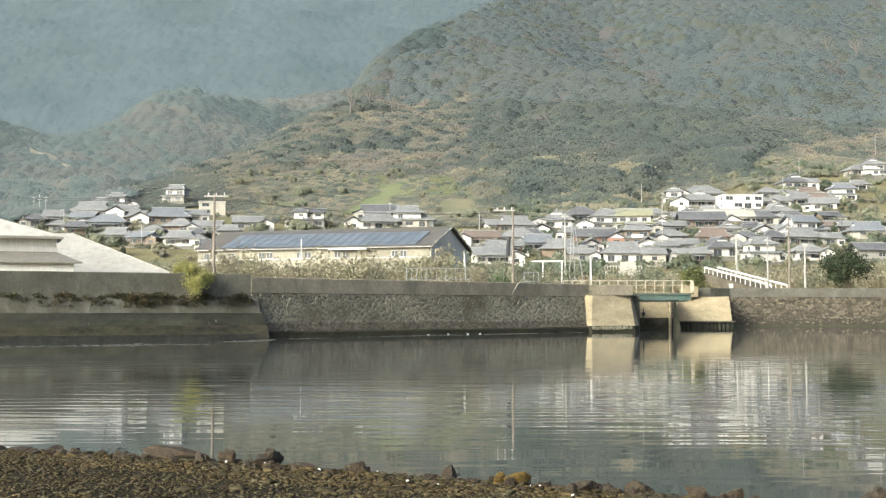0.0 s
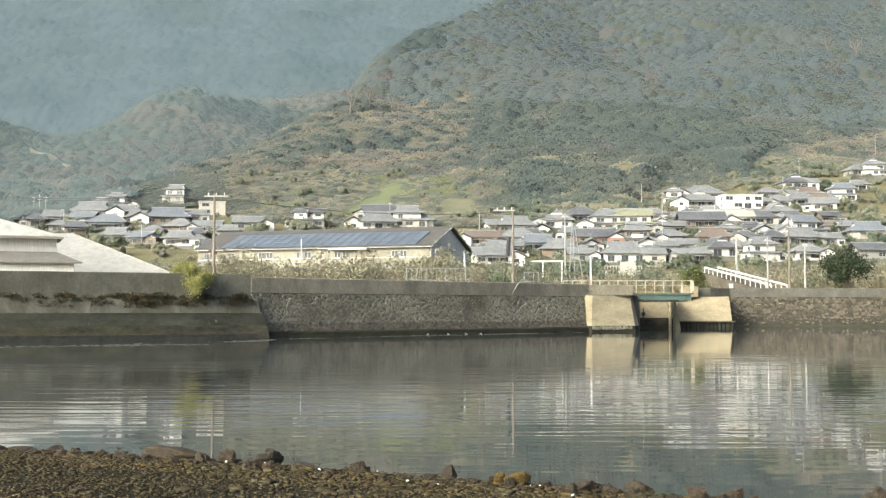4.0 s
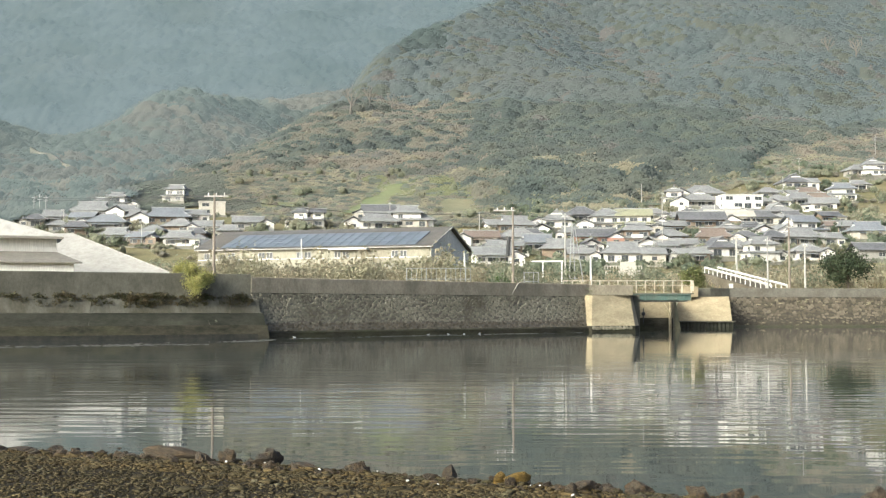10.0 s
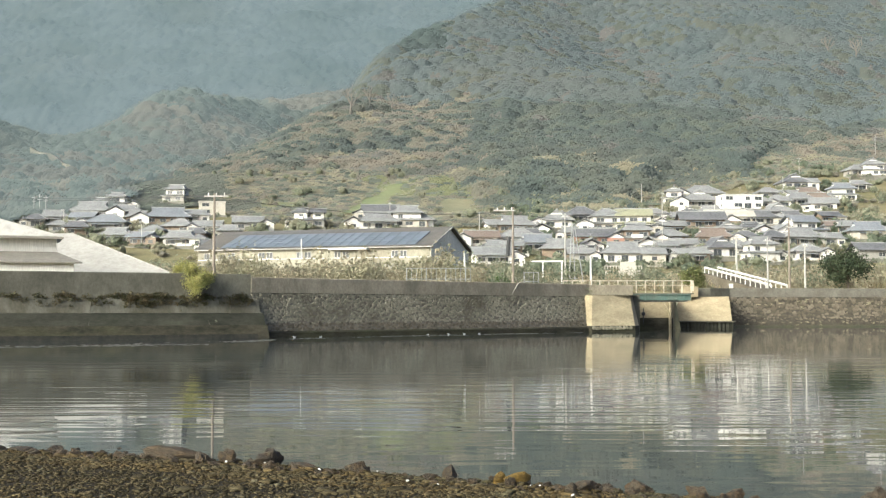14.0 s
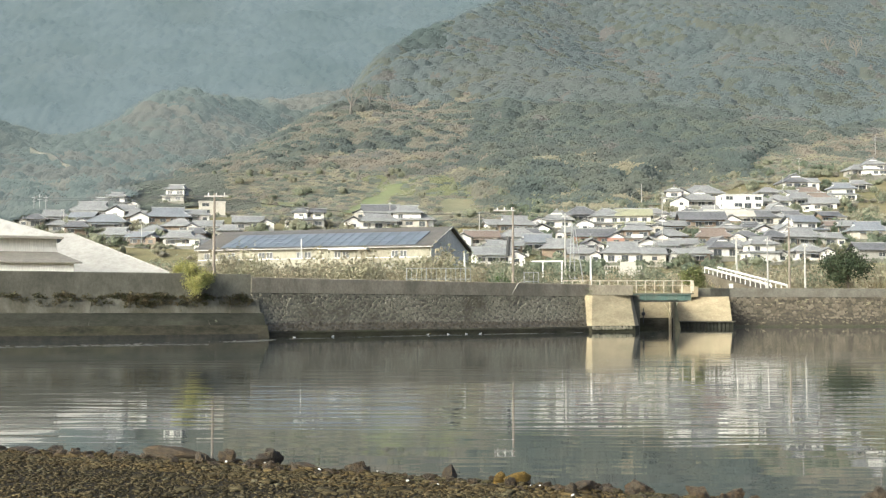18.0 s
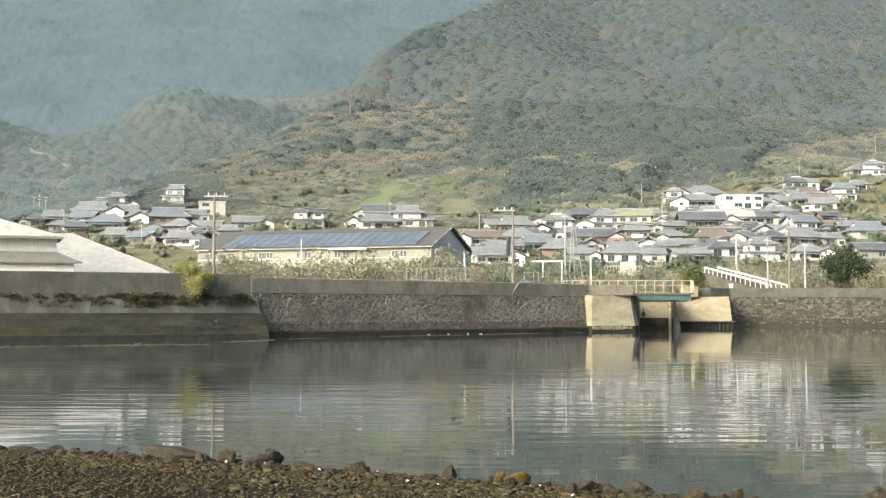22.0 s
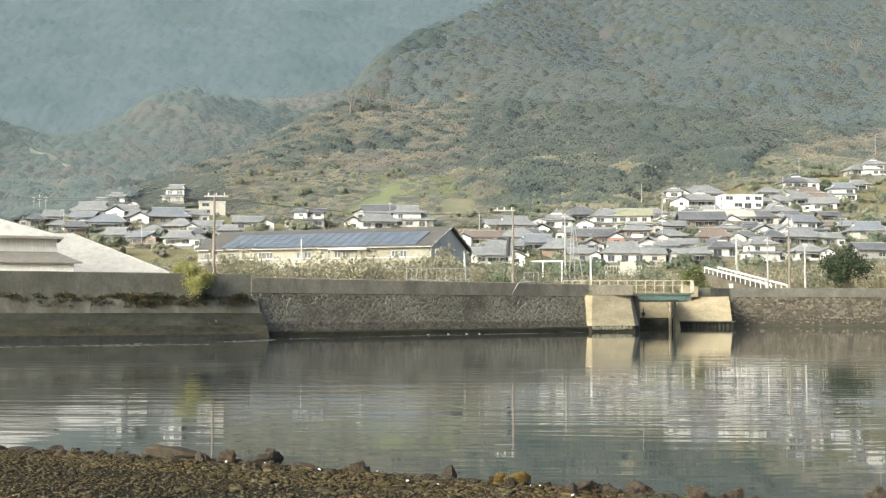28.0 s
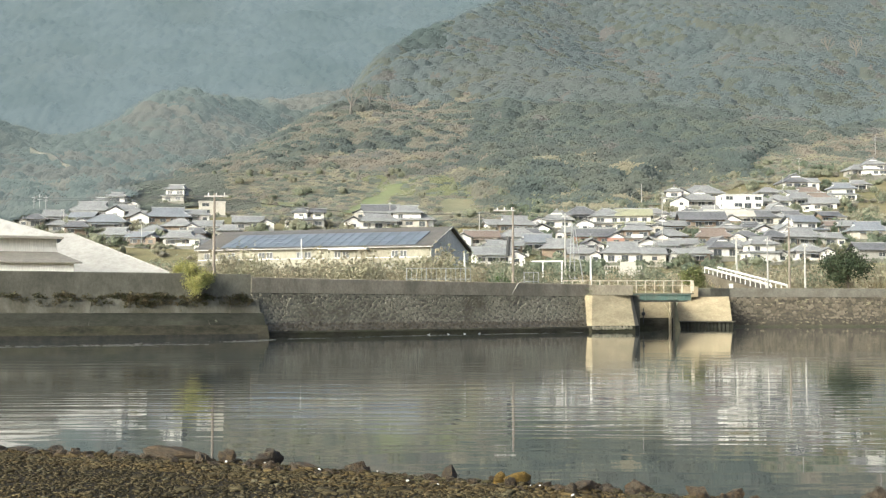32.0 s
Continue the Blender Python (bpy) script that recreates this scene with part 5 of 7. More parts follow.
def house(x, y, w, d, storeys, rz=0.0, roof="hip", wall="white_wall", tiles="tile_grey", turned=False, drop=3.0, porch=True, lift=0.0, sh=2.5):
    """A village house: w along its front, d deep. turned: the ridge runs front to back."""
    z = float(land(x, y)) + lift
    R2 = random.Random(int(x * 13 + y * 7))
    if roof == "hip" and random.Random(int(x * 5 + y * 3)).random() < 0.55:
        roof = "irimoya"
    size = "two-storey" if storeys > 1 else "single-storey"
    h = thing("house", pose(x, y, z, 0, 0, rz + R2.uniform(-9, 9)), f"{size} {WALL_WORDS[wall]} house with {KIND_WORDS[roof]} {ROOF_WORDS[tiles]} roof", "house", "village houses")
    PLOTS.append((x, y, z, w, d))
    H = storeys * sh + 0.3
    part("footing", Mesh().box((0, 0, 0.1 - drop / 2), (w + 1.2, d + 1.4, drop + 0.2)), "plinth", h, "concrete retaining footing")
    up = roof != "flat" and storeys > 1 and porch
    w2, d2 = (w * R2.uniform(0.68, 0.86), d * 0.82) if up else (w, d)
    ox = (w - w2) / 2 * R2.choice((-0.8, 0.0, 0.8)) if up else 0.0
    part("wall", Mesh().box((0, 0, (sh + 0.3) / 2), (w, d, sh + 0.3)) if up else Mesh().box((0, 0, H / 2), (w, d, H)), wall, h)
    if up:
        part("upper_wall", Mesh().box((ox, 0.2, sh + 0.3 + sh / 2), (w2, d2, sh)), wall if R2.random() < 0.7 else "white_wall", h)
        lm, _ = roof_mesh(w, d, min(w, d) * 0.2, 0.7, "hip", 0.16)
        part("lower_roof", lm, tiles, h, at=pose(0, 0, sh + 0.2))
    if roof == "flat":
        part("roof", Mesh().bevel_box((0, 0, H + 0.12), (w + 0.5, d + 0.5, 0.3), 0.05), wall, h)
        part("gutter", Mesh().box((0, -d / 2 - 0.27, H), (w + 0.5, 0.06, 0.12)), "frame", h)
    else:
        rw, rd = (d2, w2) if turned else (w2, d2)
        rise = min(rw, rd) * 0.37 if roof != "gable" else rd * 0.33
        rm, half = roof_mesh(rw, rd, rise, 0.95, roof)
        base = pose(ox, 0.2 if up else 0, H - 0.04, 0, 0, 90 if turned else 0)
        part("roof", rm, tiles, h, at=base)
        part("ridge", Mesh().box((0, 0, rise + 0.3), (2 * half, 0.34, 0.3)), "ridge", h, at=base)
        for s in (-1, 1):
            part("ridge_end", Mesh().box((s * half, 0, rise + 0.42), (0.25, 0.45, 0.5)), "ridge", h, at=base)
        if roof == "hip" or roof == "irimoya":
            hx, hy = rw / 2 + 0.95, rd / 2 + 0.95
            for sx in (-1, 1):
                for sy in (-1, 1):
                    if roof == "hip":
                        a = (sx * half, 0, rise + 0.24)
                    else:
                        gx, gy, gz = hx - hy * 0.55 * 0.9, hy * 0.45, rise * 0.55
                        a = (sx * gx, sy * gy, gz + 0.24)
                    part("hip_cap", Mesh().tube(a, (sx * hx, sy * hy, 0.26), 0.14, n=5), "ridge", h, at=base)
        if roof == "gable":
            for s in (-1, 1):
                g = Mesh().add([(s * rw / 2, -rd / 2, 0), (s * rw / 2, rd / 2, 0), (s * rw / 2, 0, rise * rd / (rd + 1.9)),
                                (s * (rw / 2 - 0.2), -rd / 2, 0), (s * (rw / 2 - 0.2), rd / 2, 0), (s * (rw / 2 - 0.2), 0, rise * rd / (rd + 1.9))],
                               [(0, 1, 2), (5, 4, 3), (0, 2, 5, 3), (1, 4, 5, 2), (0, 3, 4, 1)])
                part("gable_wall", g, wall, h, at=base)
        if roof == "irimoya":
            hx, hy = rw / 2 + 0.95, rd / 2 + 0.95
            gx, gy, gz = hx - hy * 0.55 * 0.9, hy * 0.45, rise * 0.55
            for s in (-1, 1):
                part("gablet", Mesh().add([(s * (gx + 0.04), -gy * 0.8, gz + 0.28), (s * (gx + 0.04), gy * 0.8, gz + 0.28), (s * (gx + 0.22), 0, rise + 0.12),
                                           (s * (gx - 0.1), -gy * 0.8, gz + 0.28), (s * (gx - 0.1), gy * 0.8, gz + 0.28), (s * (gx), 0, rise + 0.12)],
                                          [(0, 1, 2), (5, 4, 3), (0, 2, 5, 3), (1, 4, 5, 2), (0, 3, 4, 1)]), "white_wall", h, "white plastered gablet", at=base)
    for k in range(storeys):
        ww, dd, cx, cy = (w2, d2, ox, 0.2) if (up and k) else (w, d, 0.0, 0.0)
        zc = 0.3 + k * sh + sh * 0.52
        n = max(1, int(ww / 3.4))
        for i in range(n):
            if R2.random() < 0.12:
                continue
            px = cx + (i + 0.5) * ww / n - ww / 2 + R2.uniform(-0.3, 0.3)
            tall = k == 0 and R2.random() < 0.4
            opening(h, px, cy - dd / 2 - 0.02, zc - (0.25 if tall else 0), R2.choice((2.0, 2.5, 2.9)) if k == 0 else R2.choice((1.5, 1.9, 2.6)), 1.8 if tall else 1.2, 0)
        opening(h, cx - ww / 2 - 0.02, cy - dd * 0.15, zc, 1.3, 1.1, -90)
        opening(h, cx + ww / 2 + 0.02, cy - dd * 0.15, zc, 1.3, 1.1, 90)
    if roof != "flat" and R2.random() < 0.85:
        sx = R2.choice((-1, 1))
        ww, wd = w * R2.uniform(0.35, 0.55), d * R2.uniform(0.5, 0.75)
        wx, wy = sx * (w / 2 + ww / 2 - 0.9), -d * R2.uniform(0.1, 0.35)
        wt = R2.choice((tiles, "tile_grey", "tile_dark"))
        wing = part("wing", Mesh().box((0, 0, 1.2 - drop / 2), (ww, wd, 2.6 + drop)), R2.choice((wall, "white_wall", "white_wall", "cream_wall")), h, "low side wing", at=pose(wx, wy, 0))
        front = R2.random() < 0.7
        a, b = (wd, ww) if front else (ww, wd)
        wm, wh = roof_mesh(a, b, b * 0.3, 0.6, "gable" if front else R2.choice(("gable", "hip")), 0.2)
        part("wing_roof", wm, wt, wing, at=pose(0, 0, 2.48, 0, 0, 90 if front else 0))
        part("ridge", Mesh().box((0, 0, b * 0.3 + 2.75), (2 * wh, 0.3, 0.26)), "ridge", wing, at=pose(0, 0, 0, 0, 0, 90 if front else 0))
        if front:
            g = Mesh().add([(-ww / 2, -wd / 2, 2.5), (ww / 2, -wd / 2, 2.5), (0, -wd / 2, 2.5 + ww * 0.25), (-ww / 2, -wd / 2 + 0.2, 2.5), (ww / 2, -wd / 2 + 0.2, 2.5), (0, -wd / 2 + 0.2, 2.5 + ww * 0.25)],
                           [(0, 1, 2), (5, 4, 3), (0, 2, 5, 3), (1, 4, 5, 2), (0, 3, 4, 1)])
            part("gable_wall", g, "white_wall", wing, "white plastered gable")
        part("pane", Mesh().box((0, -wd / 2 - 0.02, 1.3), (1.5, 0.05, 1.1)), "glass", wing)
    if R2.random() < 0.35 and storeys > 1:
        bw = min(3.6, w2 * 0.5)
        b = part("balcony", Mesh().box((ox, -d2 / 2 - 0.45, sh + 0.5), (bw, 1.1, 0.12)).box((ox, -d2 / 2 - 0.97, sh + 1.0), (bw, 0.06, 0.95))
                 .box((ox - bw / 2, -d2 / 2 - 0.45, sh + 1.0), (0.06, 1.1, 0.95)).box((ox + bw / 2, -d2 / 2 - 0.45, sh + 1.0), (0.06, 1.1, 0.95)), "white_metal", h, "white balcony")
    if storeys == 1 and roof != "flat" and R2.random() < 0.7:
        ex = R2.uniform(0.5, 0.8) * w
        part("veranda_roof", Mesh().add([(-ex / 2, -d / 2 - 1.5, 2.0), (ex / 2, -d / 2 - 1.5, 2.0), (ex / 2, -d / 2, 2.4), (-ex / 2, -d / 2, 2.4),
                                         (-ex / 2, -d / 2 - 1.5, 2.12), (ex / 2, -d / 2 - 1.5, 2.12), (ex / 2, -d / 2, 2.54), (-ex / 2, -d / 2, 2.54)],
                                        [(3, 2, 1, 0), (4, 5, 6, 7), (0, 1, 5, 4), (1, 2, 6, 5), (2, 3, 7, 6), (3, 0, 4, 7)]), tiles, h)
        for k in (-1, 1):
            part("veranda_post", Mesh().box((k * (ex / 2 - 0.15), -d / 2 - 1.35, 1.05), (0.14, 0.14, 2.0)), "brown_wall", h)
    if R2.random() < 0.6:
        part("antenna", Mesh().tube((ox + 0.4, 0.2, H + 1), (ox + 0.4, 0.2, H + 3.6), 0.03, n=4).tube((ox - 0.3, 0.2, H + 3.4), (ox + 1.1, 0.2, H + 3.4), 0.02, n=4)
             .tube((ox - 0.1, 0.2, H + 3.1), (ox + 0.9, 0.2, H + 3.1), 0.02, n=4), "grey_metal", h)
    return h


PLOTS = []
# the village, slope by slope
house(-125.5, 472.4, 8.7, 5.7, 2, 5, "hip", "white_wall", "tile_grey")
house(-110.2, 500.3, 9.2, 6.5, 2, -6, "hip", "grey_wall", "tile_grey")
house(-98.1, 433.2, 14.7, 9.5, 1, 4, "hip", "brown_wall", "tile_blue")
house(-127.3, 441.8, 13.4, 9.5, 1, 8, "irimoya", "grey_wall", "tile_grey")
house(-137.1, 427.8, 9.1, 6.5, 1, 5, "hip", "grey_wall", "tile_grey")
house(-115.0, 417.4, 12.3, 7.7, 1, -5, "hip", "grey_wall", "tile_blue")
house(-115.8, 442.5, 9.8, 6.1, 1, 6, "hip", "white_wall", "tile_grey")
house(-122.9, 408.2, 7.2, 5.4, 1, 6, "hip", "brown_wall", "tile_dark")
house(-83.9, 388.7, 9.7, 6.4, 1, 3, "hip", "white_wall", "tile_grey")
house(-104.9, 391.8, 9.0, 6.5, 1, 2, "irimoya", "grey_wall", "tile_grey")
house(-96.2, 388.0, 7.0, 5.2, 1, -7, "gable", "brown_wall", "tile_blue")
house(-67.8, 369.5, 10.2, 7.9, 1, 10, "gable", "white_wall", "tile_dark")
house(-87.0, 457.0, 9.6, 7.1, 2, 8, "flat", "cream_wall", "tile_brown")
house(-88.5, 409.6, 9.4, 7.1, 1, 0, "hip", "brown_wall", "tile_grey")
house(-79.1, 409.0, 8.7, 6.0, 1, 2, "gable", "white_wall", "tile_grey")
house(-67.1, 417.8, 9.2, 6.7, 1, 2, "gable", "grey_wall", "tile_grey")
house(-50.1, 426.5, 6.3, 5.0, 2, -12, "irimoya", "white_wall", "tile_dark")
house(-44.2, 426.5, 4.7, 5.0, 2, 0, "gable", "grey_wall", "tile_dark")
house(-22.9, 422.8, 12.8, 9.5, 1, 3, "hip", "white_wall", "tile_grey")
house(-11.5, 424.8, 12.1, 8.5, 2, 5, "hip", "cream_wall", "tile_grey")
house(-22.9, 443.0, 12.2, 9.0, 1, 2, "gable", "brown_wall", "tile_dark")
house(-6.7, 424.5, 6.7, 5.0, 1, 4, "hip", "white_wall", "tile_grey")
house(18.6, 411.6, 8.4, 5.3, 1, 8, "gable", "white_wall", "tile_grey")
house(24.1, 409.8, 11.7, 8.7, 1, 6, "hip", "brown_wall", "tile_grey")
house(12.1, 386.9, 9.6, 6.9, 1, 5, "gable", "white_wall", "tile_brown")
house(24.0, 389.7, 11.1, 7.4, 1, 3, "hip", "white_wall", "tile_grey")
house(29.3, 378.6, 11.5, 7.2, 1, 5, "hip", "cream_wall", "tile_blue")
house(35.2, 368.5, 10.5, 8.0, 1, -4, "hip", "brown_wall", "tile_grey")
house(14.1, 357.2, 10.5, 7.3, 1, 4, "gable", "white_wall", "tile_grey")
house(39.3, 424.1, 10.1, 12.1, 1, 6, "irimoya", "white_wall", "tile_grey", turned=True)
house(32.9, 405.6, 5.2, 6.3, 1, 0, "gable", "white_wall", "tile_grey", turned=True)
house(49.6, 437.5, 10.9, 8.0, 1, 8, "hip", "grey_wall", "tile_dark")
house(55.8, 415.5, 11.8, 9.0, 2, 6, "hip", "cream_wall", "tile_grey")
house(65.1, 415.2, 13.3, 9.5, 2, -4, "gable", "white_wall", "tile_green")
house(47.4, 387.6, 10.7, 8.2, 1, 3, "gable", "red_wall", "tile_dark")
house(45.2, 375.4, 4.8, 5.8, 1, 0, "gable", "white_wall", "tile_dark", turned=True)
house(61.2, 386.5, 11.7, 8.0, 2, 4, "irimoya", "brown_wall", "tile_grey")
house(63.0, 376.2, 6.2, 7.5, 1, -8, "gable", "white_wall", "tile_grey", turned=True)
house(53.2, 361.1, 12.2, 9.2, 1, 3, "hip", "white_wall", "tile_grey")
house(94.2, 497.9, 7.3, 8.8, 2, 0, "irimoya", "white_wall", "tile_grey", turned=True)
house(108.2, 507.8, 15.4, 9.5, 1, 4, "hip", "cream_wall", "tile_grey")
house(101.4, 484.7, 12.0, 14.4, 1, 8, "irimoya", "grey_wall", "tile_grey", turned=True)
house(90.8, 448.5, 5.0, 6.0, 1, 0, "irimoya", "white_wall", "tile_dark", turned=True)
house(109.9, 450.2, 14.6, 9.5, 2, 0, "flat", "white_wall", "tile_grey", lift=2.8, drop=6.0)
house(101.5, 431.8, 15.5, 8.5, 1, 3, "gable", "cream_wall", "tile_pale")
house(90.0, 423.7, 14.8, 9.4, 1, 2, "gable", "brown_wall", "tile_dark")
house(77.0, 410.7, 8.3, 5.3, 1, 0, "gable", "brown_wall", "tile_grey")
house(72.3, 390.1, 9.3, 6.1, 1, 4, "hip", "brown_wall", "tile_grey")
house(85.9, 387.8, 11.0, 8.5, 1, 5, "hip", "brown_wall", "tile_brown")
house(74.1, 375.0, 7.3, 5.0, 1, 3, "gable", "grey_wall", "tile_grey")
house(71.3, 359.5, 6.0, 5.0, 1, 0, "gable", "grey_wall", "tile_grey")
house(83.0, 368.3, 8.8, 10.5, 1, 12, "irimoya", "white_wall", "tile_dark", turned=True)
house(112.0, 430.4, 10.3, 6.9, 1, 3, "hip", "white_wall", "tile_dark")
house(154.3, 535.5, 10.8, 13.0, 1, 10, "irimoya", "white_wall", "tile_dark", turned=True)
house(153.5, 512.1, 10.4, 7.3, 1, 3, "hip", "cream_wall", "tile_brown")
house(164.6, 504.6, 12.1, 8.2, 2, 5, "irimoya", "white_wall", "tile_blue")
house(192.0, 561.5, 10.4, 7.0, 1, 6, "hip", "grey_wall", "tile_grey")
house(197.6, 560.0, 10.8, 13.0, 2, 0, "irimoya", "white_wall", "tile_grey", turned=True)
house(119.5, 468.7, 10.4, 7.4, 1, 6, "hip", "grey_wall", "tile_grey")
house(140.9, 483.2, 10.2, 7.3, 1, 4, "irimoya", "white_wall", "tile_grey")
house(146.6, 468.1, 9.5, 7.3, 1, -4, "gable", "white_wall", "tile_grey")
house(119.8, 403.5, 12.2, 8.9, 2, 14, "gable", "white_wall", "tile_blue")
house(114.0, 388.8, 11.1, 8.5, 1, 3, "hip", "grey_wall", "tile_grey")
house(94.1, 361.6, 9.6, 7.3, 2, 5, "hip", "white_wall", "tile_grey")
house(105.4, 402.6, 5.9, 7.1, 1, 0, "gable", "white_wall", "tile_grey", turned=True)
house(108.7, 364.1, 8.0, 6.3, 1, 6, "hip", "white_wall", "tile_grey")
house(140.1, 401.8, 11.8, 8.6, 1, 4, "hip", "cream_wall", "tile_blue")
house(136.1, 410.1, 7.9, 5.1, 1, 0, "hip", "brown_wall", "tile_grey")
house(128.0, 365.4, 9.1, 6.9, 1, 3, "gable", "grey_wall", "tile_dark")
house(120.5, 441.6, 9.3, 11.2, 1, 5, "irimoya", "grey_wall", "tile_grey", turned=True)
house(130.6, 473.9, 8.7, 6.8, 1, 3, "hip", "white_wall", "tile_grey")
house(104.9, 388.1, 8.2, 6.3, 1, 6, "hip", "grey_wall", "tile_dark")
house(96.0, 386.9, 8.2, 5.8, 1, -5, "hip", "grey_wall", "tile_dark")
house(75.6, 359.5, 6.0, 5.0, 1, 2, "hip", "brown_wall", "tile_grey")
house(138.1, 436.5, 6.9, 5.0, 1, 4, "gable", "brown_wall", "tile_dark")
house(41.0, 361.0, 6.7, 5.0, 1, 4, "gable", "grey_wall", "tile_grey")
house(76.9, 442.1, 7.3, 5.2, 1, 2, "hip", "white_wall", "tile_grey")
house(41.5, 397.0, 6.6, 5.0, 1, 4, "hip", "brown_wall", "tile_grey")
house(52.1, 397.0, 7.3, 5.0, 1, 4, "gable", "white_wall", "tile_dark")
house(61.6, 360.0, 6.6, 5.0, 1, 2, "hip", "grey_wall", "tile_grey")
house(68.1, 372.5, 5.8, 5.0, 1, -4, "gable", "white_wall", "tile_grey")
house(89.5, 372.0, 6.2, 5.0, 1, 6, "hip", "brown_wall", "tile_grey")
house(94.5, 405.3, 6.3, 7.6, 1, 4, "irimoya", "white_wall", "tile_grey", turned=True)
house(123.8, 433.5, 8.0, 6.0, 1, 2, "hip", "grey_wall", "tile_dark")
house(151.0, 490.1, 9.0, 6.2, 1, 4, "hip", "white_wall", "tile_brown")
house(115.5, 409.0, 6.8, 5.0, 1, 8, "hip", "brown_wall", "tile_grey")
house(122.9, 388.0, 6.4, 5.0, 1, 4, "gable", "grey_wall", "tile_grey")
house(103.1, 408.5, 6.4, 5.0, 1, 4, "irimoya", "white_wall", "tile_dark")
house(99.3, 451.7, 8.3, 6.3, 1, 4, "hip", "brown_wall", "tile_grey")
house(84.2, 432.5, 7.2, 5.0, 1, 6, "hip", "white_wall", "tile_grey")
house(135.0, 504.5, 8.4, 6.0, 1, 5, "hip", "grey_wall", "tile_grey")
house(20.8, 373.0, 6.2, 5.0, 1, 3, "gable", "brown_wall", "tile_grey")
house(28.5, 395.0, 6.2, 5.0, 1, 3, "hip", "white_wall", "tile_dark")
house(15.1, 372.0, 5.1, 5.0, 1, 3, "hip", "grey_wall", "tile_grey")
house(-108.4, 431.5, 8.0, 6.1, 1, 4, "hip", "brown_wall", "tile_grey")
house(-125.9, 426.6, 7.9, 6.1, 1, 4, "gable", "grey_wall", "tile_blue")
house(-95.4, 401.5, 6.7, 5.0, 1, 4, "hip", "brown_wall", "tile_grey")
house(-89.8, 437.2, 6.9, 5.3, 1, 4, "gable", "white_wall", "tile_grey")
house(-131.6, 472.1, 7.8, 5.3, 1, 4, "hip", "grey_wall", "tile_grey")
house(-70.6, 400.0, 6.6, 5.0, 1, 4, "hip", "grey_wall", "tile_grey")
house(-80.6, 397.5, 6.2, 5.0, 1, 4, "hip", "brown_wall", "tile_dark")
house(-130.1, 411.5, 5.7, 5.0, 1, 4, "hip", "grey_wall", "tile_grey")
house(-141.8, 423.5, 6.6, 5.0, 1, 4, "hip", "grey_wall", "tile_dark")
house(68.1, 438.0, 6.9, 5.0, 1, 3, "hip", "grey_wall", "tile_dark")
house(132.4, 411.5, 5.7, 5.0, 1, 3, "gable", "brown_wall", "tile_brown")
house(182.6, 535.0, 7.4, 5.0, 1, 3, "hip", "white_wall", "tile_grey")


def house_gardens():
    """Hedges, shrubs and small trees on the plots round the houses."""
    rs = np.random.RandomState(71)
    tufts = [leaf_cloud(np.random.RandomState(480 + i), 150, 0.11, (1, 1, 0.95), 0.3, 0.0, 8) for i in range(6)]
    sorts = [("garden_hedges", "leaf_shade", "dark clipped garden hedges before the houses"), ("garden_shrubs", "leaf_garden", "olive garden shrubs before the houses"),
             ("garden_shrubs", "leaf_tan", "withered brown shrubs before the houses")]
    spots = [[], [], []]
    for x, y, z, w, d in PLOTS:
        for i in range(rs.randint(4, 9)):
            r = rs.uniform(0.6, 1.5)
            spots[rs.choice(3, p=[0.4, 0.35, 0.25])].append((x + rs.uniform(-0.65, 0.65) * w, y - d / 2 - rs.uniform(1.6, 3.6), z + r * 0.35 - 0.3, r))
        if rs.rand() < 0.6:
            r = rs.uniform(1.4, 2.6)
            spots[rs.choice(2)].append((x + rs.choice((-1, 1)) * (w / 2 + rs.uniform(1.0, 2.6)), y - rs.uniform(-1, 3), z + r * 0.8, r))
    for (name, mat, label), q in zip(sorts, spots):
        q = np.array(q)
        n = len(q)
        sc = q[:, 3:4] * np.stack([rs.uniform(0.9, 1.5, n), np.ones(n), rs.uniform(0.8, 1.2, n)], -1)
        v, f = spread(tufts, q[:, :3], rs.randint(0, 6, n), sc, rs.uniform(0, 6.28, n))
        big_mesh(name, v, f, mat, label, "shrubs")


house_gardens()


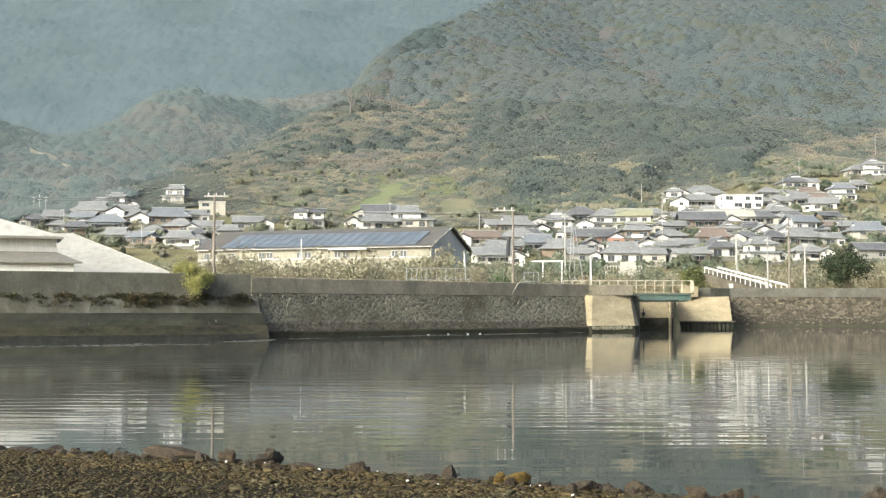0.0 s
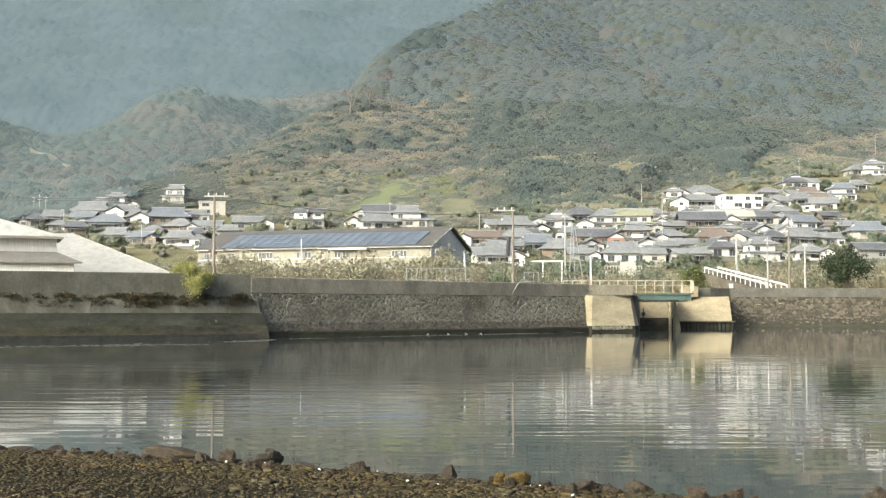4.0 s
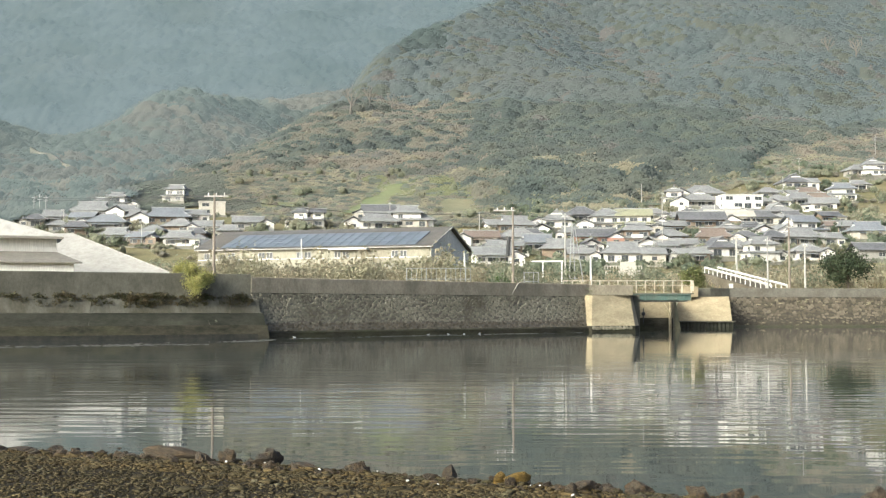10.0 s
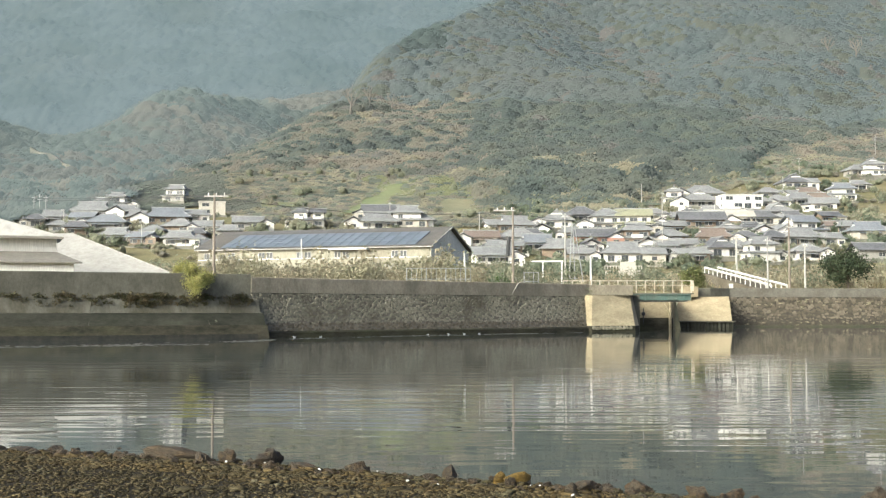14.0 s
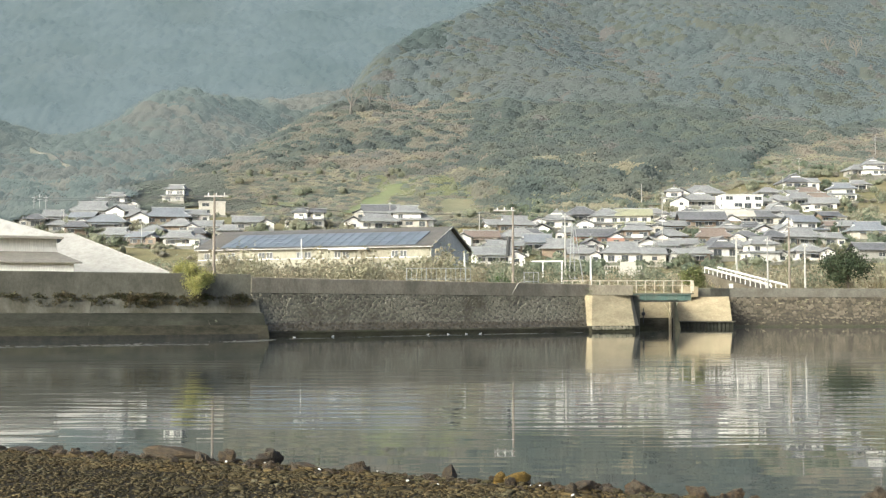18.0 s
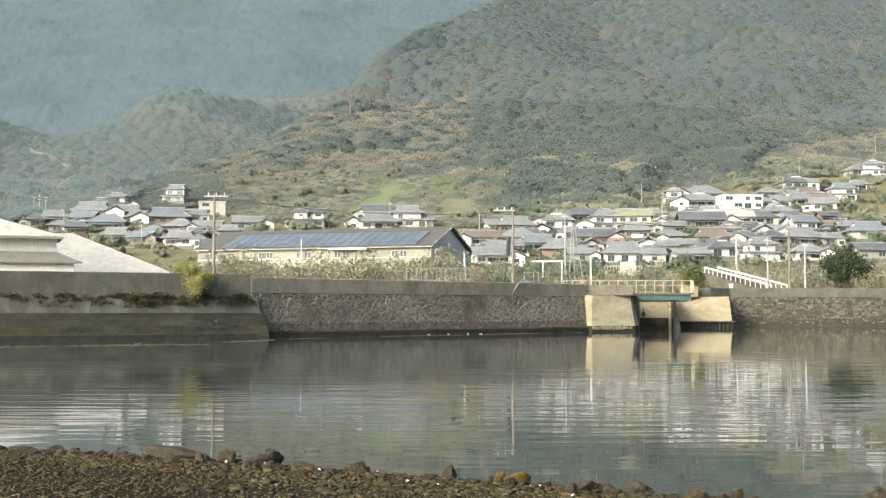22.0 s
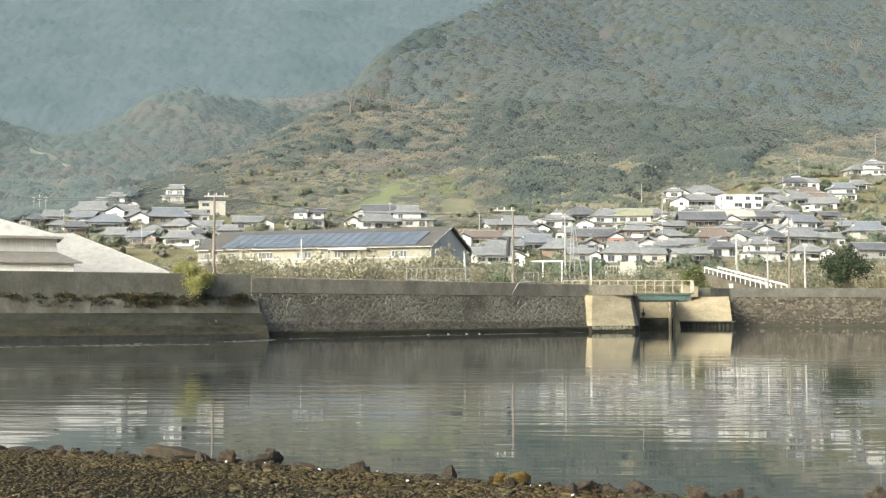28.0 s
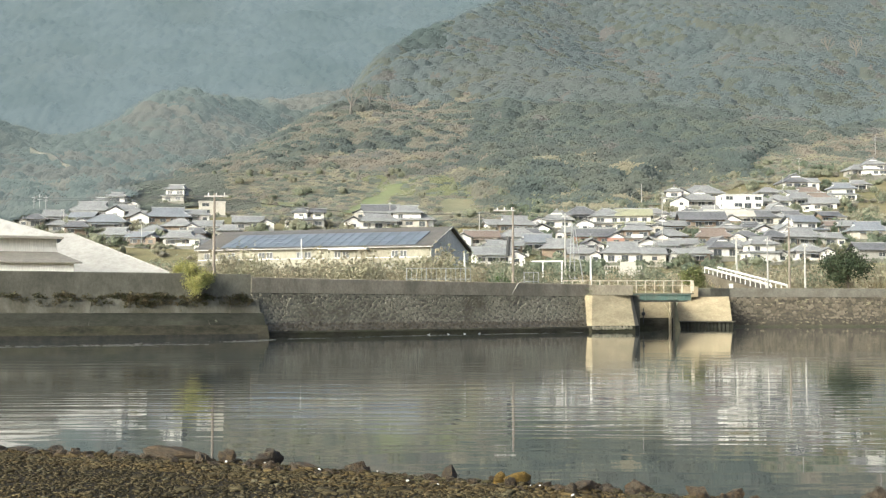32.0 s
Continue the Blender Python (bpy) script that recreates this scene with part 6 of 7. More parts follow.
# ---------------------------------------------------------------- long workshop with solar panels
def workshop():
    w = thing("workshop", pose(-20.83, 190.7, 4.6, 0, 0, -19.5), "long cream workshop with slate roof and solar panels", "workshop")
    L, D, H, RISE = 40.2, 18.0, 7.1, 3.4
    part("wall", Mesh().box((0, D / 2, H / 2 - 0.5), (L, D, H + 1.0)), "workshop_wall", w, "weathered cream wall")
    rm, _ = roof_mesh(L, D, RISE, 0.5, "gable", 0.25)
    part("roof", rm, "roof_slate", w, at=pose(0, D / 2, H))
    # the shaded right end is whitened to make up for missing haze
    for s in (-1, 1):
        a = s * L / 2
        part("gable_wall", Mesh().add([(a, 0, H), (a, D, H), (a, D / 2, H + RISE - 0.15), (a - s * 0.3, 0, H), (a - s * 0.3, D, H), (a - s * 0.3, D / 2, H + RISE - 0.15)],
                                      [(0, 1, 2), (5, 4, 3), (0, 2, 5, 3), (1, 4, 5, 2), (0, 3, 4, 1)]), "white_metal", w, "gable end coloured pale to offset its shade")
    part("end_sheet", Mesh().box((L / 2 + 0.05, D / 2, H / 2 - 0.3), (0.1, D + 0.02, H + 0.9)), "white_metal", w, "added pale end sheet that offsets the shade")
    part("bargeboard", Mesh().tube((L / 2 + 0.52, -0.5, H + 0.2), (L / 2 + 0.52, D / 2, H + RISE + 0.2), 0.1, n=5), "frame", w)
    part("bargeboard", Mesh().tube((L / 2 + 0.52, D + 0.5, H + 0.2), (L / 2 + 0.52, D / 2, H + RISE + 0.2), 0.1, n=5), "frame", w)
    part("gutter", Mesh().box((0, -0.6, H + 0.02), (L + 0.8, 0.12, 0.1)), "frame", w)
    # solar panels lie on the slope that looks to the water
    slope = math.degrees(math.atan2(RISE, D / 2 + 0.5))
    cols, rows = 21, 3
    for i in range(cols):
        for j in range(rows):
            x = -L / 2 + 5.1 + i * 1.6
            s = 1.25 + j * 2.38
            part("solar_panel", PANEL, "solar", w, at=pose(x, -0.5 + s * math.cos(radians(slope)), H + 0.33 + s * math.sin(radians(slope)), slope, 0, 0))
    for cx in (-18.4, -15.6, -13.9, -8.5, -7.1, -1.8, -0.4, 4.7, 6.1, 14.3, 15.7):
        opening(w, cx, -0.03, H - 0.95, 1.0, 0.85, 0)
    part("sill_band", Mesh().box((0, -0.04, H - 1.52), (L - 0.2, 0.07, 0.1)), "white_metal", w)
    part("awning", Mesh().box((6.9, -0.7, H - 0.12), (6.5, 1.2, 0.3)), "white_metal", w, "white awning")
    part("stack", Mesh().tube((-1.2, -0.7, H - 1.5), (-1.2, -0.7, H + 1.6), 0.1), "white_metal", w)
    part("lean_to", Mesh().add([(7.5, -4.2, -0.6), (16.5, -4.2, -0.6), (16.5, 0, -0.6), (7.5, 0, -0.6), (7.5, -4.2, H - 3.4), (16.5, -4.2, H - 3.9), (16.5, 0, H - 2.7), (7.5, 0, H - 2.2)],
                               [(3, 2, 1, 0), (4, 5, 6, 7), (0, 1, 5, 4), (1, 2, 6, 5), (2, 3, 7, 6), (3, 0, 4, 7)]), "workshop_wall", w, "lean-to with cream sheet roof")
    opening(w, 15.0, -4.23, H - 5.0, 0.8, 0.8, 0)


PANEL = Mesh().bevel_box((0, 0, 0.04), (1.55, 2.32, 0.08), 0.03).data("solar_panel")


# ---------------------------------------------------------------- white sheds by the wall
def white_sheds():
    s = thing("white_warehouse", pose(-32.0, 121.0, 4.3), "large warehouse with pale cream hipped sheet roof", "warehouse")
    part("wall", Mesh().box((-14.4, 8.0, 0.6), (29.0, 16.0, 1.9)), "shed_wall", s)
    v = [(-31, -0.6, 1.4), (4.9, -0.6, 1.4), (0.4, 17, 1.4), (-31, 17, 1.4), (-31, -0.6, 1.6), (4.9, -0.6, 1.6), (0.4, 17, 1.6), (-31, 17, 1.6), (-22, 8.2, 6.0), (-7.5, 8.2, 6.0)]
    part("roof", Mesh().add(v, [(3, 2, 1, 0), (0, 1, 5, 4), (1, 2, 6, 5), (2, 3, 7, 6), (3, 0, 4, 7), (4, 5, 9, 8), (6, 7, 8, 9), (5, 6, 9), (7, 4, 8)]), "shed_roof", s, "pale cream sheet roof")
    part("gutter", Mesh().box((-13.0, -0.66, 1.43), (35.9, 0.14, 0.2)), "white_metal", s)
    part("hip_flashing", Mesh().tube((-7.5, 8.2, 6.02), (4.9, -0.6, 1.62), 0.06, n=5), "shed_roof", s)

    f = thing("tiered_shed", pose(-38.8, 105.5, 4.3, 0, 0, 17.4), "grey shed with two tiers of white sheet roof", "shed")
    box6 = [(3, 2, 1, 0), (4, 5, 6, 7), (0, 1, 5, 4), (1, 2, 6, 5), (2, 3, 7, 6), (3, 0, 4, 7)]
    part("lower_wall", Mesh().box((-4.0, 4, 0.9), (21.0, 8.0, 2.4)), "shed_pale", f, "grey corrugated wall")
    part("lower_roof", Mesh().add([(-18, -0.4, 2.02), (7.2, -0.4, 1.95), (5.0, 2.9, 2.95), (-18, 2.9, 3.0), (-18, -0.4, 2.16), (7.2, -0.4, 2.08), (5.0, 2.9, 3.1), (-18, 2.9, 3.15)], box6), "shed_lower", f, "stained sheet roof")
    part("lower_fascia", Mesh().box((-5.4, -0.47, 2.02), (25.2, 0.08, 0.12)), "shed_lower", f)
    part("upper_wall", Mesh().box((-6.4, 6.0, 3.7), (22.8, 6.0, 1.9)), "shed_pale", f, "pale grey sheet wall")
    v = [(-18, 1.9, 4.42), (5.6, 1.9, 4.28), (5.2, 9.8, 4.3), (-18, 9.8, 4.4), (-18, 1.9, 4.62), (5.6, 1.9, 4.48), (5.2, 9.8, 4.5), (-18, 9.8, 4.6), (-18, 7.4, 11.2)]
    part("upper_roof", Mesh().add(v, [(3, 2, 1, 0), (0, 1, 5, 4), (1, 2, 6, 5), (2, 3, 7, 6), (0, 4, 8, 7, 3), (4, 5, 8), (6, 7, 8), (5, 6, 8)]), "shed_white", f, "white sheet roof")
    part("fascia", Mesh().add([(-18, 1.82, 4.34), (5.6, 1.82, 4.22), (5.6, 1.9, 4.22), (-18, 1.9, 4.34), (-18, 1.82, 4.56), (5.6, 1.82, 4.42), (5.6, 1.9, 4.42), (-18, 1.9, 4.56)], box6), "shed_lower", f, "shaded fascia")
    o = thing("ochre_shed", pose(-47.7, 136.0, 4.7), "small building with faded ochre sheet roof", "shed")
    part("wall", Mesh().box((0, 3, 2.6), (4.2, 6, 5.2)), "cream_wall", o)
    rm, _ = roof_mesh(4.2, 6, 0.9, 0.4, "hip", 0.2)
    part("roof", rm, "ochre_metal", o, at=pose(0, 3, 5.2))


M["shed_white"] = surface("white_sheet_roof", (0.36, 0.345, 0.305), (0.42, 0.405, 0.36), 0.25, 0.55, 0, None, (0.30, 0.285, 0.25), 0.06, 0.5)
M["shed_lower"] = surface("stained_brown_sheet", (0.140, 0.129, 0.106), (0.200, 0.183, 0.153), 0.5, 0.7, 0, None, (0.102, 0.093, 0.076), 0.15, 0.5)


# ---------------------------------------------------------------- poles and cables
def pole(x, y, h, arms=(), tone="pole", r=0.16, z=None, label="", transformer=False, lamp=False, lean=0.0):
    z = float(land(x, y)) if z is None else z
    p = thing("utility_pole", pose(x, y, z - 0.5, 0, lean, 0), label or ("brown utility pole with cross-arm" if tone == "pole" else "pale grey utility pole"), "utility pole", "utility poles")
    part("shaft", Mesh().tube((0, 0, 0), (0, 0, h + 0.5), r, r * 0.62, 10), tone, p)
    for a, b, zz in arms:
        part("crossarm", Mesh().box(((a + b) / 2, -0.12, h + 0.5 - zz), (b - a, 0.12, 0.13)), tone if tone != "pole" else "pole_pale", p)
        n = max(2, int((b - a) / 0.7))
        for i in range(n):
            q = a + (b - a) * (i + 0.5) / n
            part("insulator", Mesh().tube((q, -0.12, h + 0.56 - zz), (q, -0.12, h + 0.82 - zz), 0.07, 0.05, 6), "white_metal", p)
    if transformer:
        part("transformer", Mesh().tube((-0.55, -0.1, h - 4.6), (-0.4, -0.1, h - 2.6), 0.2, n=10), "dark_metal", p, "dark hanging cable box")
    if lamp:
        part("arm", Mesh().tube((0, 0, h + 0.1), (0.9, -0.3, h + 0.4), 0.04), tone, p)
    return p


def cable(a, b, sag, r=0.022):
    m, n = Mesh(), 14
    pts = [Vector(a).lerp(Vector(b), i / n) - Vector((0, 0, sag * 4 * (i / n) * (1 - i / n))) for i in range(n + 1)]
    for p, q in zip(pts, pts[1:]):
        m.tube(p, q, r, n=4)
    tagged(part("overhead_cable", m, "dark_metal"), "thin dark overhead cable between poles", "cable", "overhead cables")


def all_poles():
    pole(-21.1, 112.0, 8.7, [(-0.9, 1.3, 0.25)], z=4.2)
    pole(7.3, 127.0, 8.7, [(-2.0, 0.25, 0.35)], z=4.2, transformer=True)
    pole(21.1, 210.0, 14.0, [(-0.7, 0.7, 0.6)], "pole_pale", 0.17, z=4.8)
    pole(48.4, 170.0, 10.7, [(-0.7, 0.7, 0.5), (-0.6, 0.6, 1.4)], "pole", 0.17, z=4.4)
    pole(45.9, 172.0, 8.0, [(-0.6, 0.6, 0.5)], "pole_pale", 0.15, z=4.4)
    pole(48.3, 200.0, 9.8, [(-0.5, 0.5, 0.4)], "pole_pale", 0.16, z=4.8)
    pole(49.1, 165.0, 6.8, [(-0.4, 0.4, 0.4)], "pole_pale", 0.16, z=4.4)
    for x, y, h, arms in ((67.0, 371.0, 20.0, [(-1.0, 1.0, 0.8), (-0.8, 0.8, 2.0)]), (79.4, 485.0, 10.0, []), (231.0, 647.0, 12.0, [(-1.2, 1.2, 1.0), (-1.0, 1.0, 2.4)]),
                          (164.0, 558.0, 11.0, [(-1.0, 1.0, 0.8), (-0.8, 0.8, 2.2)]), (148.0, 528.0, 8.0, []), (12.5, 417.0, 7.0, [(-0.5, 0.5, 0.5)]),
                          (-95.5, 385.0, 9.0, [(-0.8, 0.8, 0.6)]), (-128.4, 411.0, 8.5, [(-1.0, 0.2, 0.3)]), (-150.7, 447.0, 9.0, [(-0.9, 0.9, 0.8), (-0.7, 0.7, 2.0)]),
                          (-148.0, 445.0, 9.6, [(-0.9, 0.9, 0.8), (-0.7, 0.7, 2.0)]), (-145.0, 443.0, 9.0, [(-0.9, 0.9, 0.8), (-0.7, 0.7, 2.0)]),
                          (96.6, 432.0, 8.5, [(-0.6, 0.6, 0.5)]), (-19.2, 439.0, 7.5, [(-0.6, 0.6, 0.4)]), (85.0, 353.0, 9.5, [(-0.6, 0.6, 0.5)])):
        pole(x, y, h, arms, "pole_pale", 0.17)
    # slim white standards on the shore road
    for x, y, top in ((2.4, 135.0, 8.36), (16.4, 135.0, 8.04)):
        p = thing("lamp_standard", pose(x, y, 4.0), "slim white painted steel standard by the shore road", "post", "shore standards")
        part("shaft", Mesh().tube((0, 0, 0), (0, 0, top - 4.0), 0.13, 0.11, 10), "white_metal", p)
        part("cap", Mesh().tube((0, 0, top - 4.0), (0, 0, top - 3.9), 0.15, 0.1, 10), "white_metal", p)
    # lattice frame of two leaning legs beside the tall pole
    t = thing("antenna_frame", pose(22.2, 212.0, 4.6), "leaning steel lattice frame by the pole", "mast")
    for a in (-0.3, 0.9, 2.6):
        part("leg", Mesh().tube((a, 0, 0), (0.3 + a * 0.15, 0, 12.6), 0.09, n=6), "grey_metal", t)
    for z in (3, 6, 9):
        part("strut", Mesh().tube((-0.2, 0, z), (1.6 - z * 0.09, 0, z), 0.06, n=5), "grey_metal", t)
    cable((-21.1, 112.0, 12.7), (-90.0, 165.0, 20.0), 1.2)
    cable((-20.2, 112.0, 12.7), (-88.0, 168.0, 19.6), 1.2)
    cable((-21.1, 112.0, 12.6), (7.0, 127.0, 12.4), 0.8)
    cable((7.3, 127.0, 12.2), (48.4, 170.0, 14.6), 1.0)
    cable((67.0, 371.0, 40.0), (164.0, 558.0, 72.0), 3.0, 0.035)
    cable((21.1, 210.0, 18.0), (67.0, 371.0, 38.0), 2.0, 0.03)


def pipe_frame():
    p = thing("pipe_gantry", pose(14.5, 170.0, 4.3), "white pipe gantry over a garden plot", "gantry")
    part("beam", Mesh().box((0, 0, 4.65), (4.6, 0.2, 0.22)), "white_metal", p)
    for x, h in ((-0.55, 4.6), (2.1, 4.6)):
        part("leg", Mesh().box((x, 0, h / 2), (0.2, 0.2, h)), "white_metal", p)


def mesh_fence(x, y, length, h, rz=0.0):
    f = thing("mesh_fence", pose(x, y, 4.2, 0, 0, rz), "pale steel mesh fence on the shore road", "fence", "mesh fences")
    n = int(length / 0.5)
    for i in range(n + 1):
        if i % 4 == 0:
            part("post", Mesh().tube((i * 0.5, 0, 0), (i * 0.5, 0, h + 0.05), 0.05, n=6), "grey_metal", f)
        else:
            part("bar", Mesh().tube((i * 0.5, 0, 0.1), (i * 0.5, 0, h), 0.022, n=4), "grey_metal", f)
    for z in (h, h * 0.5):
        part("rail", Mesh().tube((0, 0, z), (length, 0, z), 0.03, n=4), "grey_metal", f)


def garden_fence():
    """White garden terrace below the houses, with a low balustrade."""
    x, y = 47.0, 318.0
    z = float(land(x, y)) + 2.4
    g = thing("garden_terrace", pose(x, y, z), "white garden terrace with a low balustrade", "terrace wall")
    part("base", Mesh().bevel_box((0, 0, -1.2), (9.0, 2.0, 3.4), 0.05), "cream_wall", g)
    part("top_rail", Mesh().box((0, -0.9, 1.65), (10.0, 0.2, 0.16)), "cream_wall", g)
    for i in range(14):
        part("baluster", Mesh().box((-4.8 + i * 0.74, -0.9, 1.2), (0.2, 0.16, 0.8)), "cream_wall", g)
    part("steps_wall", Mesh().box((1.5, 1.2, 1.6), (4.0, 0.3, 2.4)), "cream_wall", g)
    b = thing("sign_board", pose(38.2, 157.5 + 4, 4.4), "small white board on a post by the ramp", "sign")
    part("post", Mesh().tube((0, 0, -0.3), (0, 0, 0.9), 0.04, n=6), "grey_metal", b)
    part("board", Mesh().bevel_box((0, -0.05, 0.95), (0.55, 0.05, 0.6), 0.02), "white_metal", b)


def ramp_guardrail():
    """White guard rail of the ramp that comes down to the shore road."""
    a, b = Vector((43.0, 200.0, 8.5)), Vector((46.4, 172.0, 5.0))
    g = thing("guard_rail", pose(0, 0, 0), "white painted guard rail along the ramp road", "guard rail")
    ramp = thing("ramp_road", pose(0, 0, 0), "grey concrete ramp road beside the houses", "road", kind="structure")
    for off, tag in ((0.0, 0), (2.2, 1)):
        d = Vector((off, 0, 0))
        n = 14
        for i in range(n + 1):
            p = a.lerp(b, i / n) + d
            part("post", Mesh().box((p.x, p.y, p.z + 0.15), (0.12, 0.12, 0.9)), "white_metal", g)
        for z in (0.62,):
            part("rail", Mesh().tube(a + d + Vector((0, 0, z)), b + d + Vector((0, 0, z)), 0.17, n=4), "white_metal", g)
    v = [(a.x - 0.3, a.y, a.z - 0.35), (a.x + 3.1, a.y, a.z - 0.35), (b.x + 3.1, b.y, b.z - 0.35), (b.x - 0.3, b.y, b.z - 0.35)]
    low = [(p[0], p[1], 3.6) for p in v]
    part("deck", Mesh().add(v + low, [(0, 1, 2, 3), (7, 6, 5, 4), (0, 4, 5, 1), (1, 5, 6, 2), (2, 6, 7, 3), (3, 7, 4, 0)]), "stone_brown_rest", ramp)


# ---------------------------------------------------------------- shrubs, reeds and trees behind the wall
def shrub_mesh(seed, n, size, radii, lobes=8):
    v, f = leaf_cloud(np.random.RandomState(seed), n, size, radii, 0.25, 0.0, lobes)
    return v, f


def wall_bush():
    b = thing("shrub", pose(-18.75, 92.9, 4.75), "yellow-green shrub growing over the sea wall", "shrub")
    v, f = merge(*[(shrub_mesh(300 + i, 2600, 0.042, (1, 1, 0.9), 9)[0] * s + np.array(c), shrub_mesh(300 + i, 2600, 0.042, (1, 1, 0.9), 9)[1])
                   for i, (s, c) in enumerate(((1.55, (0.1, -0.6, -0.1)), (1.15, (-1.0, -0.2, 0.35)), (1.1, (0.75, -0.8, -0.4)), (1.0, (0.0, -0.9, -0.9))))])
    part("crown", Mesh().add(v.tolist(), f.tolist()), "leaf_yellow", b, normals=False)
    m = Mesh()
    for i in range(9):
        a = R.uniform(0, 6.28)
        m.tube((0, 0.3, 0), (math.cos(a) * 0.8, -0.5 + math.sin(a) * 0.8, R.uniform(-0.6, 0.9)), 0.035, 0.012, 5)
    part("stems", m, "bark", b)


def dark_tree(x, y, r, h, label, leaf="leaf_dark", seed=1, n=5200, size=0.05):
    z = float(ground_z(x, y))
    t = thing("tree", pose(x, y, z), label, "tree")
    tr = Mesh().tube((0, 0, -0.3), (0.05, 0, h * 0.45), 0.2, 0.13, 8)
    for i in range(10):
        a = i * 2.4
        tr.tube((0, 0, h * (0.2 + 0.03 * i)), (math.cos(a) * r * 0.7, math.sin(a) * r * 0.7, h * (0.4 + 0.045 * i)), 0.07, 0.02, 5)
    part("trunk", tr, "bark", t)
    v, f = shrub_mesh(seed, n, size, (r, r, h * 0.52), 16)
    v[:, 2] += h * 0.5
    part("crown", Mesh().add(v.tolist(), f.tolist()), leaf, t, normals=False)


def reed_blades(rs, n, spread_x, spread_y, h0, h1):
    x, y = rs.uniform(-spread_x, spread_x, n), rs.uniform(-spread_y, spread_y, n)
    h = rs.uniform(h0, h1, n)
    lean = rs.normal(0, 0.3, (n, 2)) * h[:, None]
    a = rs.uniform(0, 3.14, n)
    w = rs.uniform(0.006, 0.016, n)
    c, s = np.cos(a) * w, np.sin(a) * w
    p0 = np.stack([x - c, y - s, np.zeros(n)], -1)
    p1 = np.stack([x + c, y + s, np.zeros(n)], -1)
    m0 = np.stack([x + lean[:, 0] * 0.4 - c * 1.4, y + lean[:, 1] * 0.4 - s * 1.4, h * 0.65], -1)
    m1 = np.stack([x + lean[:, 0] * 0.4 + c * 1.4, y + lean[:, 1] * 0.4 + s * 1.4, h * 0.65], -1)
    tip = np.stack([x + lean[:, 0], y + lean[:, 1], h], -1)
    v = np.stack([p0, p1, m0, m1, tip], 1).reshape(-1, 3)
    f = np.array([(0, 1, 3), (0, 3, 2), (2, 3, 4)])[None] + (np.arange(n) * 5)[:, None, None]
    return v, f.reshape(-1, 3)


def shore_scrub():
    """Reeds, brown weeds and bushes on the flat land between wall and workshop."""
    rs = np.random.RandomState(21)
    reeds = [reed_blades(np.random.RandomState(400 + i), 80, 0.8, 0.8, 0.4, 1.0) for i in range(5)]
    bushes = [leaf_cloud(np.random.RandomState(420 + i), 190, 0.07, (1, 1, 0.95), 0.3, 0.0, 8) for i in range(6)]

    def sow(name, n, protos, mat, label, x0, x1, y0, y1, s0, s1, up):
        x, y = rs.uniform(x0, x1, n), rs.uniform(y0, y1, n)
        keep = (y > np.interp(x, WALL_X, WALL_Y) + 5) & ~((x > 39) & (x < 55) & (y < 208))
        x, y = x[keep], y[keep]
        s = rs.uniform(s0, s1, len(x))
        sc = np.stack([s, s, s * rs.uniform(0.9, 1.3, len(x))], -1)
        p = np.stack([x, y, ground_z(x, y) + s * up], -1)
        v, f = spread(protos, p, rs.randint(0, len(protos), len(x)), sc, rs.uniform(0, 6.28, len(x)))
        big_mesh(name, v, f, mat, label, "shrubs")

    sow("dry_reeds", 70, reeds, "reed", "tall dry reeds and grasses behind the wall", -30, 4, 125, 182, 0.7, 2.0, 0.0)
    sow("tan_bushes", 420, bushes, "leaf_tan", "tan winter bushes behind the wall", -30, 4, 126, 184, 0.7, 2.5, 0.6)
    sow("tall_tan_bushes", 60, bushes, "leaf_tan", "taller tan bushes before the workshop", -31, 1, 132, 182, 1.8, 3.6, 0.8)
    sow("olive_bushes", 190, bushes, "leaf_garden", "olive green bushes behind the wall", -30, 14, 128, 184, 0.9, 2.7, 0.6)
    sow("tan_bushes", 170, bushes, "leaf_tan", "tan bushes beside the pale warehouse", -48, -24, 140, 200, 1.0, 2.8, 0.6)
    sow("olive_bushes", 110, bushes, "leaf_garden", "olive bushes beside the pale warehouse", -60, -24, 150, 260, 1.0, 3.0, 0.6)
    sow("tan_bushes", 260, bushes, "leaf_tan", "tan bushes below the valley houses", -82, -38, 215, 345, 1.2, 3.2, 0.6)
    sow("green_vines", 60, bushes, "leaf_green", "green creeper heap behind the wall", 3.5, 9.5, 140, 152, 0.8, 1.5, 0.5)
    sow("tan_bushes", 280, bushes, "leaf_tan", "tan winter bushes below the houses", 8, 60, 165, 290, 1.2, 2.8, 0.6)
    sow("olive_bushes", 420, bushes, "leaf_garden", "olive bushes below the houses", 0, 110, 175, 340, 1.0, 3.2, 0.6)
    sow("dry_reeds", 300, reeds, "reed", "dry grass below the ramp road", 30, 85, 165, 240, 1.0, 2.2, 0.0)
    sow("brown_bushes", 360, bushes, "leaf_tan", "brown bushes beside the dark tree", 60, 95, 178, 270, 1.5, 3.8, 0.6)


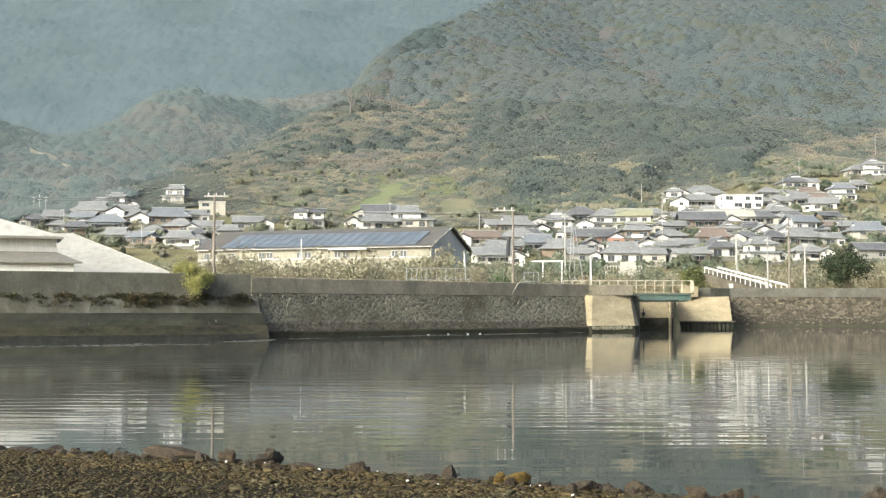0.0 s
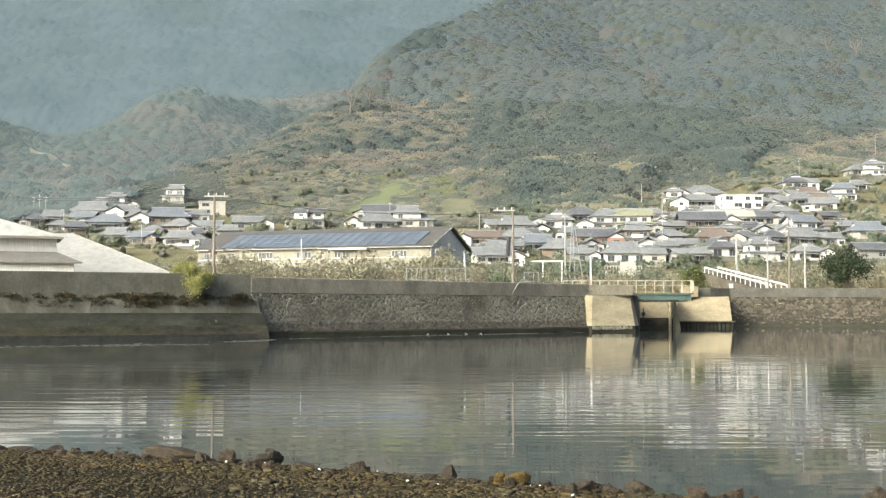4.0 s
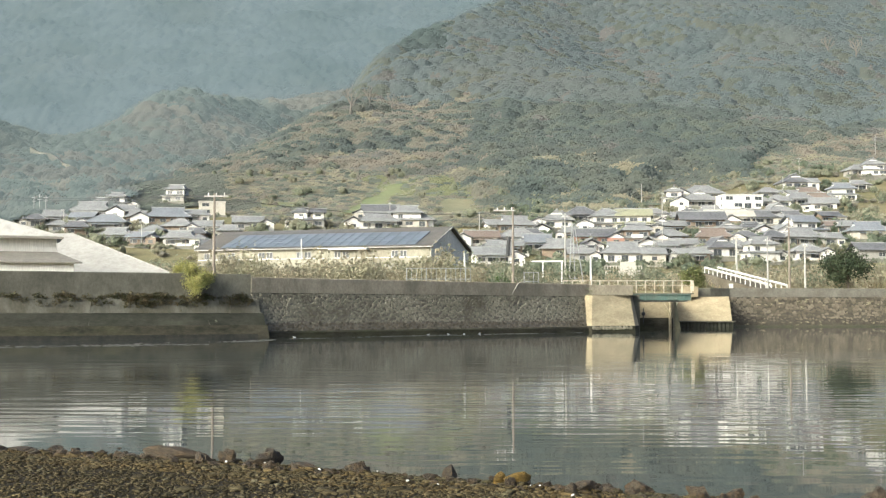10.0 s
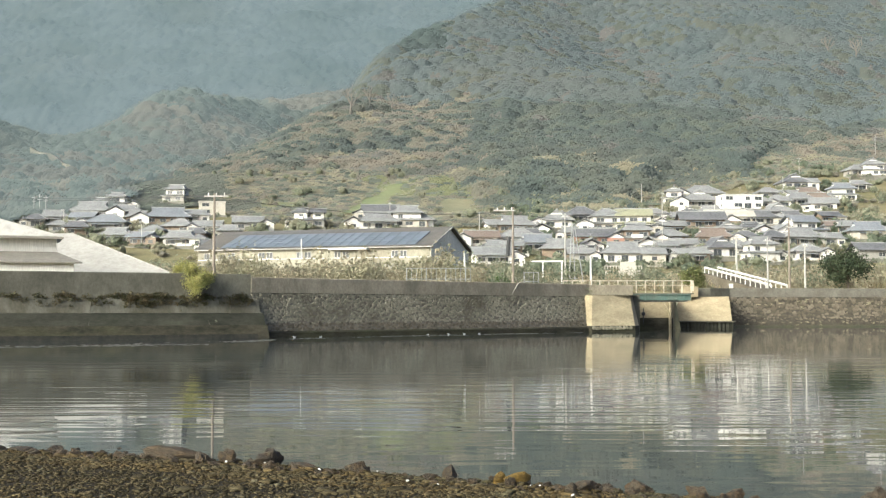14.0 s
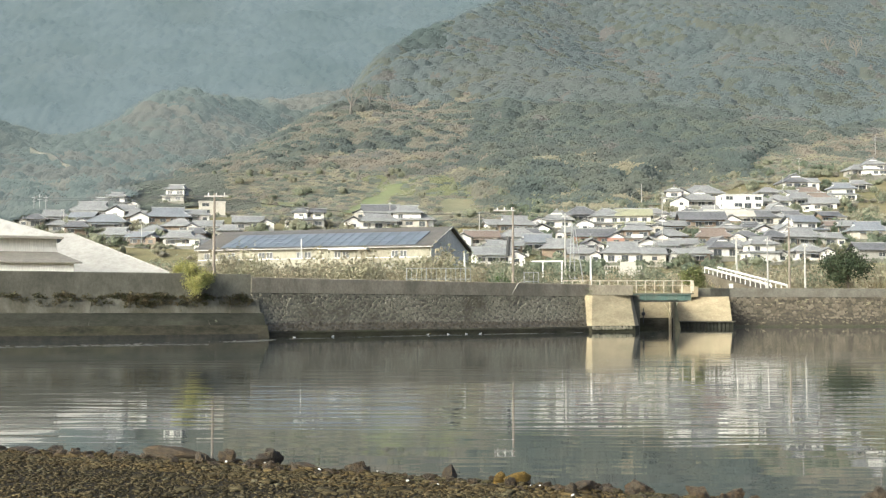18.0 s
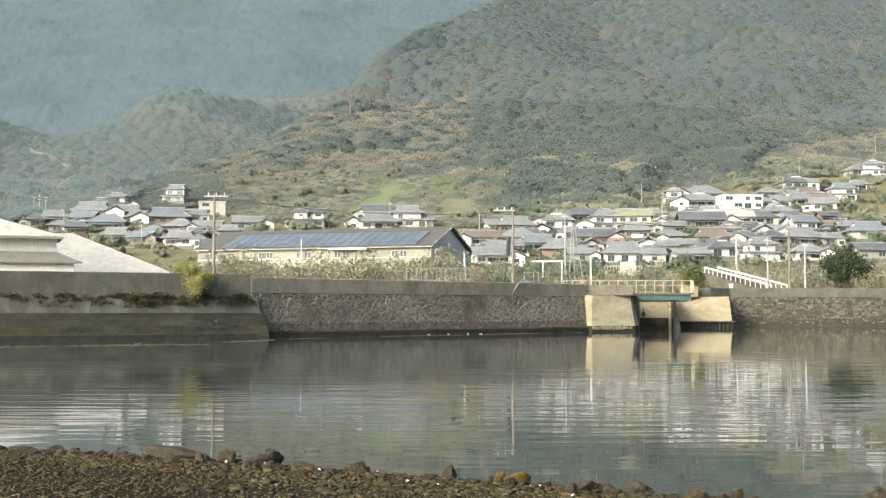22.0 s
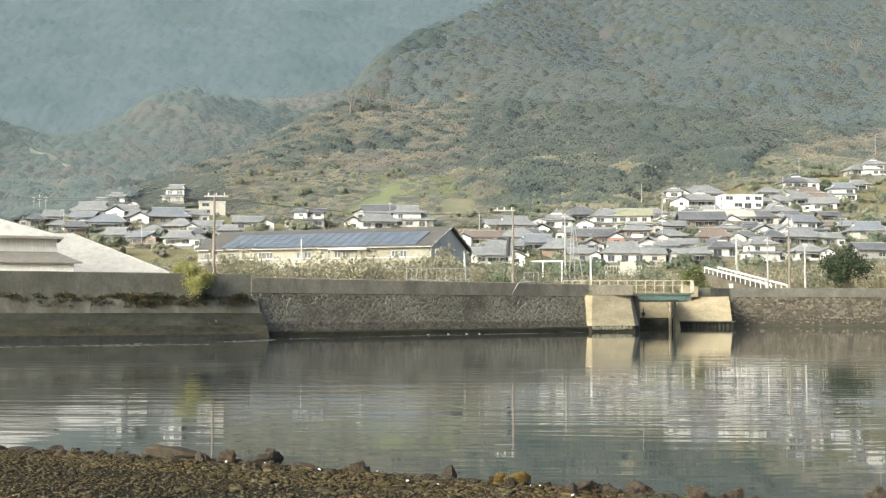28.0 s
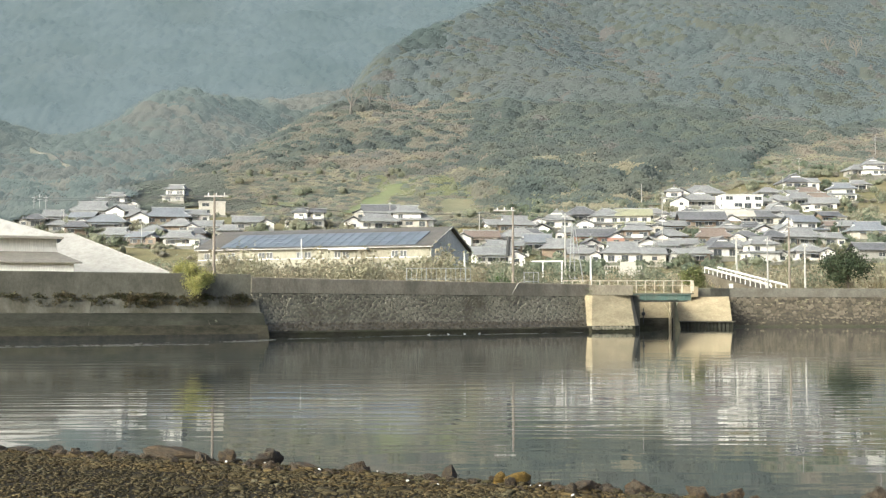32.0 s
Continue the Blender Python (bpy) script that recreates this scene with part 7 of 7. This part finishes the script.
def wall_weeds():
    rs = np.random.RandomState(31)
    tuft = [leaf_cloud(np.random.RandomState(440 + i), 90, 0.12, (1, 0.7, 0.8), 0.2, 0.0, 6) for i in range(5)]
    t = np.clip(np.concatenate([rs.normal(0.64, 0.13, 110), rs.uniform(0.1, 1.0, 50), rs.normal(0.95, 0.03, 8)]), 0.02, 0.99)
    x, y = A0[0] + (A1[0] - A0[0]) * t + 0.18, A0[1] + (A1[1] - A0[1]) * t - 0.28
    s = rs.uniform(0.22, 0.62, len(t))
    drop = np.maximum(rs.normal(0.1, 0.28, len(t)), -0.15)
    x, y, z = x + 0.18 * drop, y - 0.33 * drop, 3.05 - drop
    v, f = spread(tuft, np.stack([x, y, z], -1), rs.randint(0, 5, len(t)), np.stack([s * 1.3, s, s], -1), rs.uniform(0, 6.28, len(t)))
    big_mesh("wall_weeds", v, f, "leaf_weed", "brown-green weeds on the sea wall ledge", "weeds")


def dry_wall_tufts():
    """Withered tufts that hang from the joints of the far wall and the buttress top."""
    rs = np.random.RandomState(37)
    tuft = [leaf_cloud(np.random.RandomState(460 + i), 70, 0.13, (1, 0.6, 0.8), 0.2, 0.0, 6) for i in range(5)]
    t = np.concatenate([rs.uniform(0.02, 1.0, 34), rs.normal(0.3, 0.06, 16)])
    x, y = 36.8 + 32.2 * t, 157.2 + 4.8 * t - 0.35
    z = rs.choice([3.3, 3.1, 2.7, 0.5], len(t)) + rs.uniform(-0.3, 0.2, len(t))
    y = y - (3.7 - z) * 0.17
    s = rs.uniform(0.15, 0.4, len(t))
    x, y, z, s = (np.append(a, b) for a, b in ((x, (14.5, 14.7, 14.3)), (y, (121.3, 121.1, 121.5)), (z, (3.8, 4.1, 4.3)), (s, (0.35, 0.3, 0.28))))
    v, f = spread(tuft, np.stack([x, y, z], -1), rs.randint(0, 5, len(x)), np.stack([s * 1.6, s * 0.6, s * 0.8], -1), rs.uniform(0, 6.28, len(x)))
    big_mesh("dry_wall_tufts", v, f, "leaf_tan", "withered tan tufts in the sea wall joints", "weeds")
    p = thing("drain_pipe", pose(-17.6, 92.7, 0), "short pale drain pipe in the revetment", "pipe")
    part("tube", Mesh().tube((0.4, -0.4, 1.35), (0.62, -0.98, 1.25), 0.09, n=8), "concrete_wet", p)


def driftwood():
    d = thing("dead_branch", pose(6.8, 115.0, 4.4), "bleached dead branch hanging over the parapet", "branch")
    m = Mesh().tube((-0.45, -0.45, -0.95), (0.35, -0.1, 0.3), 0.09, 0.07, 6).tube((0.35, 0, 0.25), (1.5, 0.3, 0.8), 0.05, 0.02, 6).tube((0.35, 0, 0.25), (0.05, 0.1, 0.85), 0.045, 0.02, 6)
    m.tube((0.8, 0.1, 0.45), (1.3, 0.2, 0.4), 0.03, 0.012, 5)
    part("limb", m, "bark_pale", d)


def bright_lane():
    """Pale flecks before the sea wall that stand in for a bright reflecting lane of water."""
    rs = np.random.RandomState(61)
    t = rs.uniform(0, 1, 1700)
    # the line is placed to fit the camera's view
    k = np.array([0.0, 0.1, 0.22, 0.35, 0.42, 0.5, 0.6, 0.75, 0.87, 1.0])
    x = np.interp(t, k, [-30, -26, -21, -15.7, -14, -12, -8, 0, 6.3, 13.5]) + rs.normal(0, 0.3, 1700)
    y = np.interp(t, k, [68.5, 71.6, 75, 79, 83, 89.5, 97, 104.6, 110.6, 117.2]) + rs.normal(0, 1.5, 1700) * np.interp(t, [0, 0.5, 0.6, 1], [1, 1, 0.5, 0.4])
    keep = (y < np.interp(x, WALL_X, WALL_Y) - 1.6) & (hash_noise(x, y, 2.5, 5) > 0.45)
    x, y = x[keep], y[keep]
    a = np.arange(6) / 6 * 6.2832
    fleck = []
    for i in range(6):
        r = rs.uniform(0.6, 1.2, 6)
        v = np.stack([np.cos(a) * r, np.sin(a) * r, np.zeros(6)], -1)
        v = np.concatenate([v, [(0, 0, 0.25)]])
        fleck.append((v, np.array([(j, (j + 1) % 6, 6) for j in range(6)])))
    s = rs.uniform(0.04, 0.14, len(x))
    v, f = spread(fleck, np.stack([x, y, np.full(len(x), 0.012)], -1), rs.randint(0, 6, len(x)), np.stack([s * 1.6, s, s * 0.25], -1), rs.uniform(0, 6.28, len(x)))
    big_mesh("pale_flecks", v, f, "foam", "line of pale flecks before the sea wall that imitates bright reflecting water", "foam")


# pale colour that paints the lane's reflection onto added flecks
M["foam"] = surface("pale_lane_flecks", (0.070, 0.066, 0.056), (0.105, 0.098, 0.083), 3.0, 0.8)
bright_lane()
workshop()
white_sheds()
all_poles()
pipe_frame()
mesh_fence(-3.7, 124.0, 6.5, 2.2)
mesh_fence(8.5, 127.5, 1.5, 1.9)
garden_fence()
ramp_guardrail()
wall_bush()
dark_tree(57.2, 172.0, 3.9, 6.9, "dense dark evergreen tree behind the sea wall", seed=511, n=6500, size=0.045)
dark_tree(33.8, 165.0, 2.2, 4.0, "olive green round shrub tree behind the wall", "leaf_bush", 512, 2600, 0.06)
shore_scrub()
wall_weeds()
dry_wall_tufts()
driftwood()


# ---------------------------------------------------------------- gulls on the water
def water_bird(x, y, rz, group="resting gulls"):
    # one shape serves both the gulls and the two diving ducks
    g = thing("water_bird", pose(x, y, 0.0, 0, 0, rz), "small white and grey water bird", "bird", group)
    k = 0.45
    sc = lambda v, s, c: k * (np.array(v) * np.array(s) + np.array(c))
    v, f = ICO2
    body = np.array(v) * np.array((0.24, 0.11, 0.11))
    body[:, 2] += 0.06 + np.where(body[:, 0] < -0.1, (-body[:, 0] - 0.1) * 0.4, 0)
    part("body", Mesh().add((k * body).tolist(), f.tolist()), "feather", g, smooth=True)
    part("head", Mesh().add(sc(v, (0.075, 0.065, 0.07), (0.22, 0, 0.21)).tolist(), f.tolist()).tube((0.072, 0, 0.043), (0.094, 0, 0.09), 0.027, 0.022), "feather", g, smooth=True)
    part("beak", Mesh().tube((0.125, 0, 0.09), (0.164, 0, 0.082), 0.008, 0.0025, 6), "beak", g)
    for s in (-1, 1):
        part("wing", Mesh().add(sc(v, (0.24, 0.03, 0.075), (-0.06, s * 0.095, 0.10)).tolist(), f.tolist()), "feather_grey", g, smooth=True)
    return g


def motions():
    """Ripples drift slowly shorewards; the gulls bob and paddle."""
    walk(water, [(0.0, pose(0, 0, 0)), (8.0, pose(0.6, -5.2, 0)), (16.0, pose(1.2, -10.4, 0)), (24.0, pose(1.8, -15.6, 0)), (32.0, pose(2.4, -20.8, 0))])
    for g, line in zip(gulls, gull_lines):
        rows = [(t, pose(x, y, depth + 0.012 * math.sin(t * 2.3 + x), 2.5 * math.sin(t * 1.9), 3 * math.sin(t * 2.1 + y), rz)) for t, x, y, rz, depth in line]
        walk(g, rows)
# two gulls rest below the wall, two more paddle; two ducks surface and dive again
gulls = [water_bird(-1.28, 105.9, 10), water_bird(0.5, 107.5, 200), water_bird(2.07, 109.0, 170), water_bird(3.33, 110.2, 10), water_bird(-10.3, 97.3, 20, "diving birds"), water_bird(-11.7, 96.0, 190, "diving birds")]


def dive(t, up, down):
    """How far the bird is under water, outside the time that it floats."""
    return -0.45 * (1 - float(smooth_step(up, up + 0.5, t)) + float(smooth_step(down, down + 0.5, t)))


gull_lines = [
    [(t * 0.8, -1.28 + 0.05 * math.sin(t), 105.9, 10 + 8 * math.sin(t * 0.7), 0) for t in range(41)],
    [(t * 0.8, 0.5, 107.5, 200 + 5 * math.sin(t * 0.5), 0) for t in range(41)],
    [(t * 0.8, 2.05 + 0.2 * math.sin(t * 0.2 + 2), 109.0 + 0.15 * math.sin(t * 0.2 + 2), 170 + 20 * math.sin(t * 0.4), 0) for t in range(41)],
    [(t * 0.8, 3.33 + 0.1 * math.sin(t * 0.3), 110.2, 10 + 25 * math.sin(t * 0.35), 0) for t in range(41)],
    [(t * 0.5, -10.25 + 0.225 * (t * 0.5 - 12), 97.3 + 0.21 * (t * 0.5 - 12), 42, dive(t * 0.5, 11.0, 21.5)) for t in range(65)],
    [(t * 0.5, -11.7, 96.0, 190 + 10 * math.sin(t * 0.3), dive(t * 0.5, 9.0, 21.0)) for t in range(65)],
]
motions()
